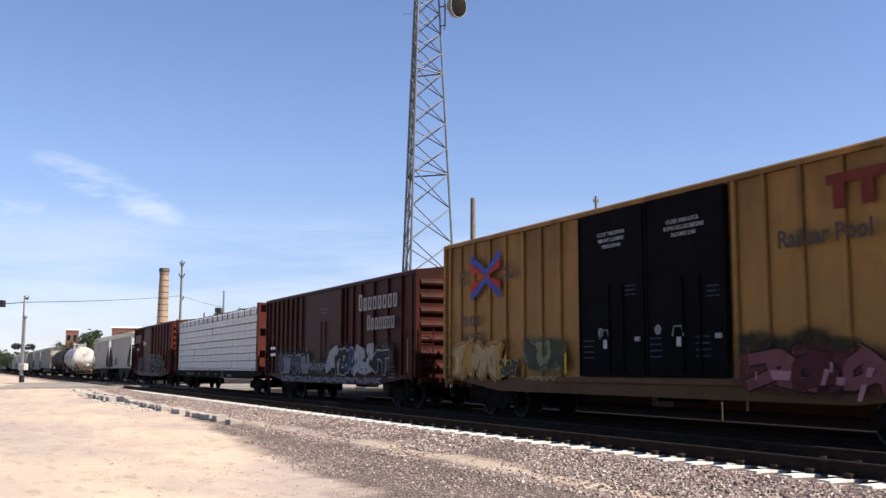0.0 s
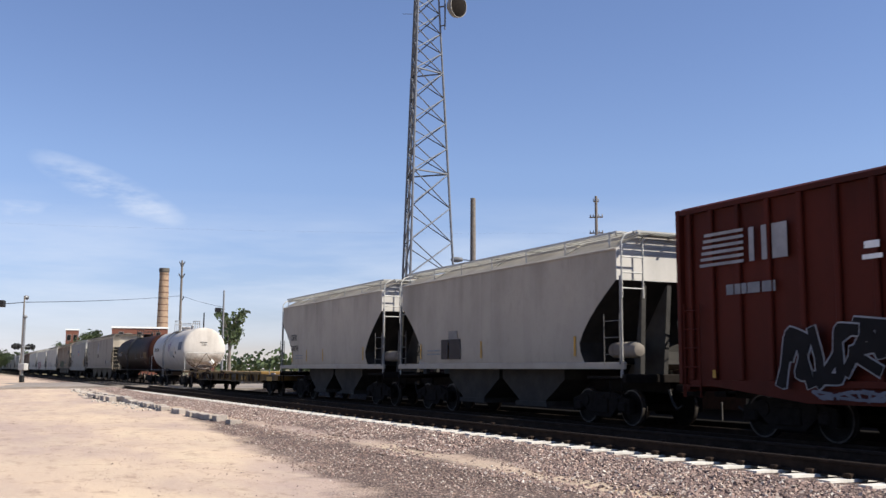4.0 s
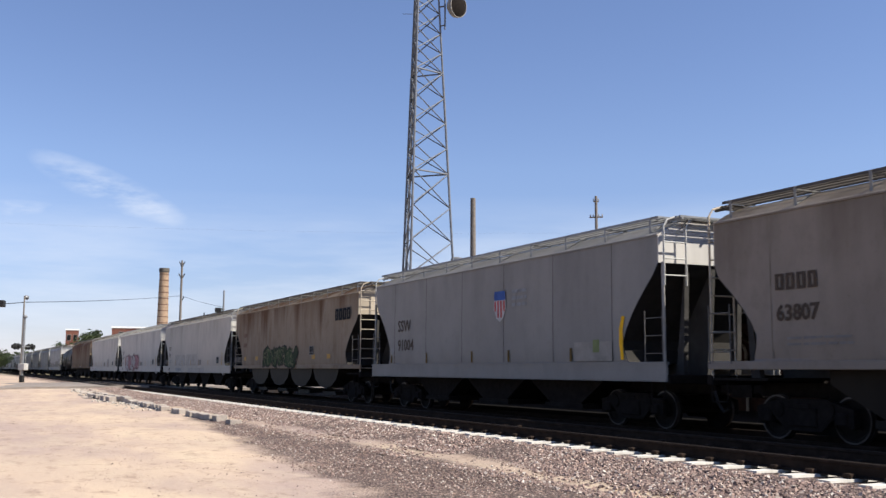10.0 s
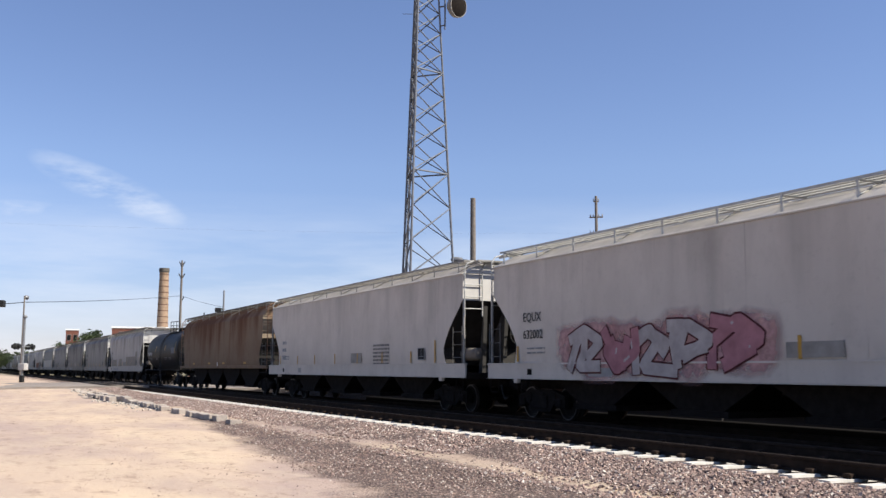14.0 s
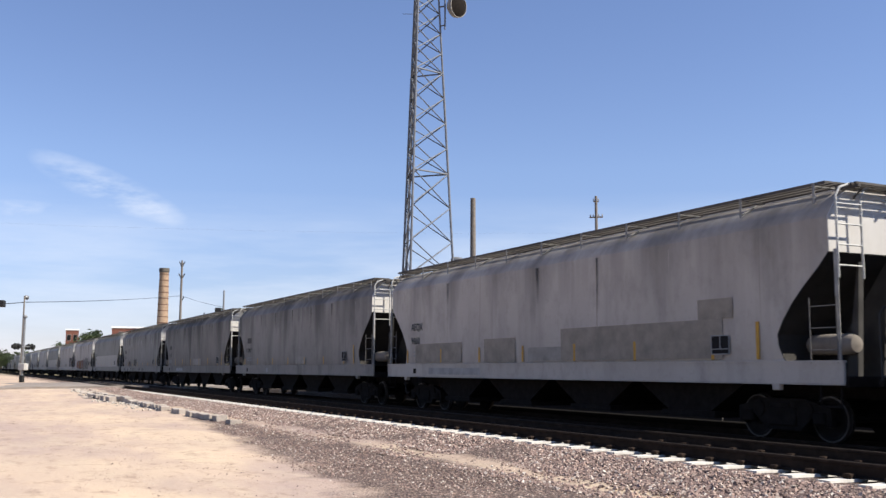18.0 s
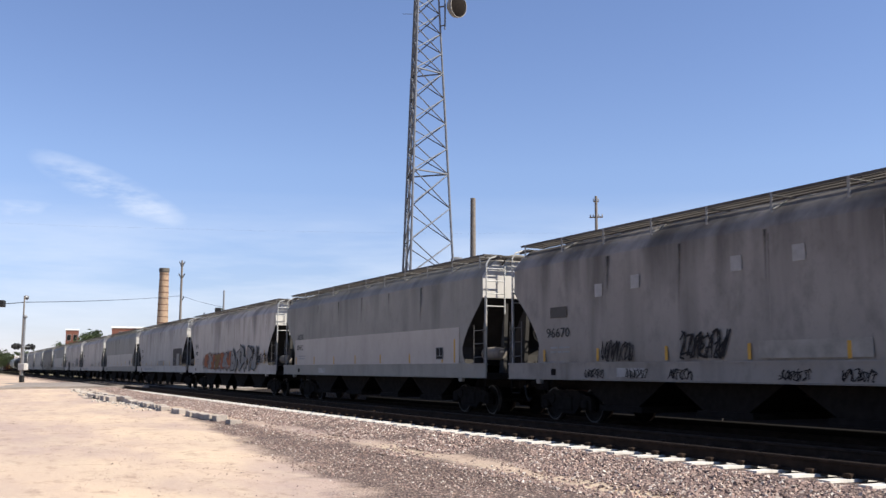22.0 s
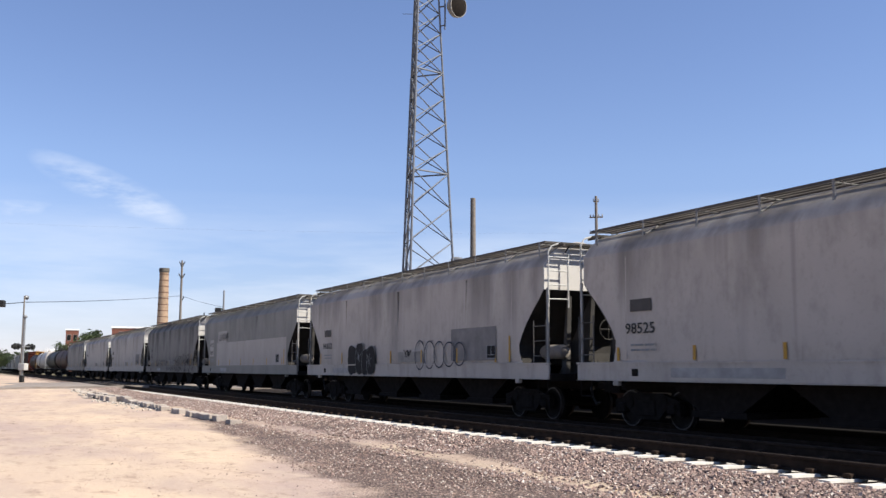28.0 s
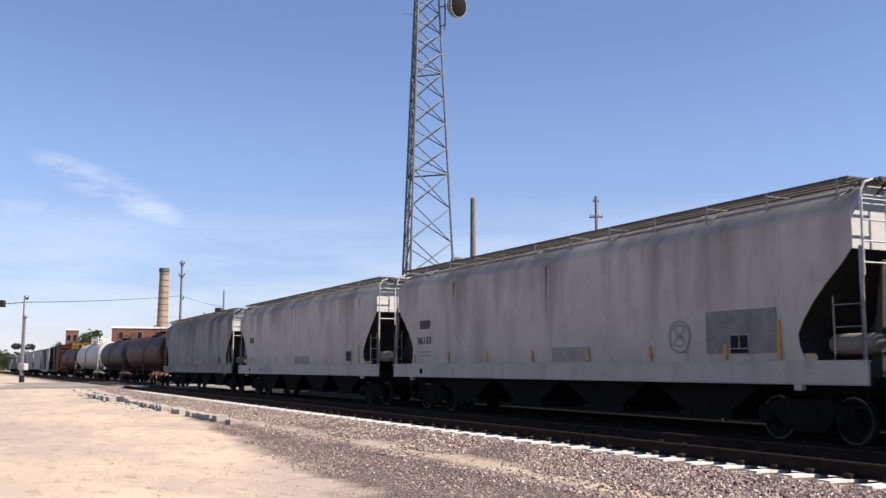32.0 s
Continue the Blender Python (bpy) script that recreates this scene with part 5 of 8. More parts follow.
                tube(bm, (-0.3, 0, 0), (0.02, 0, 0), 0.03, 6)
                return to_mesh("brake_wheel", bm, FRAME_DARK)
            hang("brake_wheel", cached(("bwheel",), wheel), car, pose(s * (h - 0.12), 0.3, 2.35), "round brake wheel")
    # roof: hatch covers and running boards on brackets
    for i in range(4):
        def hatch():
            bm = B()
            w = (hl - 0.6) / 4
            prism(bm, [(-0.36, 0), (0.36, 0), (0.33, 0.12), (0.12, 0.17), (-0.12, 0.17), (-0.33, 0.12)], "x", -w + 0.04, w - 0.04)
            return to_mesh("hatch_cover", bm, paint_m)
        repaint(hang("hatch_cover", cached(("hatch", round(h, 1), inset), hatch), car, pose((i - 1.5) * (hl - 0.6) / 2, 0, top + (0.26 if shoulder else 0.21))), paint_m)
    for s in (-1, 1):
        board = hang("running_board", cached(("board", round(h, 1)), lambda: walk_mesh(ln - 0.9, walk_m)), car, pose(0, s * 1.42, top + (0.30 if shoulder else 0.255), 0, 0, 0 if s < 0 else 180), "steel grating running board")
        repaint(board, walk_m)

        def bracket(stay):
            bm = B()
            box(bm, -0.03, 0.03, -0.022, -0.010, -0.36, 0.02)
            box(bm, -0.03, 0.03, -0.010, 0.6, -0.05, -0.032)
            if stay:
                tube(bm, (0, 0.5, -0.045), (0, 0.02, -0.30), 0.016, 5)
            return to_mesh("board_bracket", bm, walk_m)
        n = max(6, int(ln / 1.65))
        for i in range(n):
            o = hang("board_bracket", cached(("bracket", i % 2), lambda: bracket(i % 2)), board, pose((i - (n - 1) / 2) * (ln - 1.4) / (n - 1), 0, 0))
            repaint(o, LADDER_MID if walk_m is STEEL_RUST else walk_m)
    return car, h


def repaint(ob, material):
    slot = ob.material_slots[0]
    slot.link, slot.material = "OBJECT", material
    return ob


# ---- markings -----------------------------------------------------------


def stencil_lines(parent, x, y, z, n, w, material, seed, step=0.11, hh=0.045):
    """Small stencilled data lines, too small to read."""
    rng = random.Random(seed)
    bm = B()
    for i in range(n):
        xx = x
        while xx < x + w:
            s = min(rng.uniform(0.12, 0.4), x + w - xx)
            box(bm, xx, xx + s * 0.85, y - 0.003, y, z - i * step, z - i * step + hh)
            xx += s
    return part("stencil", bm, material, parent, "small stencilled data lines")


def acid_panel(parent, x, z, y, material):
    """The black two-pane consolidated stencil."""
    a = plate("stencil_panel", S_BLACK, parent, x, x + 0.48, z, z + 0.34, y, label="black stencil panel framed in white")
    bm = B()
    for q in ((x - 0.02, x + 0.50, z + 0.34, z + 0.36), (x - 0.02, x + 0.50, z - 0.02, z), (x - 0.02, x, z, z + 0.34), (x + 0.48, x + 0.50, z, z + 0.34), (x + 0.23, x + 0.25, z + 0.09, z + 0.34), (x, x + 0.48, z + 0.08, z + 0.095)):
        box(bm, q[0], q[1], y - 0.009, y - 0.005, q[2], q[3])
    part("panel_frame", bm, INK, a)


def reflectors(parent, xs, z0, z1, y, material=None):
    for x in xs:
        plate("reflector", material or YELLOW_PAINT, parent, x - 0.045, x + 0.045, z0, z1, y, label="faded yellow reflective strip")


def blob(cx, cz, w, h, rng, n=14, rough=0.28, square=0.6):
    pts = []
    for i in range(n):
        a = 2 * math.pi * i / n
        c, s = math.cos(a), math.sin(a)
        k = (abs(c) ** 4 + abs(s) ** 4) ** -0.25 * square + (1 - square)
        k *= 1 + rough * (rng.random() - 0.5)
        pts.append((cx + c * w / 2 * k, cz + s * h / 2 * k))
    return pts


def flat_poly(bm, pts, y):
    bm.faces.new([bm.verts.new((x, y, z)) for x, z in pts])


SHAPES = (
    ((0.0, 0.1), (0.25, 1.0), (0.4, 0.35), (0.65, 0.95), (1.0, 0.0)),
    ((0.1, 1.0), (0.75, 0.9), (0.3, 0.5), (0.9, 0.45), (0.2, 0.0)),
    ((0.0, 0.75), (0.35, 1.0), (0.6, 0.55), (0.45, 0.1), (0.95, 0.0)),
    ((0.15, 0.0), (0.0, 0.6), (0.5, 1.0), (0.95, 0.65), (0.6, 0.35)),
    ((0.0, 0.0), (0.35, 0.45), (0.2, 0.95), (0.7, 0.75), (0.6, 0.2), (1.0, 0.05)),
    ((0.0, 0.95), (0.55, 0.8), (0.4, 0.2), (1.0, 0.35)),
)


def loops(rng):
    """Two angular crossing strokes in a unit box, shaken, turned over and rounded at the corners; they spell nothing."""
    flip, over = rng.random() < 0.5, rng.random() < 0.4
    out = []
    for stroke in rng.sample(SHAPES, 2):
        pts = [((1 - px if flip else px) + rng.uniform(-0.22, 0.22), min(1.0, max(0.0, (1 - pz if over else pz) + rng.uniform(-0.16, 0.16)))) for px, pz in stroke]
        sm = [pts[0]]
        for a, b, c in zip(pts, pts[1:], pts[2:]):
            for k in (0.18, 0.08):
                sm.append((b[0] + (a[0] - b[0]) * k, b[1] + (a[1] - b[1]) * k))
            for k in (0.08, 0.18):
                sm.append((b[0] + (c[0] - b[0]) * k, b[1] + (c[1] - b[1]) * k))
        out.append(sm + [pts[-1]])
    return out


def spray_cloud(parent, x0, x1, z0, z1, y, c, seed, n=None):
    """The uneven patch of thin paint that graffiti is laid over, thinning out towards its edge."""
    rng, m = random.Random(seed), thin_spray(c)
    n = n or max(3, int((x1 - x0) / 0.9))
    for i in range(n):
        cx, cz = x0 + (x1 - x0) * (i + 0.5) / n, (z0 + z1) / 2 + rng.uniform(-0.08, 0.08)
        w, hh = (x1 - x0) / n * rng.uniform(1.5, 2.0), (z1 - z0) * rng.uniform(0.85, 1.15)
        pts = blob(cx, cz, w, hh, rng, 18, 0.22, 0.75)
        d = y + 0.0006 * (i % 4)
        verts = [(cx, d, cz)] + [(cx + (px - cx) * 0.62, d, cz + (pz - cz) * 0.62) for px, pz in pts] + [(px, d, pz) for px, pz in pts]
        faces = []
        for q in range(18):
            r = (q + 1) % 18
            faces += [(0, 1 + q, 1 + r), (1 + q, 19 + q, 19 + r, 1 + r)]
        faded("sprayed_ground", verts, faces, [1.0] * 19 + [0.0] * 18, m, parent, "thin sprayed ground under the graffiti")


def faded(name, verts, faces, fade, material, parent, label):
    """A stain or a coat of spray as one sheet whose cover falls off from point to point."""
    me = bpy.data.meshes.new(name)
    me.from_pydata(verts, [], faces)
    at = me.attributes.new("fade", "FLOAT", "POINT")
    at.data.foreach_set("value", fade)
    me.materials.append(material)
    ob = new(name, me)
    ob.parent = parent
    return tagged(ob, label)


def thin_spray(c):
    """Spray paint that covers fully only where it was laid on thick."""
    m, nt, b = shader("thin_spray")
    k = ranged(nt, noise_node(nt, 1.8, 5, 0.65), 0.3, 0.7)
    nt.links.new(mixed(nt, k, tuple(0.75 * v for v in c), tuple(1.25 * v for v in c)), b.inputs["Base Color"])
    b.inputs["Roughness"].default_value, b.inputs["Specular IOR Level"].default_value = 0.7, 0.05
    fade, mu = nt.nodes.new("ShaderNodeAttribute"), nt.nodes.new("ShaderNodeMath")
    fade.attribute_name, mu.operation = "fade", "MULTIPLY"
    nt.links.new(fade.outputs["Fac"], mu.inputs[0])
    nt.links.new(ranged(nt, noise_node(nt, 2.6, 5, 0.7), 0.30, 0.55, 0.25, 0.95), mu.inputs[1])
    nt.links.new(mu.outputs[0], b.inputs["Alpha"])
    return m


def ribbon(bm, pts, width, y):
    """A flat sprayed stroke of even width along a polyline, one strip with blunt ends."""
    rows = []
    for i, (px, pz) in enumerate(pts):
        (ax, az), (bx, bz) = pts[max(0, i - 1)], pts[min(len(pts) - 1, i + 1)]
        d = Vector((bx - ax, bz - az))
        if d.length < 1e-4:
            continue
        d.normalize()
        e = -0.25 * width if i == 0 else 0.25 * width if i == len(pts) - 1 else 0.0
        n = Vector((-d.y, d.x)) * width / 2
        rows.append([bm.verts.new((px + d.x * e + k * n.x, y - 0.00025 * i, pz + d.y * e + k * n.y)) for k in (1, -1)])
    for p, q in zip(rows, rows[1:]):
        bm.faces.new((p[0], q[0], q[1], p[1]))


def graffiti(parent, x0, x1, z0, z1, y, fills, line, seed, n=5, shine=None, skew=0.1, thick=0.04, solid=True, halo=None, fatk=0.30):
    """Sprayed graffiti: a row of tangled outlined strokes, each letter-like shape a piece of its own."""
    rng = random.Random(seed)
    w, hgt = (x1 - x0) / n, z1 - z0
    fat = min(w * fatk, hgt * 0.24) if solid else 0.0
    for i in range(n):
        ox, oz = x0 + w * i + rng.uniform(-0.08, 0.04) * w, z0 + fat / 2 + rng.uniform(0.0, 0.08) * hgt
        sx, sz = w * rng.uniform(0.95, 1.3), (hgt - fat) * rng.uniform(0.8, 0.95)
        strokes = [[(ox + px * sx + skew * pz * sz, oz + pz * sz) for px, pz in s] for s in loops(rng)]
        lift = 0.004 * (i % 2)
        piece = None
        if halo:
            bm = B()
            for s in strokes:
                ribbon(bm, s, fat + thick * 2 + 0.14, y - lift * 0.5)
            piece = part("graffiti", bm, halo, parent, "sprayed graffiti shape")
        bm = B()
        for s in strokes:
            ribbon(bm, s, fat + thick * (2 if solid else 1.0), y - 0.004 - lift)
        if piece:
            part("graffiti_outline", bm, line, piece)
        else:
            piece = part("graffiti", bm, line, parent, "sprayed graffiti shape")
        if solid:
            bm = B()
            for s in strokes:
                ribbon(bm, s, fat, y - 0.010 - lift)
            part("graffiti_fill", bm, fills[i % len(fills)], piece)
            if shine:
                bm = B()
                for s in strokes:
                    k = rng.randrange(len(s) - 1)
                    (ax, az), (bx, bz) = s[k], s[k + 1]
                    ribbon(bm, [(ax + (bx - ax) * 0.15 - fat * 0.2, az + (bz - az) * 0.15), (ax + (bx - ax) * 0.55 - fat * 0.2, az + (bz - az) * 0.55)], fat * 0.22, y - 0.013 - lift)
                part("graffiti_highlight", bm, shine, piece)


def spray(name, c, rough=0.6):
    return plain(name, c, rough, 0.0, 0.25, 3.0, 0.0, 0.06)


S_WHITE, S_SILVER, S_BLACK = spray("spray_white", (0.40, 0.40, 0.40)), spray("spray_silver", (0.20, 0.205, 0.22)), spray("spray_black", (0.014, 0.013, 0.014))
S_BLUE, S_NAVY = spray("spray_blue", (0.05, 0.10, 0.30)), spray("spray_navy", (0.028, 0.034, 0.07))
S_RED, S_MAROON = spray("spray_red", (0.40, 0.05, 0.05)), spray("spray_maroon", (0.18, 0.04, 0.05))
S_GREEN, S_ORANGE = spray("spray_green", (0.020, 0.034, 0.014)), spray("spray_orange", (0.26, 0.085, 0.035))
S_DEEPBLUE = spray("spray_deep_blue", (0.02, 0.035, 0.10))
S_LEAF = spray("spray_leaf_green", (0.032, 0.060, 0.022))
S_RUSTRED, S_OCHRE_D = spray("spray_rust_red", (0.17, 0.045, 0.03)), spray("spray_dark_ochre", (0.17, 0.10, 0.035))
S_SMOKE = spray("spray_smoke", (0.045, 0.040, 0.038))
S_CHALK = spray("spray_chalk", (0.27, 0.27, 0.28))
S_PURPLE = spray("spray_purple", (0.16, 0.08, 0.20))
S_MAROON_D = spray("spray_dark_maroon", (0.075, 0.024, 0.024))
S_CREAM, S_OCHRE, S_ROSE, S_OLIVE, S_SAGE = spray("spray_cream", (0.36, 0.27, 0.13)), spray("spray_ochre", (0.34, 0.20, 0.05)), spray("spray_rose", (0.165, 0.062, 0.062)), spray("spray_olive", (0.05, 0.055, 0.035)), spray("spray_sage", (0.17, 0.165, 0.09))
S_STEEL, S_SLATE = spray("spray_steel", (0.15, 0.155, 0.18)), spray("spray_slate", (0.035, 0.04, 0.06))
PATCH_GREY = spray("touch_up_grey", (0.19, 0.182, 0.175))
S_ASH = spray("spray_ash", (0.20, 0.19, 0.177))
PATCH_PALE = spray("touch_up_pale", (0.31, 0.305, 0.295))
PAINTED_OUT = spray("painted_out_mark", (0.075, 0.07, 0.065))
PATCH_TAN = spray("touch_up_tan", (0.25, 0.222, 0.185))
PATCH_MID = spray("touch_up_mid", (0.265, 0.25, 0.225))
S_ROSEPALE = spray("spray_pale_rose", (0.36, 0.17, 0.19))
S_SHELL = spray("spray_shell", (0.38, 0.345, 0.33))
PATCH_DARK = spray("touch_up_dark", (0.055, 0.046, 0.043))
BAND_PALE = paint("pale_band_paint", (0.385, 0.355, 0.32), (0.19, 0.175, 0.155), 0.35, 0.3)
TWO_TONE = paint("slate_grey_paint", (0.235, 0.226, 0.204), (0.075, 0.07, 0.062), 0.45, 0.4)


def pellet_hopper(u0, u1, paint_m, marks, label, seed, walk_m=None, extras=None, panel=True, mark_material=None, panel_x=3.3, shoulder=False):
    car, h = hopper("covered_hopper", label, u0, u1, paint_m, walk_m or STEEL_RUST, LADDER_PALE, shoulder=shoulder)
    rng = random.Random(seed)
    y = -1.578
    mm = mark_material or BLACK_PAINT
    for i, t in enumerate(marks):
        if t == "bar":
            plate("overpainted_mark", PAINTED_OUT, car, -h + 2.15, -h + 2.9, 2.58, 2.85, y)
        elif t:
            letters("reporting_mark", t, 0.33, mm, car, -h + 1.95, y, 2.55 - 0.45 * i, 1.3 if marks[0] == "bar" else 1.0, "black stencilled mark", 0.012)
    stencil_lines(car, -h + 2.15, y, 1.82, 2, 0.9, INK, seed)
    if panel:
        acid_panel(car, h - panel_x, 1.62 if panel is True else panel, y - 0.008, BLACK_PAINT)
    xs = [-h + 1.75 + i * 2.45 for i in range(7)]
    reflectors(car, [x + rng.uniform(-0.1, 0.1) for x in xs], 1.50, 1.50 + rng.choice((0.3, 0.38, 0.42)), y)
    reflectors(car, [h - 2.05], 1.5, 2.2, y)
    plate("door_rail_patch", PATCH_PALE, car, -h + 3.0 + rng.random() * 3, -h + 4.6 + rng.random() * 3, 1.14, 1.34, -1.604)
    patch = (rng.uniform(-1, 1), rng.uniform(1.6, 2.6), rng.uniform(0.25, 0.4))
    if paint_m is not TWO_TONE:
        plate("overpainted_patch", PATCH_MID, car, patch[0], patch[1], 1.52, 1.52 + patch[2], y + 0.001)
    plate("sill_stencil", STEEL_DARK, car, -h + 2.2, -h + 2.42, 1.16, 1.32, -1.604)
    for x in (-h + 1.6, h - 1.6):
        bm = B()
        box(bm, x - 0.10, x + 0.10, -1.62, -1.50, 0.94, 1.07, 0.02)
        part("jacking_pad", bm, paint_m, car)
    if shoulder:
        seam_streaks(car, h, seed, 1.0 if paint_m in (GREY_C, GREY_D) else 0.55)
    if extras:
        extras(car, h, y)
    return car


def seam_streaks(car, h, seed, share):
    """Soot that runs down from the upper ends of the side seams and up from the sill."""
    rng = random.Random(seed * 3 + 1)
    m = cached(("soot",), lambda: thin_spray((0.030, 0.027, 0.025)))
    n = max(3, int(2 * h / 2.6))
    for k in range(-1, n + 1):
        if rng.random() > share:
            continue
        x = (k - (n - 1) / 2) * (2 * h - 3.94) / (n - 1) + rng.uniform(-0.12, 0.12)
        if abs(x) > h - 2.0:
            continue
        z, ln, w = 3.92, rng.uniform(0.4, 1.4), rng.uniform(0.05, 0.13)
        lean = rng.uniform(-0.08, 0.02)
        verts, fade = [], []
        for i in range(5):
            t = i / 4
            for q in (-1, 0, 1):
                verts.append((x + lean * t * ln + q * w * (1 - 0.5 * t), -1.568, z - ln * t))
                fade.append((0.85 * (1 - t) + 0.05) * (1.0 if q == 0 else 0.0))
        faces = [(i * 3 + q, i * 3 + q + 1, i * 3 + q + 4, i * 3 + q + 3) for i in range(4) for q in (0, 1)]
        faded("soot_streak", verts, faces, fade, m, car, "dark soot streak below a seam")


LADDER_PALE = plain("pale_ladder_steel", (0.42, 0.42, 0.40), 0.55, 0.0, 0.25, 8.0)
STEEL_RUST = plain("dull_grating_steel", (0.080, 0.073, 0.067), 0.8, 0.1, 0.4, 1.2)
GRATE_PALE = plain("pale_grating", (0.40, 0.40, 0.38), 0.55, 0.4, 0.2, 5.0)

# ---------------------------------------------------------------- boxcars, flats and tanks


def boxcar(name, label, u0, u1, top, paint_m, roof_m, ribs, door, end_ribs=7, sill_m=None):
    """Outside-post boxcar. ribs: places of the posts; door: (x0, x1, leaves, material)."""
    car, h = new_car(name, label, "boxcar", u0, u1, 2.4)
    w = 1.50
    zb = 1.02
    bm = B()
    prof = [(-w, zb), (w, zb), (w, top - 0.12), (w - 0.06, top - 0.02), (0.6, top + 0.09), (0, top + 0.11), (-0.6, top + 0.09), (-w + 0.06, top - 0.02), (-w, top - 0.12)]
    prism(bm, prof, "x", -h + 0.12, h - 0.12)
    part("body", bm, paint_m, car)
    # sill below the side sheet
    bm = B()
    prism(bm, [(-h + 0.3, 0.98), (-h + 1.0, 0.98), (-h + 3.4, 0.72), (h - 3.4, 0.72), (h - 1.0, 0.98), (h - 0.3, 0.98), (h - 0.3, 1.10), (-h + 0.3, 1.10)], "y", -w - 0.075, -w - 0.005)
    s1 = part("side_sill", bm, sill_m or paint_m, car)
    again(s1, car, pose(0, 2 * w + 0.08, 0))
    bm = B()
    box(bm, -0.06, 0.06, -w - 0.085, -w - 0.002, zb + 0.08, top - 0.15, 0.02)
    rib = None
    for x in ribs:
        if rib is None:
            rib = part("side_post", bm, paint_m, car, at=pose(x, 0, 0))
        else:
            again(rib, car, pose(x, 0, 0))
        again(rib, car, pose(-x, 0, 0, 0, 0, 180))
    # roof with raised seams and a top rail
    bm = B()
    n = int(2 * h / 1.25)
    for i in range(n + 1):
        x = -h + 0.2 + (2 * h - 0.4) * i / n
        prism(bm, [(-w, top - 0.04), (0, top + 0.15), (w, top - 0.04), (w, top - 0.1), (0, top + 0.09), (-w, top - 0.1)], "x", x - 0.05, x + 0.05)
    part("roof_seams", bm, roof_m, car, "galvanised roof seams")
    bm = B()
    prism(bm, [(-w - 0.10, top - 0.17), (-w - 0.10, top - 0.075), (-w - 0.003, top - 0.02), (-w - 0.003, top - 0.17)], "x", -h + 0.1, h - 0.1)
    r = part("top_rail", bm, paint_m, car)
    again(r, car, pose(0, 2 * w + 0.1, 0))
    # corrugated ends
    bm = B()
    pitch = (top - 0.25 - zb - 0.1) / end_ribs
    pts = [(h - 0.118, zb + 0.1)]
    for i in range(end_ribs):
        z = zb + 0.1 + pitch * i
        pts += [(h - 0.115, z + pitch * 0.18), (h - 0.02, z + pitch * 0.36), (h + 0.0, z + pitch * 0.5), (h - 0.02, z + pitch * 0.64), (h - 0.115, z + pitch * 0.82)]
    pts += [(h - 0.118, top - 0.2), (h - 0.16, top - 0.2), (h - 0.16, zb + 0.1)]
    prism(bm, pts, "y", -w + 0.1, w - 0.1)
    e = part("corrugated_end", bm, paint_m, car)
    again(e, car, pose(0, 0, 0, 0, 0, 180))
    for s in (-1, 1):
        for y in (-w, w):
            bm = B()
            box(bm, s * (h - 0.05) - 0.07, s * (h - 0.05) + 0.05, y - 0.06 * (1 if y < 0 else -1) - 0.05, y + 0.05, zb, top - 0.05, 0.015)
            part("corner_post", bm, paint_m, car)
        bm = B()
        box(bm, s * h - 0.12, s * h + 0.1, -1.45, 1.45, 0.86, 1.03, 0.02)
        part("end_sill", bm, paint_m, car)
        for y in (-1, 1):
            lad = cached(("box_ladder", paint_m.name), lambda: ladder_mesh(1.9, 0.46, 0.38, 0.02, "ladder", paint_m))
            hang("ladder", lad, car, pose(s * (h - 0.2), y * (w + 0.12), 0.75, 0, 0, 90 if s > 0 else -90))
            hang("end_ladder", lad, car, pose(s * (h + 0.06), y * (w - 0.05), 0.75, 0, 0, 0 if y < 0 else 180))
    # doors
    x0, x1, leaves, dm, style = door
    lw = (x1 - x0) / leaves
    for k in range(leaves):
        a, b = x0 + lw * k + 0.015, x0 + lw * (k + 1) - 0.015
        bm = B()
        box(bm, a, b, -w - 0.13, -w - 0.03, zb + 0.12, top - 0.2, 0.015)
        d = part("door", bm, dm, car, "sliding door")
        if style == "flush":
            for xx in ((a + b) / 2 - 0.15 + 0.12, (a + b) / 2 + 0.5):
                bm = B()
                tube(bm, (xx, -w - 0.16, zb + 0.2), (xx, -w - 0.16, zb + 2.2), 0.022, 6)
                part("lock_rod", bm, dm, d)
            for xx in (a + 0.05, b - 0.05):
                bm = B()
                box(bm, xx - 0.03, xx + 0.03, -w - 0.155, -w - 0.132, zb + 0.14, top - 0.22)
                part("door_stile", bm, dm, d)
        else:
            n = 5
            for i in range(n + 1):
                z = zb + 0.2 + (top - 0.5 - zb) * i / n
                bm = B()
                box(bm, a + 0.05, b - 0.05, -w - 0.17, -w - 0.132, z, z + 0.07, 0.012)
                part("door_rib", bm, dm, d)
        bm = B()
        box(bm, b - 0.3, b - 0.12, -w - 0.2, -w - 0.16, zb + 0.9, zb + 1.0)
        part("door_handle", bm, STEEL_GREY, d, "steel door handle")
    bm = B()
    box(bm, x0 - 1.2, x1 + 1.0, -w - 0.16, -w - 0.004, zb - 0.02, zb + 0.10, 0.01)
    part("door_track", bm, sill_m or paint_m, car)
    bm = B()
    box(bm, -h + 0.2, h - 0.2, -0.3, 0.3, 0.72, 1.0)
    box(bm, -1.6, -0.4, 0.35, 0.9, 0.55, 0.95)
    part("underframe", bm, STEEL_DARK, car, "dark underframe")
    return car, h


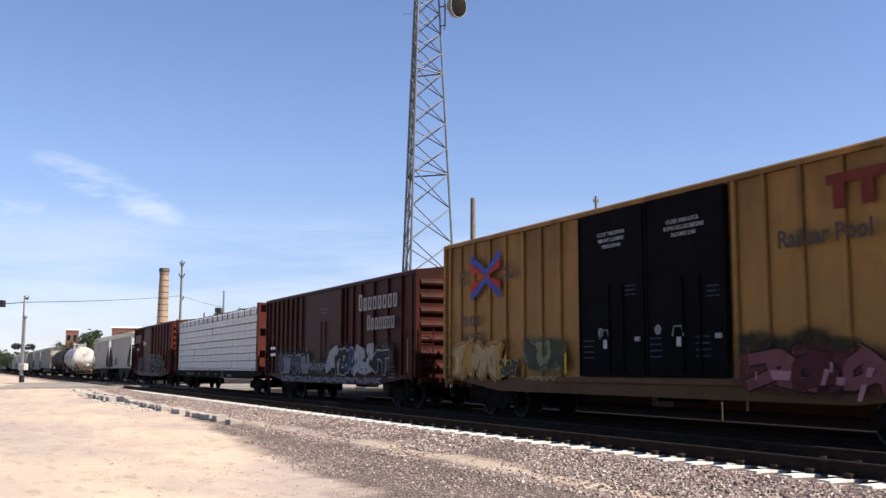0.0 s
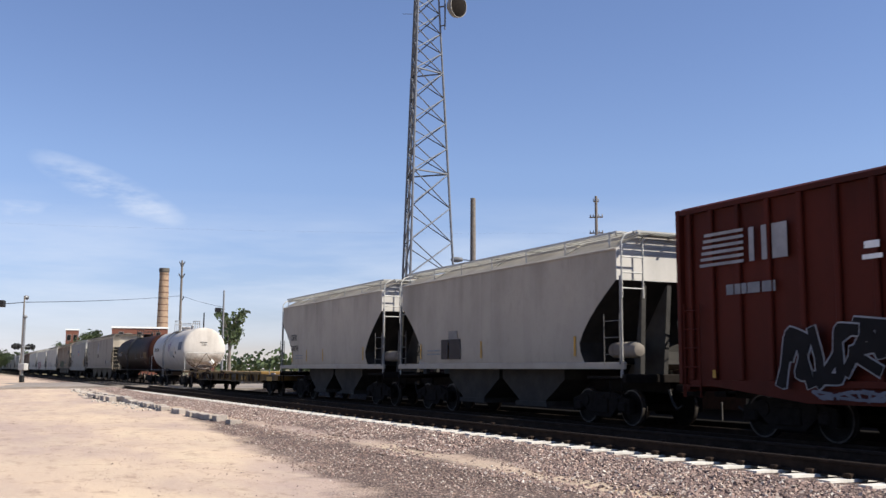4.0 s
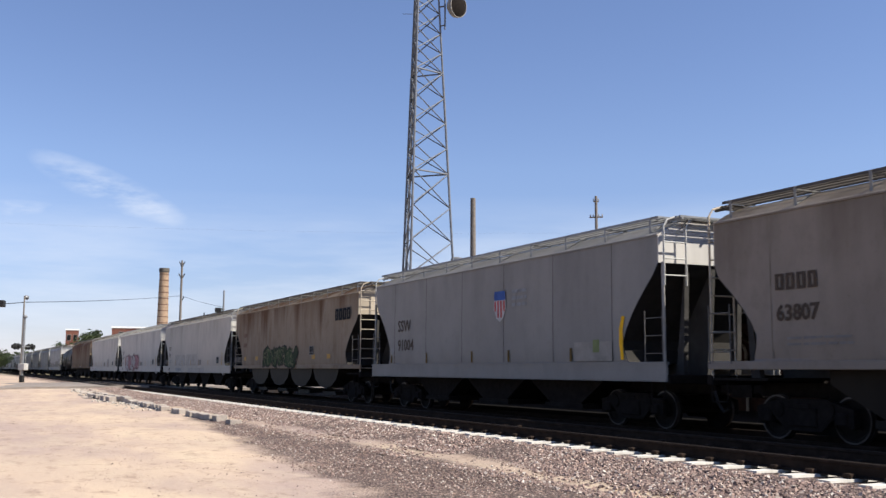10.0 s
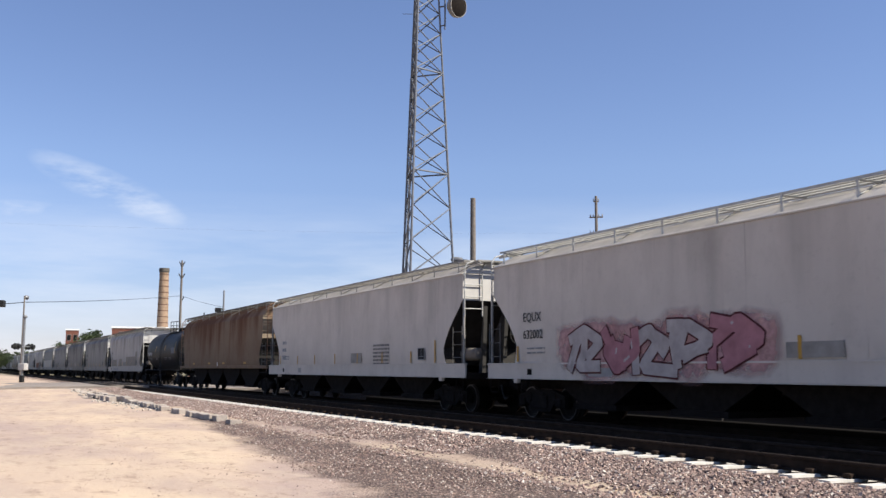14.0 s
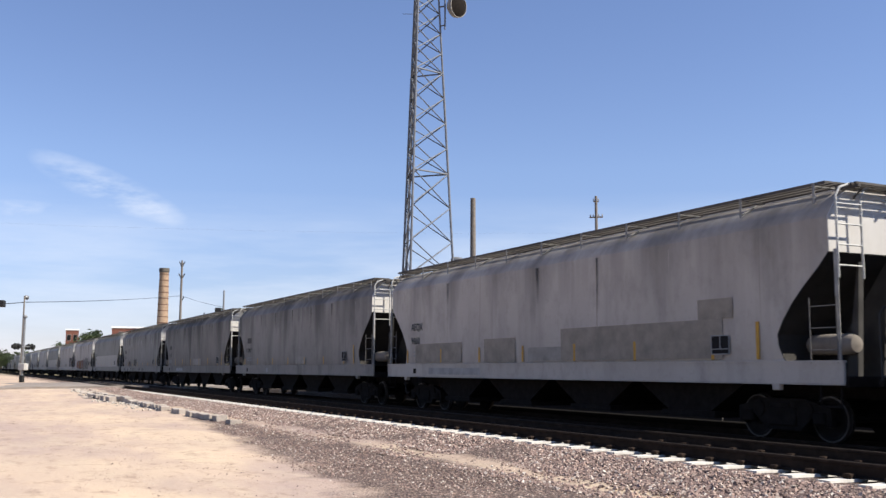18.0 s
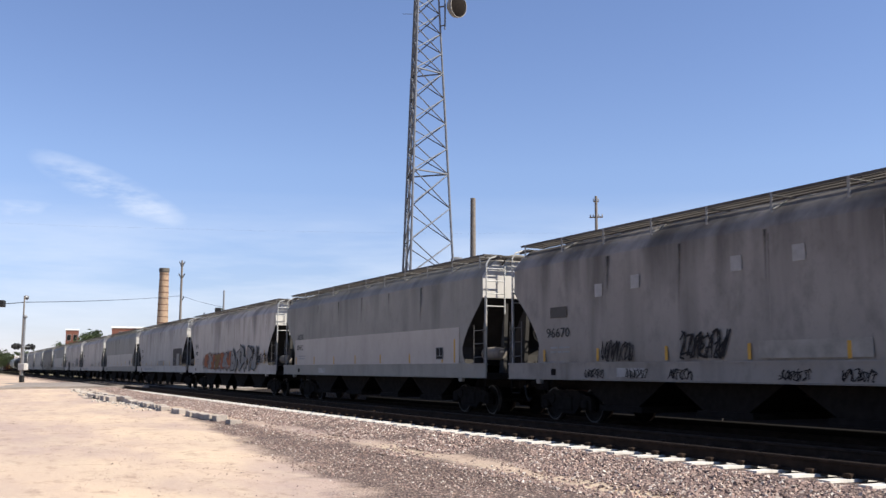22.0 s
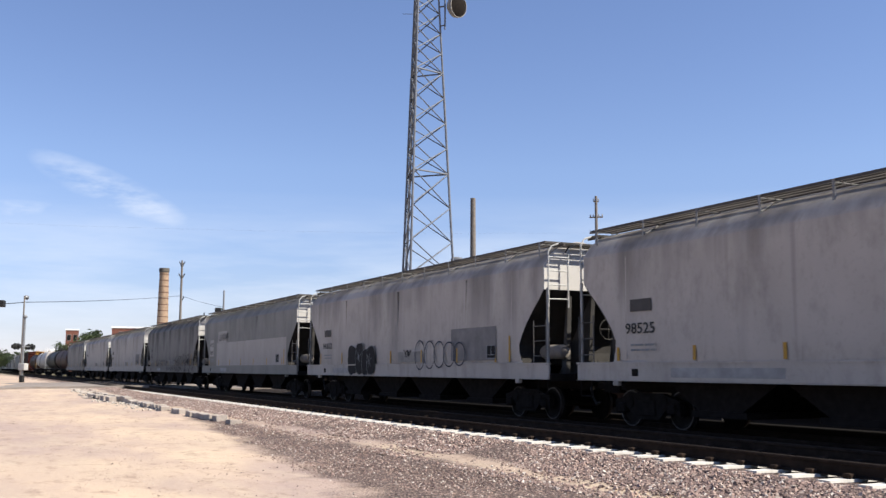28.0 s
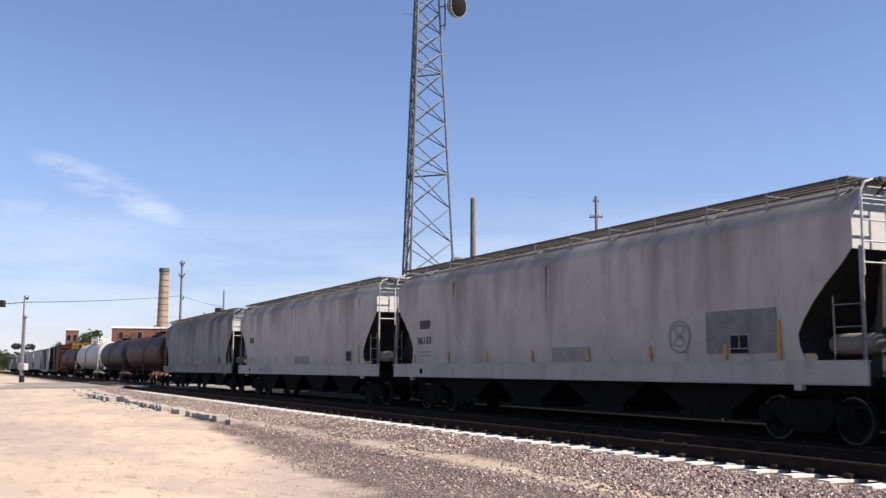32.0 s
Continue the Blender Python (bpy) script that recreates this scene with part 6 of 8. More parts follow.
def build_yellow_boxcar():
    ribs = [-9.1, -8.4, -7.55, -6.6, -5.7, -4.75, -3.85, -2.95, 3.3, 4.1, 5.0, 5.95, 6.9, 7.8, 8.6, 9.2]
    car, h = boxcar("boxcar", "yellow high-cube boxcar with black double doors and graffiti", -27.4, -8.5, 5.14, YELLOW_CAR, YELLOW_CAR, ribs, (-2.0, 3.15, 2, BLACK_DOOR, "flush"), sill_m=YELLOW_GRIME)
    y = -1.60
    # crossed red and blue arrows emblem on a pale field
    blue, red, maroon = spray("emblem_blue", (0.05, 0.075, 0.29)), spray("emblem_red", (0.34, 0.032, 0.025)), spray("emblem_maroon", (0.13, 0.028, 0.02))
    cx, cz = -6.62, 3.92
    for sx in (-1, 1):
        for sz in (-1, 1):
            def arm(m, lo, hi, tip, tlo, thi, depth):
                bm = B()
                flat_poly(bm, [(cx + sx * 0.86, cz + sz * lo), (cx + sx * 0.86, cz + sz * hi), (cx + sx * tip, cz + sz * thi), (cx + sx * tip, cz + sz * tlo)], y - depth)
                part("emblem_arm", bm, m, car, "red and blue crossed emblem arm")
            arm(blue, 0.45, 0.70, -0.12 if sx < 0 else 0.05, 0.0, 0.16, 0.096)
            arm(red, 0.19, 0.44, 0.12, 0.0, 0.06, 0.092)
    for dx, words in ((-1.62, ("next", "load")), (1.05, ("any", "road"))):
        for i, t in enumerate(words):
            letters("slogan", t, 0.29, INK_DARK, car, cx + dx, y - 0.09, cz + 0.08 - 0.24 * i, 1.0, "dark painted words")
    letters("reporting_mark", "TB OX", 0.40, INK_DARK, car, -8.1, y - 0.09, 2.55, 0.95)
    letters("reporting_mark", "66 2371", 0.34, INK_DARK, car, -8.0, y - 0.09, 2.10, 1.1)
    for xx in (-8.3, -5.45, -2.5):
        plate("reflector", YELLOW_BRIGHT, car, xx - 0.035, xx + 0.035, 1.2, 1.7, y - 0.1, label="bright yellow reflective strip")
    yd = -1.634
    for i, t in enumerate(("CLOSE THIS DOOR", "BEFORE CLOSING", "MAIN DOOR")):
        letters("door_notice", t, 0.125, S_WHITE, car, -1.2 + (0.0, 0.05, 0.2)[i], yd, 4.38 - 0.145 * i, bold=0.0)
    for i, t in enumerate(("CLOSE AND LOCK", "BOTH DOORS BEFORE", "MOVING CAR")):
        letters("door_notice", t, 0.125, S_WHITE, car, 1.25 + (0.08, 0.0, 0.25)[i], yd, 4.36 - 0.145 * i, bold=0.0)
    for xx, s in ((-1.8, 7), (0.7, 8), (2.2, 9)):
        stencil_lines(car, xx, yd, 1.95, 4, 0.45, S_SLATE, s, 0.13, 0.035)
    for xx in (-1.0, 1.6):
        plate("placard", S_WHITE, car, xx, xx + 0.14, 1.78, 1.98, yd)
        bm = B()
        pipe(bm, [(xx - 0.1, -1.66, 2.0), (xx - 0.05, -1.66, 2.2), (xx + 0.2, -1.66, 2.2), (xx + 0.25, -1.66, 2.0)], 0.02, 5)
        part("door_lock", bm, LADDER_MID, car)
    for xx, zz in ((-0.15, 3.15), (2.55, 2.95)):
        stencil_lines(car, xx, yd, zz, 3, 0.4, S_SLATE, 11, 0.1, 0.03)
    for xx in (-0.75, 1.35):
        bm = B()
        lathe(bm, [(0.075, -0.003), (0.11, -0.003), (0.11, 0.003), (0.075, 0.003), (0.075, -0.003)], 16, (0, 0, 0), "y")
        part("ring_mark", bm, S_SILVER, car, "small pale ring on the door", at=pose(xx - 0.35, yd - 0.004, 2.15))
    letters("slogan", "Railcar Pool", 0.44, INK_DARK, car, 4.55, y - 0.088, 3.5, 1.0, "dark painted words")
    bm = B()
    for a, b, c, d in ((5.65, 8.0, 4.48, 4.66), (5.8, 6.05, 4.05, 4.48), (6.4, 6.65, 4.05, 4.48), (7.2, 7.45, 4.05, 4.48)):
        box(bm, a, b, y - 0.012, y - 0.006, c, d)
    part("emblem_block", bm, maroon, car, "dark red block emblem")
    graffiti(car, -8.6, -5.7, 0.98, 2.1, y - 0.09, [S_CREAM, S_OCHRE, S_CREAM], S_MAROON, 21, 5, None, 0.12, 0.03, halo=S_OCHRE, fatk=0.36)
    graffiti(car, -5.9, -4.9, 1.1, 1.6, y - 0.088, [S_OLIVE], S_CREAM, 25, 3, None, 0.12, 0.025)
    spray_cloud(car, -4.5, -2.7, 1.2, 2.2, y - 0.088, (0.15, 0.145, 0.08), 22)
    graffiti(car, -4.4, -2.8, 1.3, 2.1, y - 0.095, [S_OLIVE, S_SAGE], S_OLIVE, 22, 3, None, 0.05, 0.04)
    graffiti(car, -4.4, -3.0, 1.02, 1.14, y - 0.09, [S_CREAM], S_CREAM, 26, 6, None, 0.2, 0.018, solid=False)
    spray_cloud(car, 3.6, 6.2, 1.45, 2.0, y - 0.085, (0.028, 0.026, 0.016), 27, 4)
    spray_cloud(car, 3.7, 9.1, 0.78, 1.7, y - 0.0885, (0.10, 0.036, 0.032), 24)
    graffiti(car, 3.9, 8.9, 0.85, 1.75, y - 0.092, [S_ROSE, S_MAROON_D, S_ROSE, S_MAROON], S_BLACK, 23, 5, None, 0.2, 0.03, fatk=0.30)
    # pale open shapes between the strokes
    for x, z, w, hh, lean in ((4.35, 1.13, 0.52, 0.17, -0.06), (5.46, 1.05, 0.12, 0.28, 0.10), (5.68, 1.27, 0.07, 0.17, 0.0), (5.79, 1.06, 0.2, 0.13, 0.03), (6.41, 1.2, 0.14, 0.15, 0.05), (6.22, 0.8, 0.11, 0.28, 0.10), (3.92, 1.12, 0.05, 0.16, 0.0), (7.3, 1.1, 0.16, 0.24, 0.08), (8.1, 1.15, 0.3, 0.14, -0.04)):
        bm = B()
        flat_poly(bm, [(x, z), (x + w * 0.8, z - 0.01), (x + w + lean, z + hh * 0.92), (x + lean, z + hh)], y - 0.125)
        part("graffiti_highlight", bm, S_ROSEPALE, car)


INK_DARK = plain("dark_lettering", (0.05, 0.032, 0.02), 0.6)


def block_letters(car, x, z, n, w, hh, gap, y, material, seed, tall_first=1.25):
    """Big painted letters stood in for by plain hollow bars."""
    for i in range(n):
        k = tall_first if i == 0 else 1.0
        a = x + i * (w + gap)
        t, top = w * 0.33, z + hh * k
        bm = B()
        for x_a, x_b, z_a, z_b in ((a, a + t, z, top), (a + w - t, a + w, z, top), (a + t, a + w - t, top - t * 0.8, top), (a + t, a + w - t, z, z + t * 0.8)):
            box(bm, x_a, x_b, y - 0.004, y, z_a, z_b)
        part("lettering_mark", bm, material, car)


def build_red_boxcars():
    ribs = [-8.3, -7.6, -6.9, -6.2, -5.5, -4.8, -4.1, -3.3, 2.15, 2.9, 3.75, 5.0, 6.3, 7.5, 8.4]
    car, h = boxcar("boxcar", "oxide brown boxcar with a corrugated end and heavy graffiti", -47.05, -29.5, 4.62, BROWN_CAR, BROWN_CAR, ribs, (-2.75, 1.9, 1, BROWN_CAR, "flush"), 7)
    y = -1.592
    pale = spray("aged_white", (0.27, 0.25, 0.24))
    block_letters(car, 3.86, 3.42, 8, 0.33, 0.47, 0.13, y - 0.09, pale, 1, 1.3)
    block_letters(car, 4.70, 2.70, 7, 0.28, 0.42, 0.09, y - 0.09, pale, 2, 1.25)
    stencil_lines(car, -7.9, y, 2.2, 2, 0.8, WHITE_PAINT, 31, 0.3, 0.12)
    stencil_lines(car, -0.6, -1.634, 3.7, 2, 0.8, S_STEEL, 32, 0.15, 0.03)
    stencil_lines(car, 6.5, y - 0.01, 1.35, 4, 0.6, S_STEEL, 33, 0.12, 0.05)
    reflectors(car, [8.15], 1.2, 2.3, y - 0.02)
    spray_cloud(car, -6.5, -1.6, 0.98, 2.15, y - 0.09, (0.060, 0.056, 0.044), 34)
    spray_cloud(car, -1.8, 0.6, 0.98, 1.75, y - 0.09, (0.060, 0.056, 0.044), 37)
    spray_cloud(car, 0.3, 6.9, 0.98, 2.3, y - 0.09, (0.060, 0.056, 0.044), 38)
    graffiti(car, -6.1, -2.2, 1.05, 2.0, y - 0.1, [S_SLATE, S_STEEL, S_BLACK], S_CHALK, 34, 5, None, 0.12, 0.04, fatk=0.26)
    graffiti(car, 0.6, 6.2, 1.0, 2.2, y - 0.1, [S_CHALK, S_BLACK, S_DEEPBLUE, S_CHALK], S_CHALK, 35, 6, S_NAVY, 0.15, 0.045, fatk=0.26)
    graffiti(car, -1.9, 0.3, 1.25, 1.55, y - 0.1, [S_STEEL], S_STEEL, 36, 7, None, 0.1, 0.06, solid=False)
    graffiti(car, -5.8, 6.0, 0.78, 1.0, y - 0.1, [S_STEEL], S_STEEL, 39, 22, None, 0.3, 0.06, solid=False)

    ribs = [-7.7, -7.05, -6.3, -5.5, -4.7, -3.9, -3.1, 0.45, 1.6, 2.75, 3.9, 5.1, 6.3, 7.5]
    car, h = boxcar("boxcar", "oxide red boxcar with a ribbed sliding door and graffiti", -87.0, -70.9, 4.66, RED_CAR, RED_CAR, ribs, (-2.85, 0.25, 1, RED_CAR, "ribbed"), 8)
    # swept bars beside two letter blocks, as the emblem stands
    bm = B()
    for i in range(6):
        box(bm, -7.2 - 0.03 * i, -6.1, y - 0.004, y, 3.95 - 0.12 * i, 4.01 - 0.12 * i)
    for a, b in ((-5.95, -5.82), (-5.62, -5.49), (-5.35, -4.98)):
        box(bm, a, b, y - 0.004, y, 3.35, 4.0)
    part("emblem", bm, S_CHALK, car, "white barred emblem")
    stencil_lines(car, -6.6, y, 2.75, 1, 1.3, S_SILVER, 41, 0.5, 0.2)
    bm = B()
    for q in ((-3.25, -2.95, 3.3, 3.42), (-3.3, -2.9, 3.12, 3.2), (-2.65, -2.2, 3.2, 3.3), (-2.65, -2.5, 3.05, 3.45)):
        box(bm, q[0], q[1], -1.64, -1.63, q[2], q[3])
    part("stencil", bm, WHITE_PAINT, car)
    graffiti(car, -5.2, -2.9, 0.95, 2.3, y - 0.1, [S_BLACK], S_CHALK, 42, 3, None, 0.1, 0.03, fatk=0.24)
    graffiti(car, 0.4, 6.0, 0.95, 2.45, y - 0.1, [S_BLACK], S_CHALK, 43, 5, S_CHALK, 0.1, 0.035, fatk=0.23)
    graffiti(car, -4.4, 4.5, 0.78, 0.98, y - 0.1, [S_STEEL], S_STEEL, 44, 16, None, 0.3, 0.05, solid=False)
    plate("placard", S_PALEGREEN, car, 6.0, 6.35, 1.5, 1.85, y - 0.115, label="pale green paper placard")
    reflectors(car, [-6.9, -4.4], 1.15, 1.3, y - 0.1)
    for x in (1.2, 3.1, 6.3):
        plate("reflector", YELLOW_PAINT, car, x, x + 0.6, 1.15, 1.28, y - 0.1)


def build_centerbeam():
    car, h = new_car("centerbeam_flatcar", "oxide red centerbeam flatcar loaded with white-wrapped lumber", "flatcar", -69.85, -47.95, 2.5)
    bm = B()
    prism(bm, [(-h, 1.18), (-h, 1.0), (-h + 2.8, 0.78), (h - 2.8, 0.78), (h, 1.0), (h, 1.18)], "y", -1.5, 1.5)
    part("deck", bm, STEEL_DARK, car, "dark steel deck and side sills")
    for s in (-1, 1):
        bm = B()
        x = 9.85 if s > 0 else -10.62
        box(bm, x - 0.1, x - 0.04, -1.5, 1.5, 1.1, 4.62)
        bh = part("bulkhead", bm, RED_BEAM, car, "tall red steel bulkhead")
        for y in (-1.5, -0.5, 0.5, 1.4):
            bm = B()
            box(bm, x - 0.04, x + 0.26, y, y + 0.1, 1.1, 4.62, 0.01)
            part("stiffener", bm, RED_BEAM, bh)
        for z in (1.1, 2.2, 3.3, 4.5):
            bm = B()
            box(bm, x - 0.039, x + 0.2, -1.5, 1.5, z, z + 0.12, 0.01)
            part("cross_rib", bm, RED_BEAM, bh)
        if s < 0:
            bm = B()
            box(bm, x - 0.04, x + 0.16, -1.56, -1.44, 1.1, 4.66, 0.01)
            part("edge_post", bm, RED_BEAM, bh)
    bm = B()
    box(bm, -h + 0.9, h - 1.0, -0.12, 0.12, 4.60, 4.735)
    for i in range(11):
        x = -h + 1.2 + i * (2 * h - 2.4) / 10
        box(bm, x - 0.08, x + 0.08, -0.1, 0.1, 1.1, 4.60)
    part("centre_beam", bm, STRAP, car, "dark centre beam with posts")
    # lumber packs: courses of wrapped bundles on both sides
    x0, x1 = -9.95, 9.62
    rng = random.Random(6)
    z = 1.185
    hs = [0.145] + [0.391] * 8
    ncol = 16
    cw = (x1 - x0) / ncol
    for r, hh in enumerate(hs):
        for side in (-1, 1):
            for c in range(0, ncol, 4):
                bm = B()
                a, b = x0 + c * cw, x0 + (c + 4) * cw
                if r >= 7 and c == 12:
                    b -= 0.05
                ya, yb = (-1.44, -0.14) if side < 0 else (0.14, 1.44)
                j = rng.uniform(-0.012, 0.012)
                if r == len(hs) - 1:
                    cap = [(-0.30, -0.12), (-0.28, -0.09), (-0.06, 0.0), (0.0, 0.0)]
                    edge = [(-1.14 + j + p, z + hh - 0.006 + q) for p, q in cap] if side < 0 else [(0.14 + j, z + hh - 0.006)]
                    back = [(-0.14 + j, z + hh - 0.006), (-0.14 + j, z + 0.018), (-1.44 + j, z + 0.018)] if side < 0 else [(1.44 + j, z + hh - 0.006), (1.44 + j, z + 0.018), (0.14 + j, z + 0.018)]
                    prism(bm, edge + back, "x", a + 0.012, b - 0.012)
                else:
                    g = 0.03 if r in (4, 6) else 0.012
                    box(bm, a + 0.012, b - 0.012, ya + j, yb + j, z + 0.012, z + hh - g, 0.01)
                pk = part("lumber_pack", bm, WRAP, car, "white plastic-wrapped bundle of lumber")
                if side < 0:
                    for k in range(1, 5):
                        xx = a + k * cw - 0.02
                        bm = B()
                        box(bm, xx - 0.010, xx + 0.010, ya + j - 0.006, ya + j - 0.001, z + 0.02, z + hh - 0.008)
                        part("strap", bm, STRAP, pk)
                    bm = B()
                    for k in range(4):
                        xx = a + (k + 0.25) * cw
                        if r == 0:
                            box(bm, xx, xx + cw * 0.5, ya + j - 0.005, ya + j - 0.001, z + 0.05, z + 0.10)
                        else:
                            box(bm, xx, xx + cw * 0.08, ya + j - 0.005, ya + j - 0.001, z + 0.17, z + 0.215)
                            box(bm, xx + cw * 0.10, xx + cw * 0.2, ya + j - 0.005, ya + j - 0.001, z + 0.17, z + 0.205)
                            box(bm, xx + cw * 0.33, xx + cw * 0.37, ya + j - 0.005, ya + j - 0.001, z + 0.12, z + 0.24)
                            box(bm, xx - cw * 0.22, xx + cw * 0.66, ya + j - 0.005, ya + j - 0.001, z + 0.325, z + 0.335)
                    part("print", bm, PRINT, pk)
        z += hh
    cable = None
    for k in range(ncol + 1):
        xx = x0 + k * cw - 0.02
        if cable is None:
            bm = B()
            pipe(bm, [(0, -0.2, 4.5), (0, -1.30, z + 0.015), (0, -1.46, z - 0.03), (0, -1.465, z - 0.4)], 0.02, 4)
            cable = part("tie_down_cable", bm, STRAP, car, "dark tie-down cable over the load", at=pose(xx, 0, 0))
        else:
            again(cable, car, pose(xx, 0, 0))
    y = -1.505
    letters("reporting_mark", "UP 26   0149", 0.27, S_STEEL, car, -h + 4.1, y, 0.88)
    for x in (-5.2, -3.4, -1.0, 1.0):
        plate("reflector", YELLOW_DULL, car, x, x + 0.5, 0.92, 1.05, y, label="grimy yellow reflective strip")
    acid_panel(car, 2.6, 0.80, y, BLACK_PAINT)
    graffiti(car, 3.9, 4.9, 0.86, 1.03, y, [S_SILVER], S_SILVER, 45, 6, None, 0.1, 0.022, solid=False)


def build_flatcar():
    car, h = new_car("flatcar", "empty yellow flatcar with a low ribbed side sill", "flatcar", -136.3, -116.4, 2.3)
    bm = B()
    box(bm, -h, h - 2.7, -1.42, 1.42, 1.03, 1.16, 0.02)
    part("deck", bm, FLAT_TAN, car, "tan weathered deck edge")
    bm = B()
    prism(bm, [(-h, 1.03), (-h, 0.80), (-h + 3.0, 0.62), (h - 3.2, 0.62), (h - 2.4, 0.74), (h, 0.74), (h, 0.98), (h - 2.7, 1.03)], "y", -1.34, 1.34)
    part("side_sill", bm, FLAT_YELLOW, car, "faded yellow side sill")
    rib = None
    for i in range(12):
        x = -h + 1.0 + i * 1.42
        if rib is None:
            bm = B()
            box(bm, -0.05, 0.05, -1.42, -1.345, 0.70, 1.03, 0.01)
            rib = part("stake_pocket", bm, FLAT_YELLOW, car, at=pose(x, 0, 0))
        else:
            again(rib, car, pose(x, 0, 0))
        again(rib, car, pose(x, 0, 0, 0, 0, 180))
    for a, b in ((-h + 2.1, -h + 2.7), (-1.2, -0.2), (3.2, 4.1), (h - 1.9, h - 1.0)):
        plate("reflector", YELLOW_PAINT, car, a, b, 0.72, 0.92, -1.346)
    for a in (-h + 0.7, -h + 5.2):
        bm = B()
        box(bm, a, a + 0.05, -1.352, -1.345, 0.76, 0.98)
        box(bm, a + 0.2, a + 0.25, -1.352, -1.345, 0.76, 0.98)
        box(bm, a + 0.05, a + 0.2, -1.352, -1.345, 0.85, 0.89)
        part("stencil", bm, WHITE_PAINT, car)
    for k, (a, b) in enumerate(((-h + 0.2, -h + 3.4), (-h + 3.6, -h + 6.8), (-1.6, 0.4), (4.6, 5.8))):
        spray_cloud(car, a, b, 0.66, 1.0, -1.349 - 0.003 * k, (0.030, 0.014, 0.009), 60 + k, 3)
        spray_cloud(car, a + 0.5, b - 0.6, 1.02, 1.17, -1.424, (0.045, 0.020, 0.013), 66 + k, 2)
    acid_panel(car, 3.4, 0.66, -1.346, BLACK_PAINT)
    stencil_lines(car, 1.1, -1.346, 0.85, 1, 0.9, INK_DARK, 4, 0.1, 0.18)
    bm = B()
    tube(bm, (h - 1.6, -1.30, 1.02), (h - 1.6, -1.30, 1.3), 0.03, 6)
    lathe(bm, [(0.1, 0), (0.12, 0.05), (0.1, 0.1)], 10, (h - 1.25, -1.2, 1.0))
    part("hand_brake", bm, STEEL_GREY, car, "small hand brake fittings")
    bm = B()
    box(bm, -h + 0.2, h - 0.2, -0.4, 0.4, 0.6, 0.8)
    part("centre_sill", bm, STEEL_DARK, car)


FLAT_TAN = paint("flatcar_tan", (0.21, 0.135, 0.05), (0.08, 0.05, 0.025), 0.6, 0.5)
FLAT_YELLOW = paint("flatcar_yellow", (0.17, 0.092, 0.02), (0.02, 0.012, 0.008), 0.97, 0.9, drip=4.3)


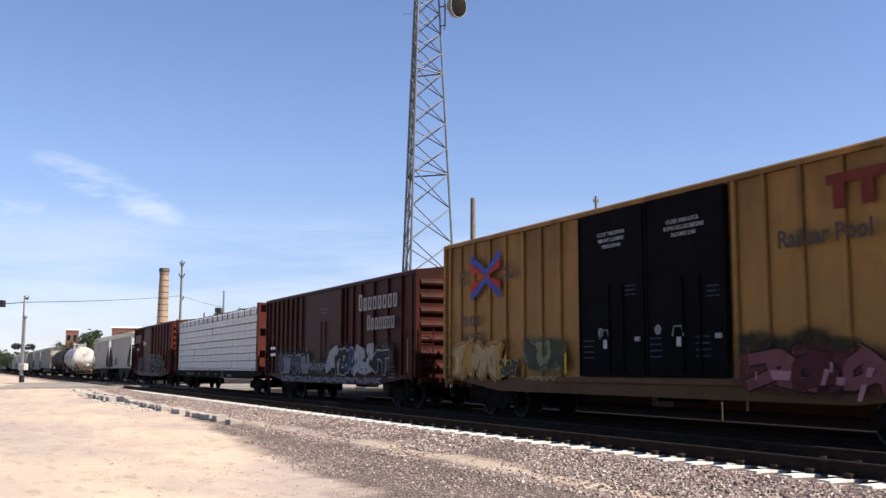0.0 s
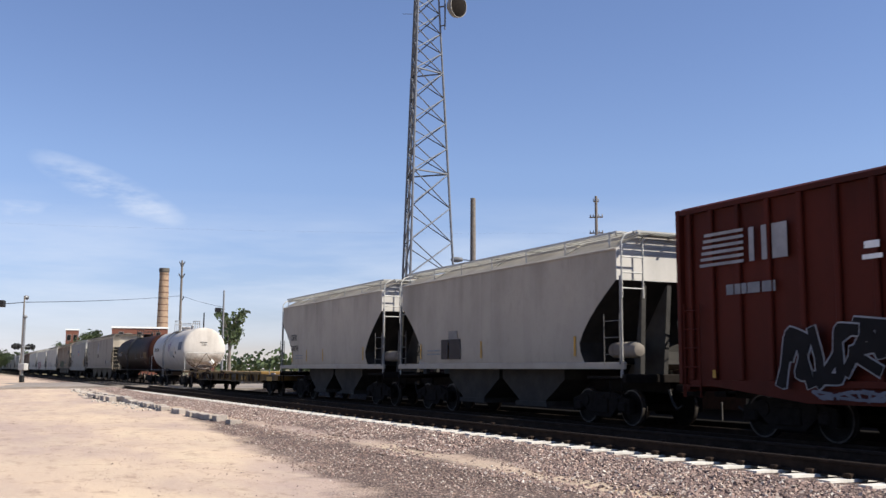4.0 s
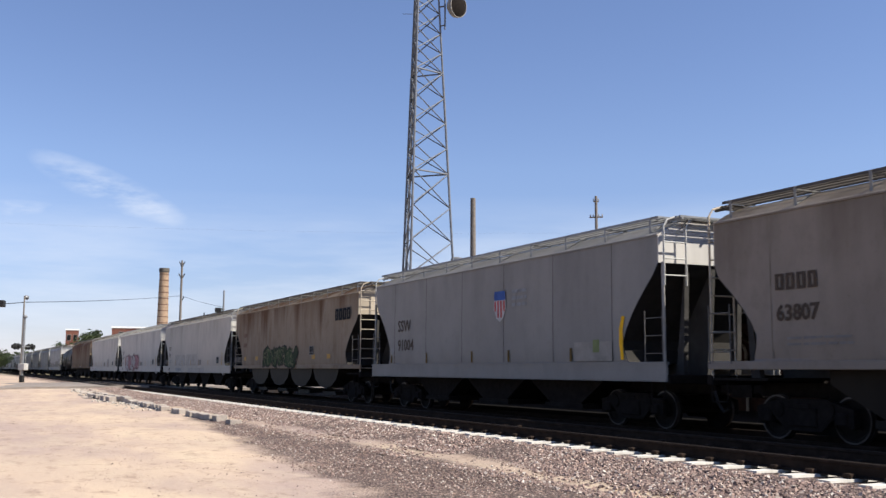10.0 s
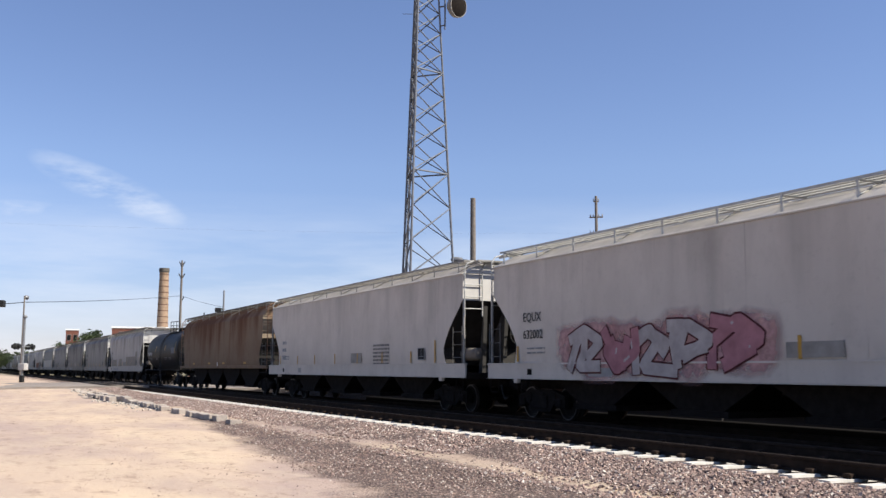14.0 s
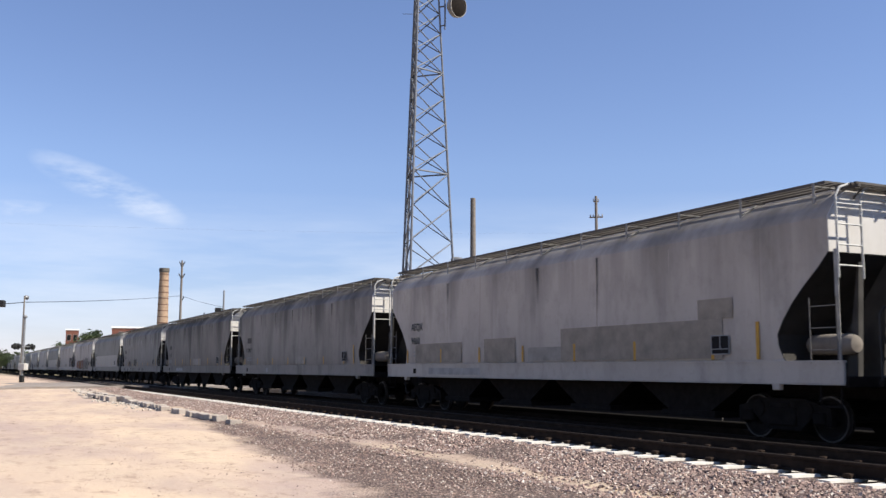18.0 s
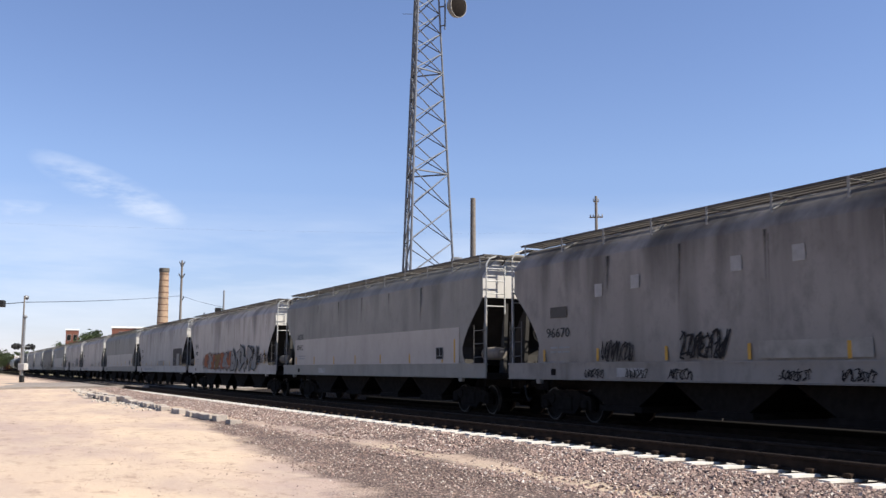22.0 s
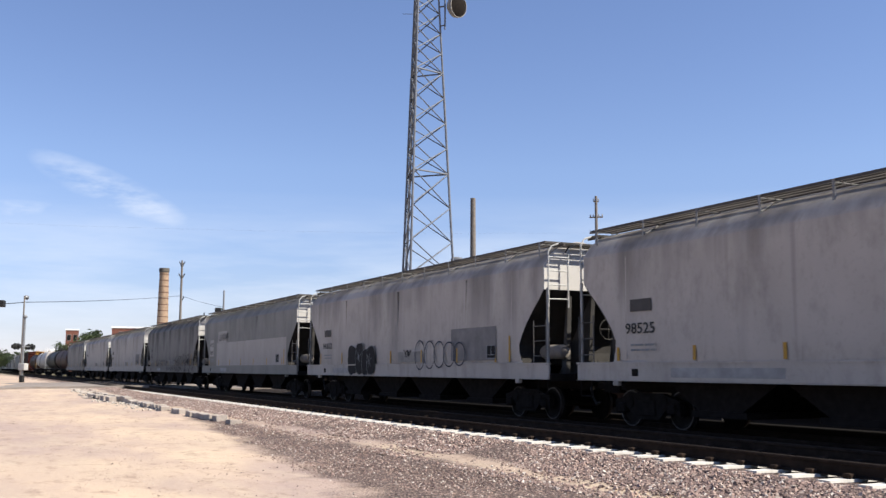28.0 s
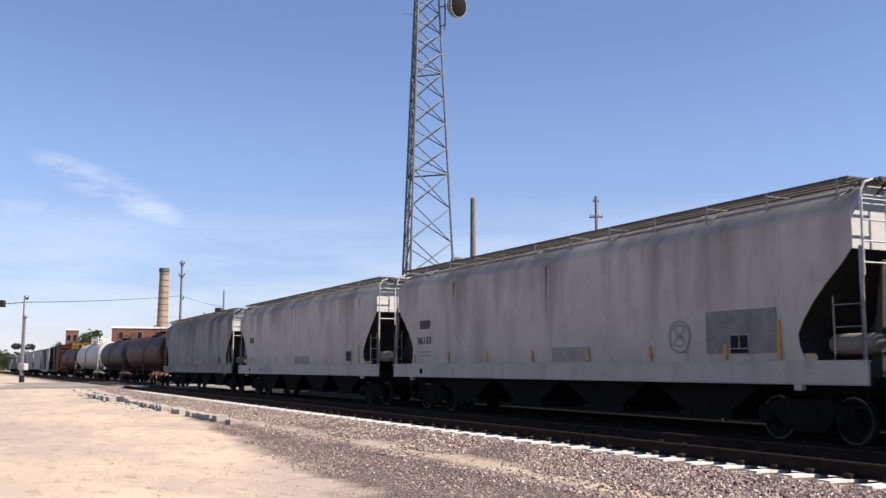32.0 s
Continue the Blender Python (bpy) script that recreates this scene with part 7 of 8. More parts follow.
def tank_car(label, u0, u1, r, zc, shell_m, rail_m, dome_x, platform=3.0, frame_m=None, inset=0.75, cap=0.35):
    car, h = new_car("tank_car", label, "tank car", u0, u1, 2.0)
    frame_m = frame_m or STEEL_DARK
    bm = B()
    e = h - inset
    prof = [(0.02, -e)]
    for i in range(1, 9):
        a = math.pi / 2 * i / 8
        prof.append((r * math.sin(a), -e + cap * (1 - math.cos(a))))
    for i in range(1, 8):
        prof.append((r, -e + cap + (2 * e - 2 * cap) * i / 8))
    prof += [(rr, -x) for rr, x in prof[:9][::-1]]
    lathe(bm, prof, 44, (0, 0, zc), axis="x")
    part("shell", bm, shell_m, car, smooth=True)
    # weld bands
    for k in (-0.5, 0, 0.5):
        bm = B()
        lathe(bm, [(r, k * e - 0.025), (r + 0.003, k * e - 0.015), (r + 0.003, k * e + 0.015), (r, k * e + 0.025)], 44, (0, 0, zc), axis="x")
        part("weld_band", bm, shell_m, car, smooth=True)
    # stub sills, saddles, side running rail
    for s in (-1, 1):
        bm = B()
        box(bm, min(s * h, s * (h - 2.9)), max(s * h, s * (h - 2.9)), -0.32, 0.32, 0.78, 1.06, 0.02)
        box(bm, min(s * h, s * (h - 0.12)), max(s * h, s * (h - 0.12)), -1.45, 1.45, 1.02, 1.14, 0.02)
        box(bm, min(s * (h - 0.12), s * (h - 0.75)), max(s * (h - 0.12), s * (h - 0.75)), -1.4, 1.4, 1.09, 1.13)
        part("stub_sill", bm, frame_m, car)
        bm = B()
        box(bm, s * (h - 2.0) - 0.3, s * (h - 2.0) + 0.3, -0.6, 0.6, 0.9, zc - r * 0.86)
        part("saddle", bm, STEEL_DARK, car)
        # hoop handrail over the end platform and diagonal braces to the head
        bm = B()
        x = s * (h - 0.06)
        pipe(bm, [(x, -1.4, 1.1), (x, -1.4, 2.22), (x, -1.3, 2.34), (x, 1.3, 2.34), (x, 1.4, 2.22), (x, 1.4, 1.1)], 0.024, 6)
        part("end_handrail", bm, rail_m, car, "hooped end handrail")
        bm = B()
        for yy in (-0.8, 0.8):
            tube(bm, (x, yy, 1.12), (x, 0.0, 2.33), 0.024, 6)
        part("head_brace", bm, TANK_FRAME if rail_m is DULL_WHITE else rail_m, car)
        lad = cached(("tank_step",), lambda: ladder_mesh(0.75, 0.4, 0.3, 0.016, "step", FRAME_DARK))
        for y in (-1, 1):
            hang("step", lad, car, pose(s * (h - 0.2), y * 1.45, 0.42, 0, 0, 90 if s > 0 else -90))
    for y in (-1, 1):
        bm = B()
        tube(bm, (-h + 0.15, y * 1.47, 1.20), (h - 0.15, y * 1.47, 1.20), 0.02, 6)
        part("side_rail", bm, LADDER_MID if rail_m is DULL_WHITE else FRAME_DARK, car, "long side handrail")
    # ladder and top platform round the manway
    for y in (-1, 1):
        # rails that hug the shell from the platform down, then drop straight to a last rung
        bm = B()
        path = [(math.cos(a) * (r + 0.09), zc + math.sin(a) * (r + 0.09)) for a in (radians(68 - 68 * k / 7) for k in range(8))] + [(r + 0.09, zc - 0.6), (r + 0.07, 0.72)]
        for dx in (-0.22, 0.22):
            pipe(bm, [(dome_x - 0.6 + dx, y * q, z) for q, z in path], 0.022, 6)
        z = 0.78
        while z < zc + r * 0.88:
            q = r + 0.08 if z < zc else math.sqrt(max(0.02, (r + 0.09) ** 2 - (z - zc) ** 2))
            tube(bm, (dome_x - 0.82, y * q, z), (dome_x - 0.38, y * q, z), 0.016, 5)
            z += 0.33
        part("ladder", bm, LADDER_MID if rail_m is DULL_WHITE else FRAME_DARK, car, "side ladder bent over the shell")
    bm = B()
    zt = zc + r
    lathe(bm, [(0.36, 0), (0.36, 0.22), (0.42, 0.22), (0.42, 0.27), (0.25, 0.33)], 20, (dome_x, 0, zt - 0.06))
    part("manway", bm, shell_m, car, "round manway dome", True)
    bm = B()
    lathe(bm, [(0.1, 0), (0.1, 0.25), (0.14, 0.3), (0.06, 0.42)], 12, (dome_x + 0.9, 0.2, zt - 0.05))
    lathe(bm, [(0.08, 0), (0.08, 0.2), (0.11, 0.25), (0.05, 0.33)], 12, (dome_x - 0.8, -0.15, zt - 0.05))
    part("valves", bm, rail_m, car)
    bm = B()
    for y in (-1, 1):
        box(bm, dome_x - platform / 2, dome_x + platform / 2, min(y * 0.42, y * 0.80), max(y * 0.42, y * 0.80), zt - 0.12, zt - 0.08)
    part("top_platform", bm, rail_m, car)
    for y in (-1, 1):
        bm = B()
        a, b = dome_x - platform / 2, dome_x + platform / 2
        yy = y * 0.66
        pipe(bm, [(a, yy, zt - 0.1), (a, yy, zt + 0.62), (a + 0.12, yy, zt + 0.72), (b - 0.12, yy, zt + 0.66), (b, yy, zt + 0.56), (b, yy, zt - 0.1)], 0.028, 6)
        for x in (a + platform * 0.33, a + platform * 0.66):
            tube(bm, (x, yy, zt - 0.1), (x, yy, zt + 0.68), 0.022, 5)
        for x in (a, b):
            if y < 0:
                tube(bm, (x, -0.66, zt + 0.46), (x, 0.66, zt + 0.46), 0.024, 5)
        part("platform_rail", bm, rail_m, car, "safety railing round the manway")
    return car, h, r, zc


def on_shell(y_r, z, zc):
    """Depth of the tank's near side at a height."""
    return -math.sqrt(max(0.01, y_r * y_r - (z - zc) ** 2)) - 0.012


def curved_letters(name, text, size, material, car, x, z, r, zc):
    ob = letters(name, text, size, material, car, 0, 0, 0)
    tilt = math.degrees(math.asin(max(-1, min(1, (z + size * 0.35 - zc) / r))))
    ob.matrix_basis = pose(x, on_shell(r + 0.03, z + size * 0.35, zc), z, 90 - tilt, 0, 0)
    return ob


def curved_patch(name, material, car, x0, x1, z0, z1, r, zc, label=""):
    bm = B()
    n = 6
    prev = None
    for i in range(n + 1):
        z = z0 + (z1 - z0) * i / n
        y = -math.sqrt(max(0.01, (r + 0.014) ** 2 - (z - zc) ** 2))
        cur = [bm.verts.new((x0, y, z)), bm.verts.new((x1, y, z))]
        if prev:
            bm.faces.new((prev[0], prev[1], cur[1], cur[0]))
        prev = cur
    return part(name, bm, material, car, label)


def build_tanks():
    r, zc = 1.44, 2.62
    car, h, r, zc = tank_car("white tank car with stained ends and a top railing", -150.2, -137.6, r, zc, TANK_WHITE, DULL_WHITE, -0.2, 2.3, TANK_FRAME, 0.55, 0.24)
    curved_letters("reporting_mark", "CRGX 6540", 0.36, BLACK_PAINT, car, -4.8, 2.55, r, zc)
    for i, (a, b, c, d, m) in enumerate(((4.0, 5.15, 2.55, 3.1, S_STEEL), (1.0, 2.3, 2.1, 2.5, S_WHITE), (2.0, 2.45, 2.05, 2.2, BLACK_PAINT), (3.05, 3.35, 2.3, 2.5, BLACK_PAINT))):
        curved_patch("decal", m, car, a, b, c, d, r, zc, "painted data panel")
    curved_patch("reflector", YELLOW_PAINT, car, 2.75, 2.83, 2.3, 2.75, r, zc)
    for k in range(9):
        rng = random.Random(k)
        x, w = 0.45 + 0.1 * k + rng.uniform(-0.1, 0.1), rng.uniform(0.03, 0.07)
        curved_patch("graffiti", S_PURPLE, car, x, x + w, 2.5 + rng.uniform(-0.1, 0.3), 3.2 + rng.uniform(-0.3, 0.15), r, zc, "purple sprayed scrawl")
    e = h - 0.55
    verts, faces, fade = [], [], []
    for i in range(19):
        a = radians(188 + 164 * i / 18)
        inner = 0.22 + 0.34 * (abs(i - 9) / 9) ** 2 + 0.05 * math.sin(i * 1.7)
        for k in range(6):
            q = inner + (0.985 - inner) * k / 5
            verts.append((e - 0.24 * (1 - math.sqrt(1 - q * q)) + 0.012, r * q * math.cos(a), zc + r * q * math.sin(a)))
            fade.append((k / 5) ** 0.6 * min(1.0, 0.1 + 2.2 * (1 - abs(i - 9) / 9)))
    for i in range(18):
        for k in range(5):
            faces.append((i * 6 + k, i * 6 + k + 1, i * 6 + k + 7, i * 6 + k + 6))
    faded("head_stain", verts, faces, fade, thin_spray((0.12, 0.072, 0.046)), car, "brown rust stain low on the tank head")
    bm = B()
    for y, z, w, hh in ((-0.3, 3.05, 0.22, 0.035), (-0.04, 3.05, 0.2, 0.035), (-0.2, 2.96, 0.3, 0.012), (-0.2, 2.90, 0.34, 0.012), (-0.2, 2.84, 0.26, 0.012)):
        box(bm, e - 0.012, e + 0.006, y, y + w, z, z + hh)
    part("head_stencil", bm, BLACK_PAINT, car)
    bm = B()
    prism(bm, [(0.42, 1.55), (0.62, 1.75), (0.42, 1.95), (0.22, 1.75)], "x", h - 0.14, h - 0.12)
    part("placard", bm, WHITE_PAINT, car, "white diamond placard")
    car, h, r, zc = tank_car("dark brown tank car stained black below its manway", -169.4, -151.0, 1.46, 2.58, TANK_STAINED, BLACK_PAINT, -0.5, 3.0, None, 0.45, 0.42)
    curved_letters("reporting_mark", "PSPX 649044", 0.36, S_SILVER, car, -7.2, 2.4, r, zc)
    for x, z, w in ((-2.85, 2.1, 0.35), (2.2, 2.08, 0.5), (5.0, 2.12, 0.42)):
        bm = B()
        for k in range(8):
            a, b = radians(100 + 20 * k), radians(120 + 20 * k)
            p, q = [(x + w * (0.5 + 0.5 * math.cos(v)), z + 0.2 + 0.2 * math.sin(v)) for v in (a, b)]
            tube(bm, (p[0], on_shell(r + 0.012, p[1], zc), p[1]), (q[0], on_shell(r + 0.012, q[1], zc), q[1]), 0.016, 4)
        part("chalk_mark", bm, S_STEEL, car, "curved pale chalk mark")
        curved_patch("chalk_mark", S_STEEL, car, x + 0.55, x + 1.0, z + 0.04, z + 0.08, r, zc)
        curved_patch("chalk_mark", FLAT_DULL, car, x + 1.35, x + 1.40, z + 0.05, z + 0.42, r, zc)
        curved_patch("chalk_mark", FLAT_DULL, car, x - 0.9, x - 0.86, z + 0.1, z + 0.42, r, zc)
    curved_patch("decal", FLAT_DULL, car, 6.25, 7.6, 2.1, 2.6, r, zc, "dull tan data panel")
    curved_patch("decal", TANK_FRAME, car, 5.95, 6.45, 1.65, 1.88, r, zc, "faded square panel")
    curved_patch("reflector", FLAT_DULL, car, 7.72, 7.84, 1.85, 2.6, r, zc, "dull yellow reflective strip")
    curved_patch("reflector", YELLOW_PAINT, car, -5.6, -5.5, 2.4, 2.75, r, zc)
    car, h, r, zc = tank_car("glossy black tank car with yellow reflective stripes", -329.6, -316.0, 1.45, 2.60, TANK_BLACK, BLACK_PAINT, 0.9, 3.2, None, 0.6, 0.30)
    curved_letters("reporting_mark", "TILX 170839", 0.30, S_WHITE, car, -5.1, 2.30, r, zc)
    for x in (-2.3, 1.4):
        for d in (0, 0.2):
            curved_patch("reflector", YELLOW_PAINT, car, x + d, x + d + 0.1, 2.6, 3.0, r, zc, "yellow reflective strip")
    curved_patch("decal", S_STEEL, car, 3.85, 4.95, 2.35, 2.75, r, zc, "grey data panel")
    curved_patch("reflector", YELLOW_PAINT, car, 5.1, 5.22, 2.35, 3.15, r, zc)
    for x in (-4.9, -2.6, 0.9, 2.6):
        curved_patch("stencil", S_SILVER, car, x, x + 0.9, 2.05, 2.1, r, zc)
        curved_patch("stencil", S_SILVER, car, x, x + 0.8, 1.95, 2.0, r, zc)
    bm = B()
    prism(bm, [(-1.2, 1.12), (-1.2, 2.2), (-0.85, 2.7), (0.85, 2.7), (1.2, 2.2), (1.2, 1.12)], "x", h - 0.5, h - 0.44)
    shield = part("head_shield", bm, TANK_BLACK, car, "black half-height head shield")
    bm = B()
    for z, w in ((2.52, 0.6), (2.36, 0.45), (2.26, 0.4)):
        box(bm, h - 0.439, h - 0.435, -0.3, -0.3 + w, z, z + (0.1 if z > 2.5 else 0.04))
    part("stencil", bm, S_WHITE, shield)
    # tanks following the hoppers
    tank_car("dark brown tank car far down the train", -658.2, -640.6, 1.46, 2.58, TANK_BROWN, BROWN_CAR, 2.0, 2.6, None, 0.45, 0.45)
    tank_car("black tank car far down the train", -676.5, -659.3, 1.46, 2.58, TANK_BLACK, BLACK_PAINT, 0.0, 2.6, None, 0.45, 0.5)
    tank_car("white tank car with white railings far down the train", -699.0, -677.8, 1.5, 2.7, TANK_WHITE, WHITE_PAINT, 1.0, 6.0, None, 0.45, 0.5)
    tank_car("dark brown tank car with yellow railings far down the train", -719.5, -700.3, 1.46, 2.6, TANK_BROWN, YELLOW_PAINT, 1.0, 7.0, None, 0.45, 0.5)


FLAT_DULL = spray("dull_tan_decal", (0.115, 0.068, 0.028))
DULL_WHITE = plain("dull_white_rail_paint", (0.42, 0.41, 0.39), 0.6)
TANK_FRAME = paint("rusty_frame", (0.075, 0.052, 0.036), (0.03, 0.02, 0.014), 0.7, 0.6)


def build_hoppers():
    # short cement hoppers
    for u0, u1, lb in ((-101.7, -88.9, "short pale grey covered hopper with two bays"), (-115.4, -102.9, "short pale beige-grey covered hopper with stencilled marks")):
        car, h = hopper("covered_hopper", lb, u0, u1, GREY_HA, GRATE_PALE, LADDER_PALE, top=4.22, cut=1.5, cz=3.35, sill=False, bays=2, bay_m=BAY_SHADE)
        y = -1.578
        reflectors(car, [-h + 1.9, -h + 3.9, -h + 6.0, h - 2.0], 1.62, 2.1, y)
        stencil_lines(car, -h + 2.4, y, 1.85, 2, 1.0, INK, 51)
        if u0 < -110:
            letters("reporting_mark", "CBFX", 0.36, BLACK_PAINT, car, -h + 1.62, y, 2.55, bold=0.015)
            letters("reporting_mark", "306770", 0.34, BLACK_PAINT, car, -h + 1.72, y, 2.08, bold=0.015)
        else:
            plate("overpainted_patch", PATCH_DARK, car, -h + 3.4, -h + 4.7, 1.6, 2.2, y)
            plate("overpainted_patch", PATCH_GREY, car, -h + 3.9, -h + 4.5, 2.2, 2.45, y)
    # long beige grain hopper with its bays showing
    car, h = hopper("covered_hopper", "long beige covered hopper with a blue leaf emblem", -192.25, -170.7, BEIGE_CAR, STEEL_RUST, LADDER_TAN, seam_m=SEAM_BROWN, top=4.36, cut=1.1, cz=3.2, sill=False, bays=4, bay_m=BAY_BEIGE_SHADE, end_m=SUNLIT_BEIGE_END, reservoir=False, ladder_wide=True)
    y = -1.578
    emblem = spray("emblem_navy", (0.05, 0.07, 0.16))
    bm = B()
    flat_poly(bm, [(-0.16, 3.95), (0.44, 3.45), (-0.25, 2.87), (-0.86, 3.42)], y - 0.002)
    e = part("emblem", bm, emblem, car, "dark blue leaf-shaped emblem")
    bm = B()
    flat_poly(bm, [(-0.25, 2.84), (0.02, 3.18), (0.06, 3.5), (-0.12, 3.78), (-0.5, 3.5), (-0.72, 3.2), (-0.7, 2.9)], y - 0.004)
    part("emblem_leaf", bm, PATCH_PALE, e)
    bm = B()
    ribbon(bm, [(-0.62, 2.95), (-0.35, 3.25), (-0.15, 3.6)], 0.035, y - 0.006)
    part("emblem_vein", bm, INK, e)
    block_letters(car, -0.86, 2.40, 3, 0.36, 0.36, 0.11, y, INK_DARK, 1, 1.0)
    letters("reporting_mark", "63807", 0.4, INK_DARK, car, -h + 1.95, y, 2.2)
    block_letters(car, -h + 1.95, 2.75, 4, 0.2, 0.3, 0.06, y, INK_DARK, 1, 1.0)
    stencil_lines(car, -h + 2.2, y, 1.85, 2, 1.5, PATCH_GREY, 52)
    acid_panel(car, h - 5.0, 1.75, y, BLACK_PAINT)
    stencil_lines(car, h - 4.0, y, 1.95, 2, 0.8, INK, 53)
    # grey hopper with a shield
    car, h = hopper("covered_hopper", "grey covered hopper with a red white and blue shield", -210.0, -193.4, GREY_SSW, STEEL_GREY, LADDER_PALE, top=4.36, cut=1.28, cz=3.52, bays=3, reservoir=False, seam_m=SEAM_GRIME)
    letters("reporting_mark", "SSW", 0.54, INK_DARK, car, -h + 2.3, y, 2.55, 1.0, "", 0.012)
    letters("reporting_mark", "91004", 0.52, INK_DARK, car, -h + 2.3, y, 1.92, 1.0, "", 0.012)
    bm = B()
    pts = [(0.78, 3.45), (1.38, 3.45), (1.42, 2.95), (1.26, 2.7), (1.08, 2.6), (0.9, 2.7), (0.74, 2.95)]
    flat_poly(bm, pts, y - 0.002)
    s = part("shield", bm, S_WHITE, car, "red, white and blue shield")
    bm = B()
    flat_poly(bm, [(0.78, 3.45), (1.38, 3.45), (1.40, 3.2), (0.76, 3.2)], y - 0.005)
    part("shield_band", bm, S_BLUE, s)
    bm = B()
    for k in range(4):
        x = 0.79 + k * 0.165
        box(bm, x, x + 0.075, y - 0.006, y - 0.003, 2.72 if k in (1, 2) else 2.9, 3.18)
    part("shield_stripe", bm, S_RED, s)
    stencil_lines(car, 1.75, y, 3.35, 3, 0.8, INK, 54, 0.18, 0.09)
    plate("overpainted_patch", PATCH_PALE, car, -h + 1.75, -h + 2.0, 1.75, 2.0, y - 0.006)
    reflectors(car, [-h + 1.75, -h + 4.6, -0.6, 1.55, 4.6], 1.5, 1.82, y, YELLOW_DULL)
    bm = B()
    flat_poly(bm, [(6.64, 1.52), (6.74, 1.52), (6.72, 1.9), (6.72, 2.2), (6.80, 2.5), (6.68, 2.5), (6.58, 2.2), (6.58, 1.85)], y)
    part("reflector", bm, YELLOW_BRIGHT, car, "curved yellow reflective strip along the cut-away end")
    plate("overpainted_patch", PATCH_MID, car, 4.75, 6.3, 1.5, 1.95, y + 0.001)
    plate("overpainted_patch", S_DULLGREEN, car, 5.55, 5.8, 1.7, 2.0, y - 0.006)
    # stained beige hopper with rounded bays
    car, h = hopper("covered_hopper", "rust-stained beige covered hopper with green graffiti", -229.9, -211.2, TAN_RUST, STEEL_RUST, LADDER_TAN, top=4.32, cut=1.3, cz=3.25, sill=False, bays=4, bay_m=BAY_BEIGE_SHADE, end_m=SUNLIT_BEIGE_END, reservoir=False, ladder_wide=True, deep_bays=True)
    block_letters(car, h - 2.75, 3.2, 4, 0.36, 0.46, 0.08, y - 0.01, S_BLACK, 1, 1.0)
    graffiti(car, -3.8, 1.6, 1.35, 2.4, y, [S_GREEN, S_LEAF], S_BLACK, 61, 7, None, 0.3, 0.06, fatk=0.34)
    graffiti(car, -3.6, 1.5, 1.4, 2.3, y - 0.022, [S_SAGE], S_SAGE, 62, 8, None, -0.25, 0.03, solid=False)
    acid_panel(car, h - 5.9, 1.9, y, BLACK_PAINT)
    for x in (-h + 2.1, -h + 4.3, h - 5.6, h - 3.7):
        plate("reflector", YELLOW_PAINT, car, x, x + 0.4, 1.72, 1.9, y)
    for i in range(2):
        stencil_lines(car, -h + 2.0, y, 2.9 - 0.5 * i, 1, 0.6, S_RUSTY, 63 + i, 0.2, 0.2)
    # three clean whitish pellet hoppers
    pellet_hopper(-250.2, -230.6, GREY_W1, ("ELTX", "3386"), "pale grey covered hopper with faded patches", 71, STEEL_RUST,
                  lambda c, hh, yy: (plate("overpainted_patch", PATCH_LILAC, c, -hh + 4.2, -hh + 7.4, 1.5, 2.2, yy + 0.0005), plate("overpainted_patch", PATCH_LILAC, c, -2, 1.6, 1.5, 2.2, yy + 0.0005),
                                     plate("overpainted_patch", PATCH_LILAC, c, -1.0, 3.4, 1.06, 1.34, -1.604)))
    pellet_hopper(-272.0, -251.5, WHITE_CAR, ("EQUX", "632002"), "clean white covered hopper with pink graffiti lettering", 72, GRATE_PALE,
                  lambda c, hh, yy: (spray_cloud(c, -hh + 3.9, -hh + 10.9, 1.05, 2.5, yy - 0.03, (0.46, 0.27, 0.26), 74), graffiti(c, -hh + 4.3, -hh + 10.4, 1.1, 2.42, yy - 0.036, [S_SHELL, S_ROSEPALE, S_SHELL], S_MAROON_D, 75, 5, S_SHELL, 0.12, 0.04, fatk=0.22)))
    pellet_hopper(-293.7, -273.4, WHITE_CAR, ("", ""), "clean whitish covered hopper with few markings", 76, GRATE_DULL,
                  lambda c, hh, yy: (stencil_lines(c, hh - 7.2, yy, 2.1, 6, 1.5, PATCH_GREY, 77, 0.13, 0.07), stencil_lines(c, -hh + 2.0, yy, 2.4, 3, 0.6, INK, 78, 0.32, 0.14)))
    # rusty hopper
    car, h = hopper("covered_hopper", "heavily rust-streaked covered hopper with open end platforms", -315.1, -294.3, RUST_CAR, STEEL_RUST, LADDER_RUST, top=4.26, cut=0.45, cz=2.7, sill=False, bays=4, bay_m=STEEL_DARK, end_m=TAN_RUST, reservoir=False, ladder_wide=True, inset=0.95, shoulder=True)
    for x in (-h + 4.2, -h + 8.4, 1.5, 6.1):
        plate("reflector", YELLOW_PAINT, car, x, x + 0.5, 1.55, 1.65, y)
    letters("reporting_mark", "PENA", 0.32, S_RUSTY, car, -8.0, y - 0.004, 2.95)
    letters("reporting_mark", "3237", 0.32, S_RUSTY, car, -7.95, y - 0.004, 2.48)
    plate("placard", WHITE_PAINT, car, 0.3, 0.42, 1.45, 1.65, y)

    # the long run of grey pellet hoppers
    def g1(c, hh, yy):
        for a, b, z0, z1 in ((1.1, 6.9, 1.52, 2.3), (-2.9, -1.15, 1.5, 2.15), (-7.6, -4.3, 1.5, 2.1), (6.2, 7.2, 2.3, 2.7)):
            plate("overpainted_patch", PATCH_TAN, c, a, b, z0, z1, yy + 0.0003)

    def g5(c, hh, yy):
        plate("pale_band", BAND_PALE, c, -hh + 1.65, hh - 1.75, 1.46, 2.55, yy + 0.006)

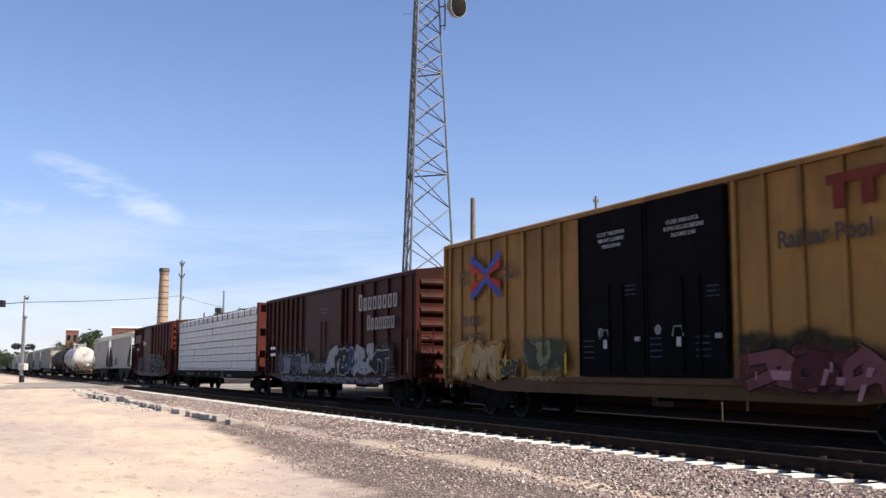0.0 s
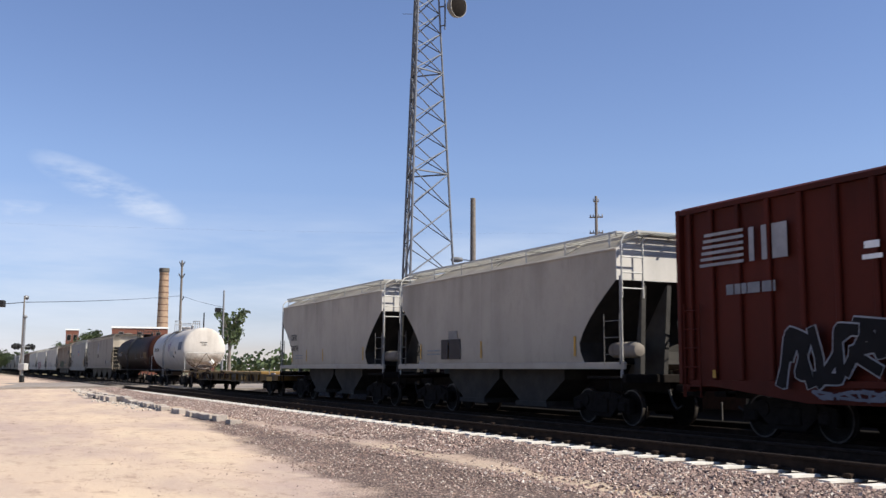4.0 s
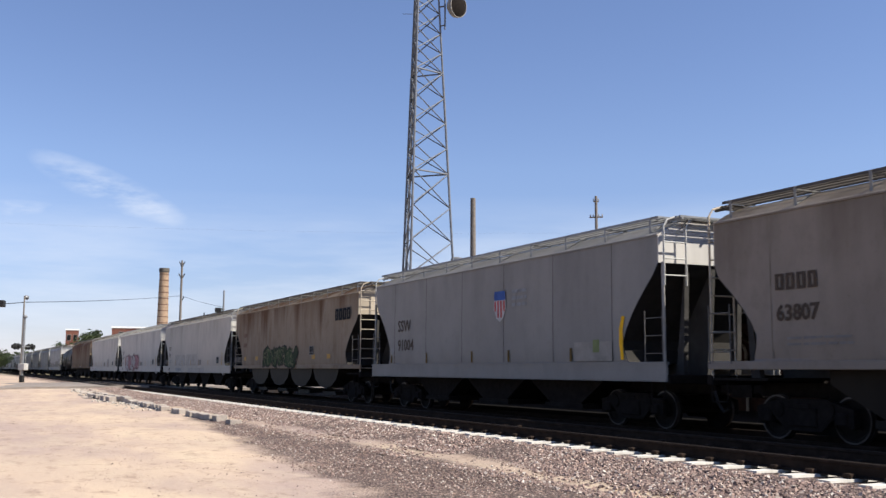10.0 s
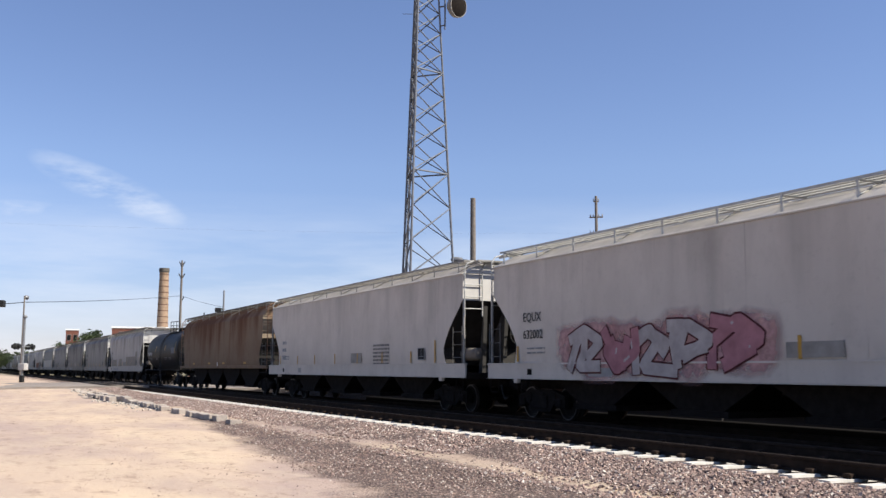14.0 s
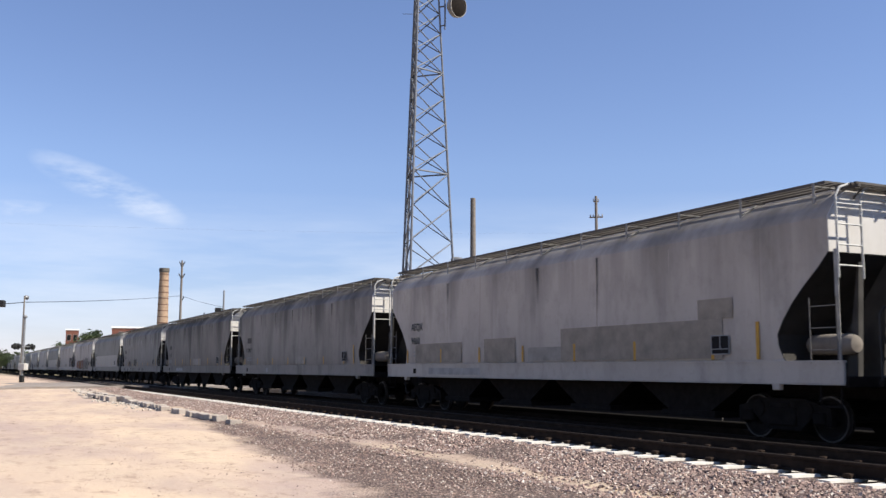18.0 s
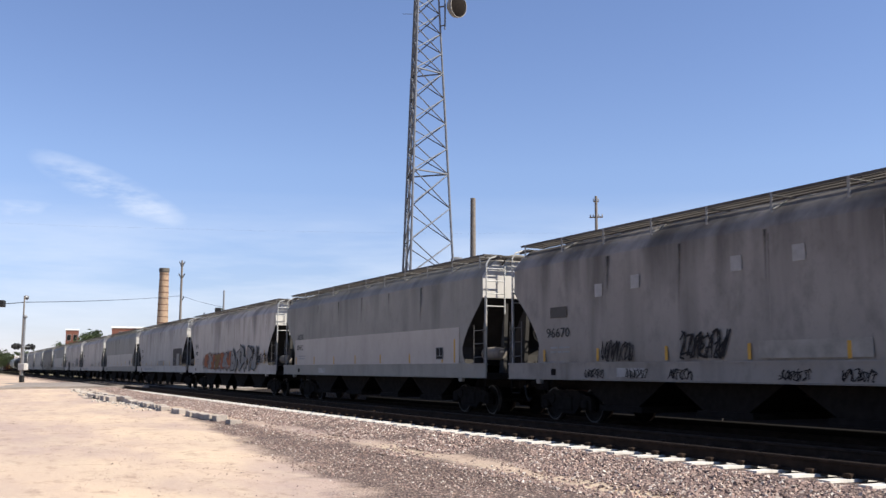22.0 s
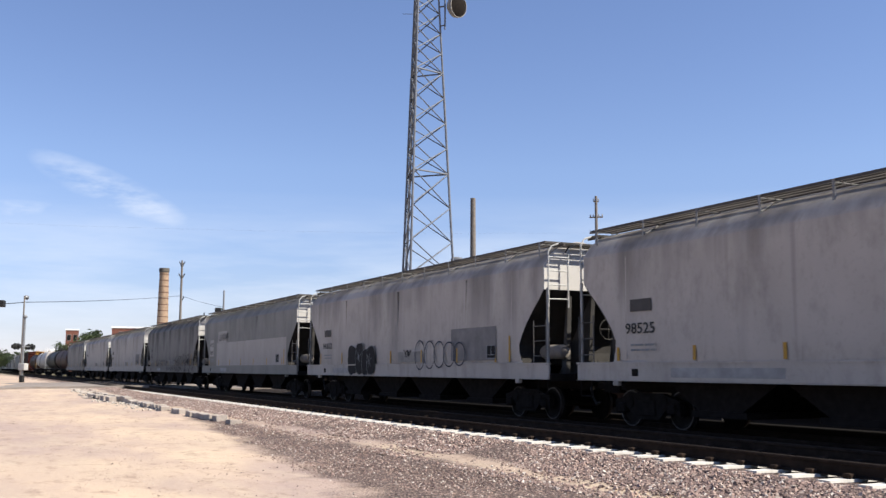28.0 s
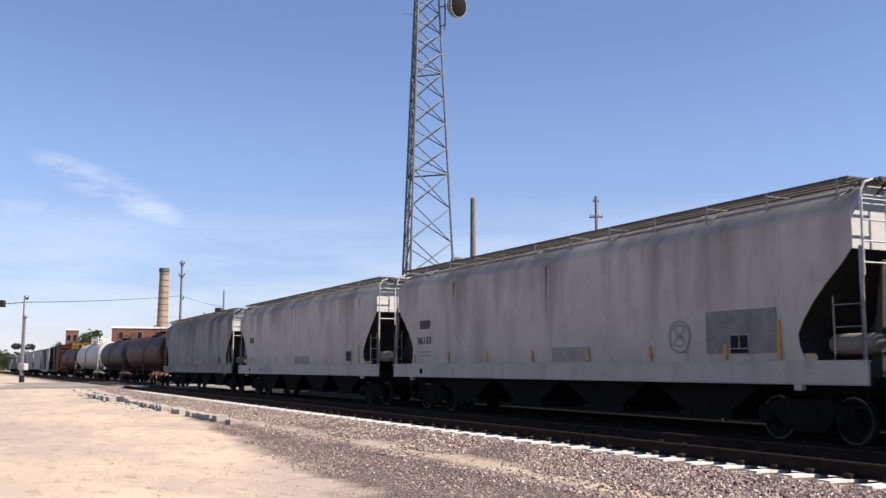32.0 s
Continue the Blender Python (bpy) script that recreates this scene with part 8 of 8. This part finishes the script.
    def tags(spans, cols, line, seed, z1=2.1):
        def f(c, hh, yy):
            for i, (a, b) in enumerate(spans):
                graffiti(c, a, b, 1.3, z1, yy - 0.03, cols, line, seed + i, max(2, int((b - a) / 0.75)), None, 0.25, 0.05, solid=bool(cols is not NOFILL))
        return f
    NOFILL = [S_SILVER]

    def chips(c, hh, yy):
        for x, z in ((-5.6, 3.0), (-4.2, 3.1), (-1.0, 3.2), (0.6, 3.25), (5.3, 3.2)):
            plate("pale_chip", PATCH_PALE, c, x, x + 0.3, z, z + 0.3, -1.57)
        graffiti(c, -5.4, -4.2, 1.48, 2.0, yy - 0.01, [PATCH_GREY], S_BLACK, 81, 7, None, 0.3, 0.03, solid=False)
        graffiti(c, -2.6, -1.3, 1.5, 2.1, yy - 0.01, [PATCH_GREY], S_BLACK, 82, 7, None, 0.3, 0.04, solid=False)
        for i, x in enumerate((-6.0, -4.4, -2.9, 0.2, 1.6)):
            graffiti(c, x, x + 0.7, 1.1, 1.34, -1.606, [PATCH_GREY], S_BLACK, 95 + i, 5, None, 0.2, 0.02, solid=False)

    def big(c, hh, yy):
        spray_cloud(c, -hh + 4.5, -hh + 11.2, 1.15, 2.25, yy - 0.028, (0.22, 0.17, 0.15), 83)
        graffiti(c, -hh + 4.7, -hh + 11.1, 1.25, 2.2, yy - 0.03, [S_ORANGE, S_ASH, S_ORANGE, S_OCHRE_D], S_RUSTRED, 83, 7, None, 0.15, 0.035, fatk=0.24)
        graffiti(c, -hh + 11.1, -hh + 16.2, 1.1, 2.5, yy - 0.048, [S_ASH], S_BLACK, 84, 5, None, 0.1, 0.075, fatk=0.24)
        graffiti(c, -hh + 16.6, -hh + 18.0, 1.6, 2.1, yy - 0.03, [PATCH_GREY], S_BLACK, 85, 3, None, 0.3, 0.04, solid=False)

    def dark_patch(c, hh, yy):
        plate("overpainted_patch", PATCH_DARK, c, hh - 4.6, hh - 1.62, 1.5, 2.65, yy + 0.0005)
        plate("overpainted_patch", PATCH_MID, c, hh - 3.35, hh - 2.55, 1.52, 2.3, yy - 0.003)

    def tag_b(c, hh, yy):
        # swollen black shapes with a thin pale outline
        rng = random.Random(86)
        for k, (x, w, z0, z1) in enumerate(((-4.22, 0.95, 1.08, 2.18), (-3.45, 0.85, 1.1, 2.24), (-2.85, 0.7, 1.08, 2.05), (-2.3, 0.8, 1.1, 2.12))):
            pts = blob(x, (z0 + z1) / 2, w, z1 - z0, rng, 22, 0.14, 0.7)
            bm = B()
            flat_poly(bm, pts, yy - 0.036 - 0.008 * k)
            g = part("graffiti", bm, S_BLACK, c, "swollen black sprayed shape with a pale outline")
            bm = B()
            ribbon(bm, pts[2:19], 0.022, yy - 0.0385 - 0.008 * k)
            part("graffiti_outline", bm, S_SILVER, g)
        for k, (x, z) in enumerate(((-3.5, 1.75), (-2.45, 1.6))):
            for a in (20, 80, 130):
                bm = B()
                ca, sa = 0.26 * math.cos(radians(a)), 0.26 * math.sin(radians(a))
                ribbon(bm, [(x - ca, z - sa), (x + ca, z + sa)], 0.022, yy - 0.072 - 0.0005 * (a % 7))
                part("graffiti_outline", bm, S_SILVER, c, "thin pale sprayed stroke")
        for k, x in enumerate((1.85, 2.6, 3.3, 4.0, 4.7)):
            bm = B()
            ribbon(bm, [(x + 0.38 * math.cos(a), 1.75 + (0.46 - 0.03 * k) * math.sin(a)) for a in (2 * math.pi * q / 18 for q in range(19))], 0.04, yy - 0.03 - 0.006 * k)
            part("graffiti", bm, S_SLATE, c, "sprayed ring of a scrawl")
        plate("overpainted_patch", PATCH_GREY, c, hh - 5.6, hh - 2.8, 1.55, 2.5, yy + 0.0004)
        graffiti(c, -hh + 10.2, -hh + 10.7, 1.7, 1.95, yy - 0.004, [S_BLACK], S_BLACK, 88, 2, None, 0.1, 0.03, solid=False)

    def band_d(c, hh, yy):
        plate("pale_band", BAND_PALE, c, -hh + 3.6, hh - 1.75, 1.46, 2.75, yy + 0.006)
        plate("pale_panel", BAND_PALE, c, -hh + 3.9, -hh + 5.9, 2.76, 3.4, yy + 0.004)
        plate("pale_panel", BAND_PALE, c, -hh + 1.95, -hh + 2.85, 2.0, 2.95, yy + 0.004)
        graffiti(c, -hh + 4.2, -hh + 6.2, 2.82, 3.3, yy - 0.004, [INK], S_BLACK, 89, 6, None, 0.2, 0.025, solid=False)

    def scrawl(c, hh, yy):
        graffiti(c, -hh + 4.5, -hh + 8, 1.4, 2.0, yy - 0.03, [INK], S_SMOKE, 90, 4, None, 0.1, 0.03, solid=False)
        graffiti(c, -hh + 8.5, -hh + 17.5, 1.08, 1.95, yy - 0.034, [INK], S_SMOKE, 91, 9, None, 0.15, 0.045, solid=False)
        graffiti(c, -hh + 11.5, -hh + 16.5, 1.7, 2.25, yy - 0.03, [INK], S_SMOKE, 93, 6, None, 0.2, 0.025, solid=False)

    def curl(c, hh, yy):
        bm = B()
        ribbon(bm, [(5.1 + 0.33 * math.cos(a), 1.98 + 0.33 * math.sin(a)) for a in (2 * math.pi * k / 20 for k in range(21))], 0.035, yy - 0.01)
        part("graffiti", bm, INK, c, "sprayed ring")
        bm = B()
        ribbon(bm, [(5.1 + 0.17 * math.sin(2 * a), 2.0 + 0.22 * math.sin(a)) for a in (2 * math.pi * k / 20 for k in range(21))], 0.03, yy - 0.02)
        part("graffiti", bm, INK, c, "sprayed curl")
        plate("overpainted_patch", PATCH_GREY, c, hh - 4.0, hh - 2.1, 1.62, 2.45, yy + 0.0004)

    runs = [
        (-349.9, -330.1, GREY_B, ("AEQX", "9660"), "grey covered hopper with pale overpainted patches", g1),
        (-370.7, -351.2, GREY_C, ("bar", "97887"), "grimy grey covered hopper with dark vertical streaks", None),
        (-391.5, -372.0, GREY_D, ("bar", "38433"), "dark sooty grey covered hopper", None),
        (-412.2, -392.8, GREY_C, ("bar", "96670"), "grey covered hopper with small pale chips", chips),
        (-432.8, -413.4, TWO_TONE, ("ACFX", "88412"), "two-tone grey covered hopper with a pale lower band", g5),
        (-453.6, -434.0, GREY_A, ("ACFX", "98937"), "grey covered hopper with orange and black graffiti", big),
        (-473.9, -454.25, GREY_B, ("ACFX", "99913"), "pale grey covered hopper with a dark overpainted square", dark_patch),
        (-494.4, -475.0, TWO_TONE, ("", ""), "two-tone grey covered hopper with a pale lower band", g5),
        (-514.9, -495.6, GREY_A, ("bar", "98525"), "stained grey covered hopper with ochre marks", None),
        (-535.4, -516.1, GREY_B, ("bar", "96612"), "pale grey covered hopper with black scrawled graffiti", tag_b),
        (-555.6, -536.8, TWO_TONE, ("ACFX", "38427"), "grey covered hopper with a pale lower panel", band_d),
        (-575.6, -556.9, GREY_D, ("ACFX", "36417"), "soot-darkened grey covered hopper with black scrawls", scrawl),
        (-596.8, -576.95, GREY_B, ("bar", "96133"), "grey covered hopper with a curled spray mark", curl),
        (-617.6, -598.1, GREY_A, ("bar", ""), "stained grey covered hopper", None),
        (-638.8, -619.0, GREY_C, ("", ""), "dark streaked grey covered hopper", None),
    ]
    for i, (u0, u1, m, marks, lb, ex) in enumerate(runs):
        pellet_hopper(u0, u1, m, marks, lb, 100 + i, STEEL_RUST, ex, panel_x=4.35 if i == 6 else 3.3, shoulder=True)
    # cars far down the train
    for u0, u1, m in ((-776.0, -757.0, GREY_B), (-796.5, -777.3, GREY_A), (-817.0, -797.8, GREY_C), (-837.6, -818.3, GREY_B), (-858.2, -839.0, GREY_C), (-878.8, -859.6, GREY_A)):
        hopper("covered_hopper", "grey covered hopper far down the train", u0, u1, m, STEEL_RUST, LADDER_PALE, shoulder=True)


# lighter beige for end sheets, their sunlight painted in
SUNLIT_BEIGE_END = paint("beige_end_paint", (0.42, 0.37, 0.30), (0.20, 0.15, 0.10), 0.4, 0.3)
GREY_HA = paint("pale_cement_grey", (0.37, 0.334, 0.280), (0.14, 0.125, 0.105), 0.4, 0.35)
GREY_SSW = paint("clean_grey_paint", (0.238, 0.229, 0.215), (0.115, 0.108, 0.10), 0.3, 0.3)
GREY_W1 = paint("whitish_grey_paint", (0.465, 0.425, 0.365), (0.20, 0.17, 0.13), 0.4, 0.3)
LADDER_TAN = plain("tan_ladder_steel", (0.42, 0.36, 0.28), 0.6, 0.0, 0.3, 8.0)
LADDER_RUST = plain("rusty_ladder_steel", (0.20, 0.12, 0.08), 0.75, 0.0, 0.35, 8.0)
GRATE_DULL = plain("dull_pale_grating", (0.26, 0.25, 0.23), 0.6, 0.4, 0.25, 5.0)
PATCH_LILAC = spray("touch_up_lilac", (0.385, 0.355, 0.315))
S_RUSTY = spray("rusty_lettering", (0.16, 0.10, 0.07))
YELLOW_DULL = spray("grimy_yellow_strip", (0.13, 0.08, 0.02))
S_DULLGREEN = spray("dull_green_touch_up", (0.17, 0.20, 0.09))
S_PALEGREEN = spray("pale_green_paper", (0.16, 0.24, 0.10))
YELLOW_BRIGHT = spray("fresh_yellow_strip", (0.75, 0.42, 0.02))
YELLOW_GRIME = paint("grimy_yellow_sill", (0.105, 0.058, 0.028), (0.045, 0.028, 0.018), 0.8, 0.7)
# bay paints kept near black: the shade below the cars is put in
BAY_SHADE = plain("grimy_bay_paint", (0.035, 0.031, 0.027), 0.85, 0.0, 0.4, 2.0)
BAY_BEIGE_SHADE = paint("grimy_beige_bay", (0.020, 0.016, 0.012), (0.010, 0.008, 0.007), 0.7, 0.6)

build_yellow_boxcar()
build_red_boxcars()
build_centerbeam()
build_flatcar()
build_tanks()
build_hoppers()
boxcar("boxcar", "oxide brown boxcar far down the train", -737.5, -720.8, 4.7, BROWN_CAR, BROWN_CAR, [-8, -7, -6, -5, -4, -3], (-1.6, 1.6, 1, BROWN_CAR, "ribbed"), 7)
boxcar("boxcar", "grey and red boxcar far down the train", -755.7, -738.8, 4.6, GREY_B, GREY_B, [-8, -7, -6, -5, -4, -3], (-1.6, 1.6, 1, BROWN_CAR, "ribbed"), 7)


def motions():
    # the whole train rolls at one steady speed
    for car, u in CARS:
        walk(car, [(t, pose(u + SPEED * t, TRAIN_Y, TRAIN_RAIL)) for t in (0.0, 8.0, 16.0, 24.0, 32.0)])
    # wheels turn with the way covered, one key a thirtieth of a second
    turn = math.degrees(SPEED / WHEEL_R)
    first = WHEELSETS[0]
    walk(first, [(i / FPS, pose(0, 0, 0, 0, (turn * i / FPS) % 360, 0)) for i in range(int(SECONDS * FPS) + 1)])
    for w in WHEELSETS[1:]:
        w.rotation_mode = "QUATERNION"
        data = w.animation_data_create()
        data.action = first.animation_data.action
        data.action_slot = first.animation_data.action_slot


motions()
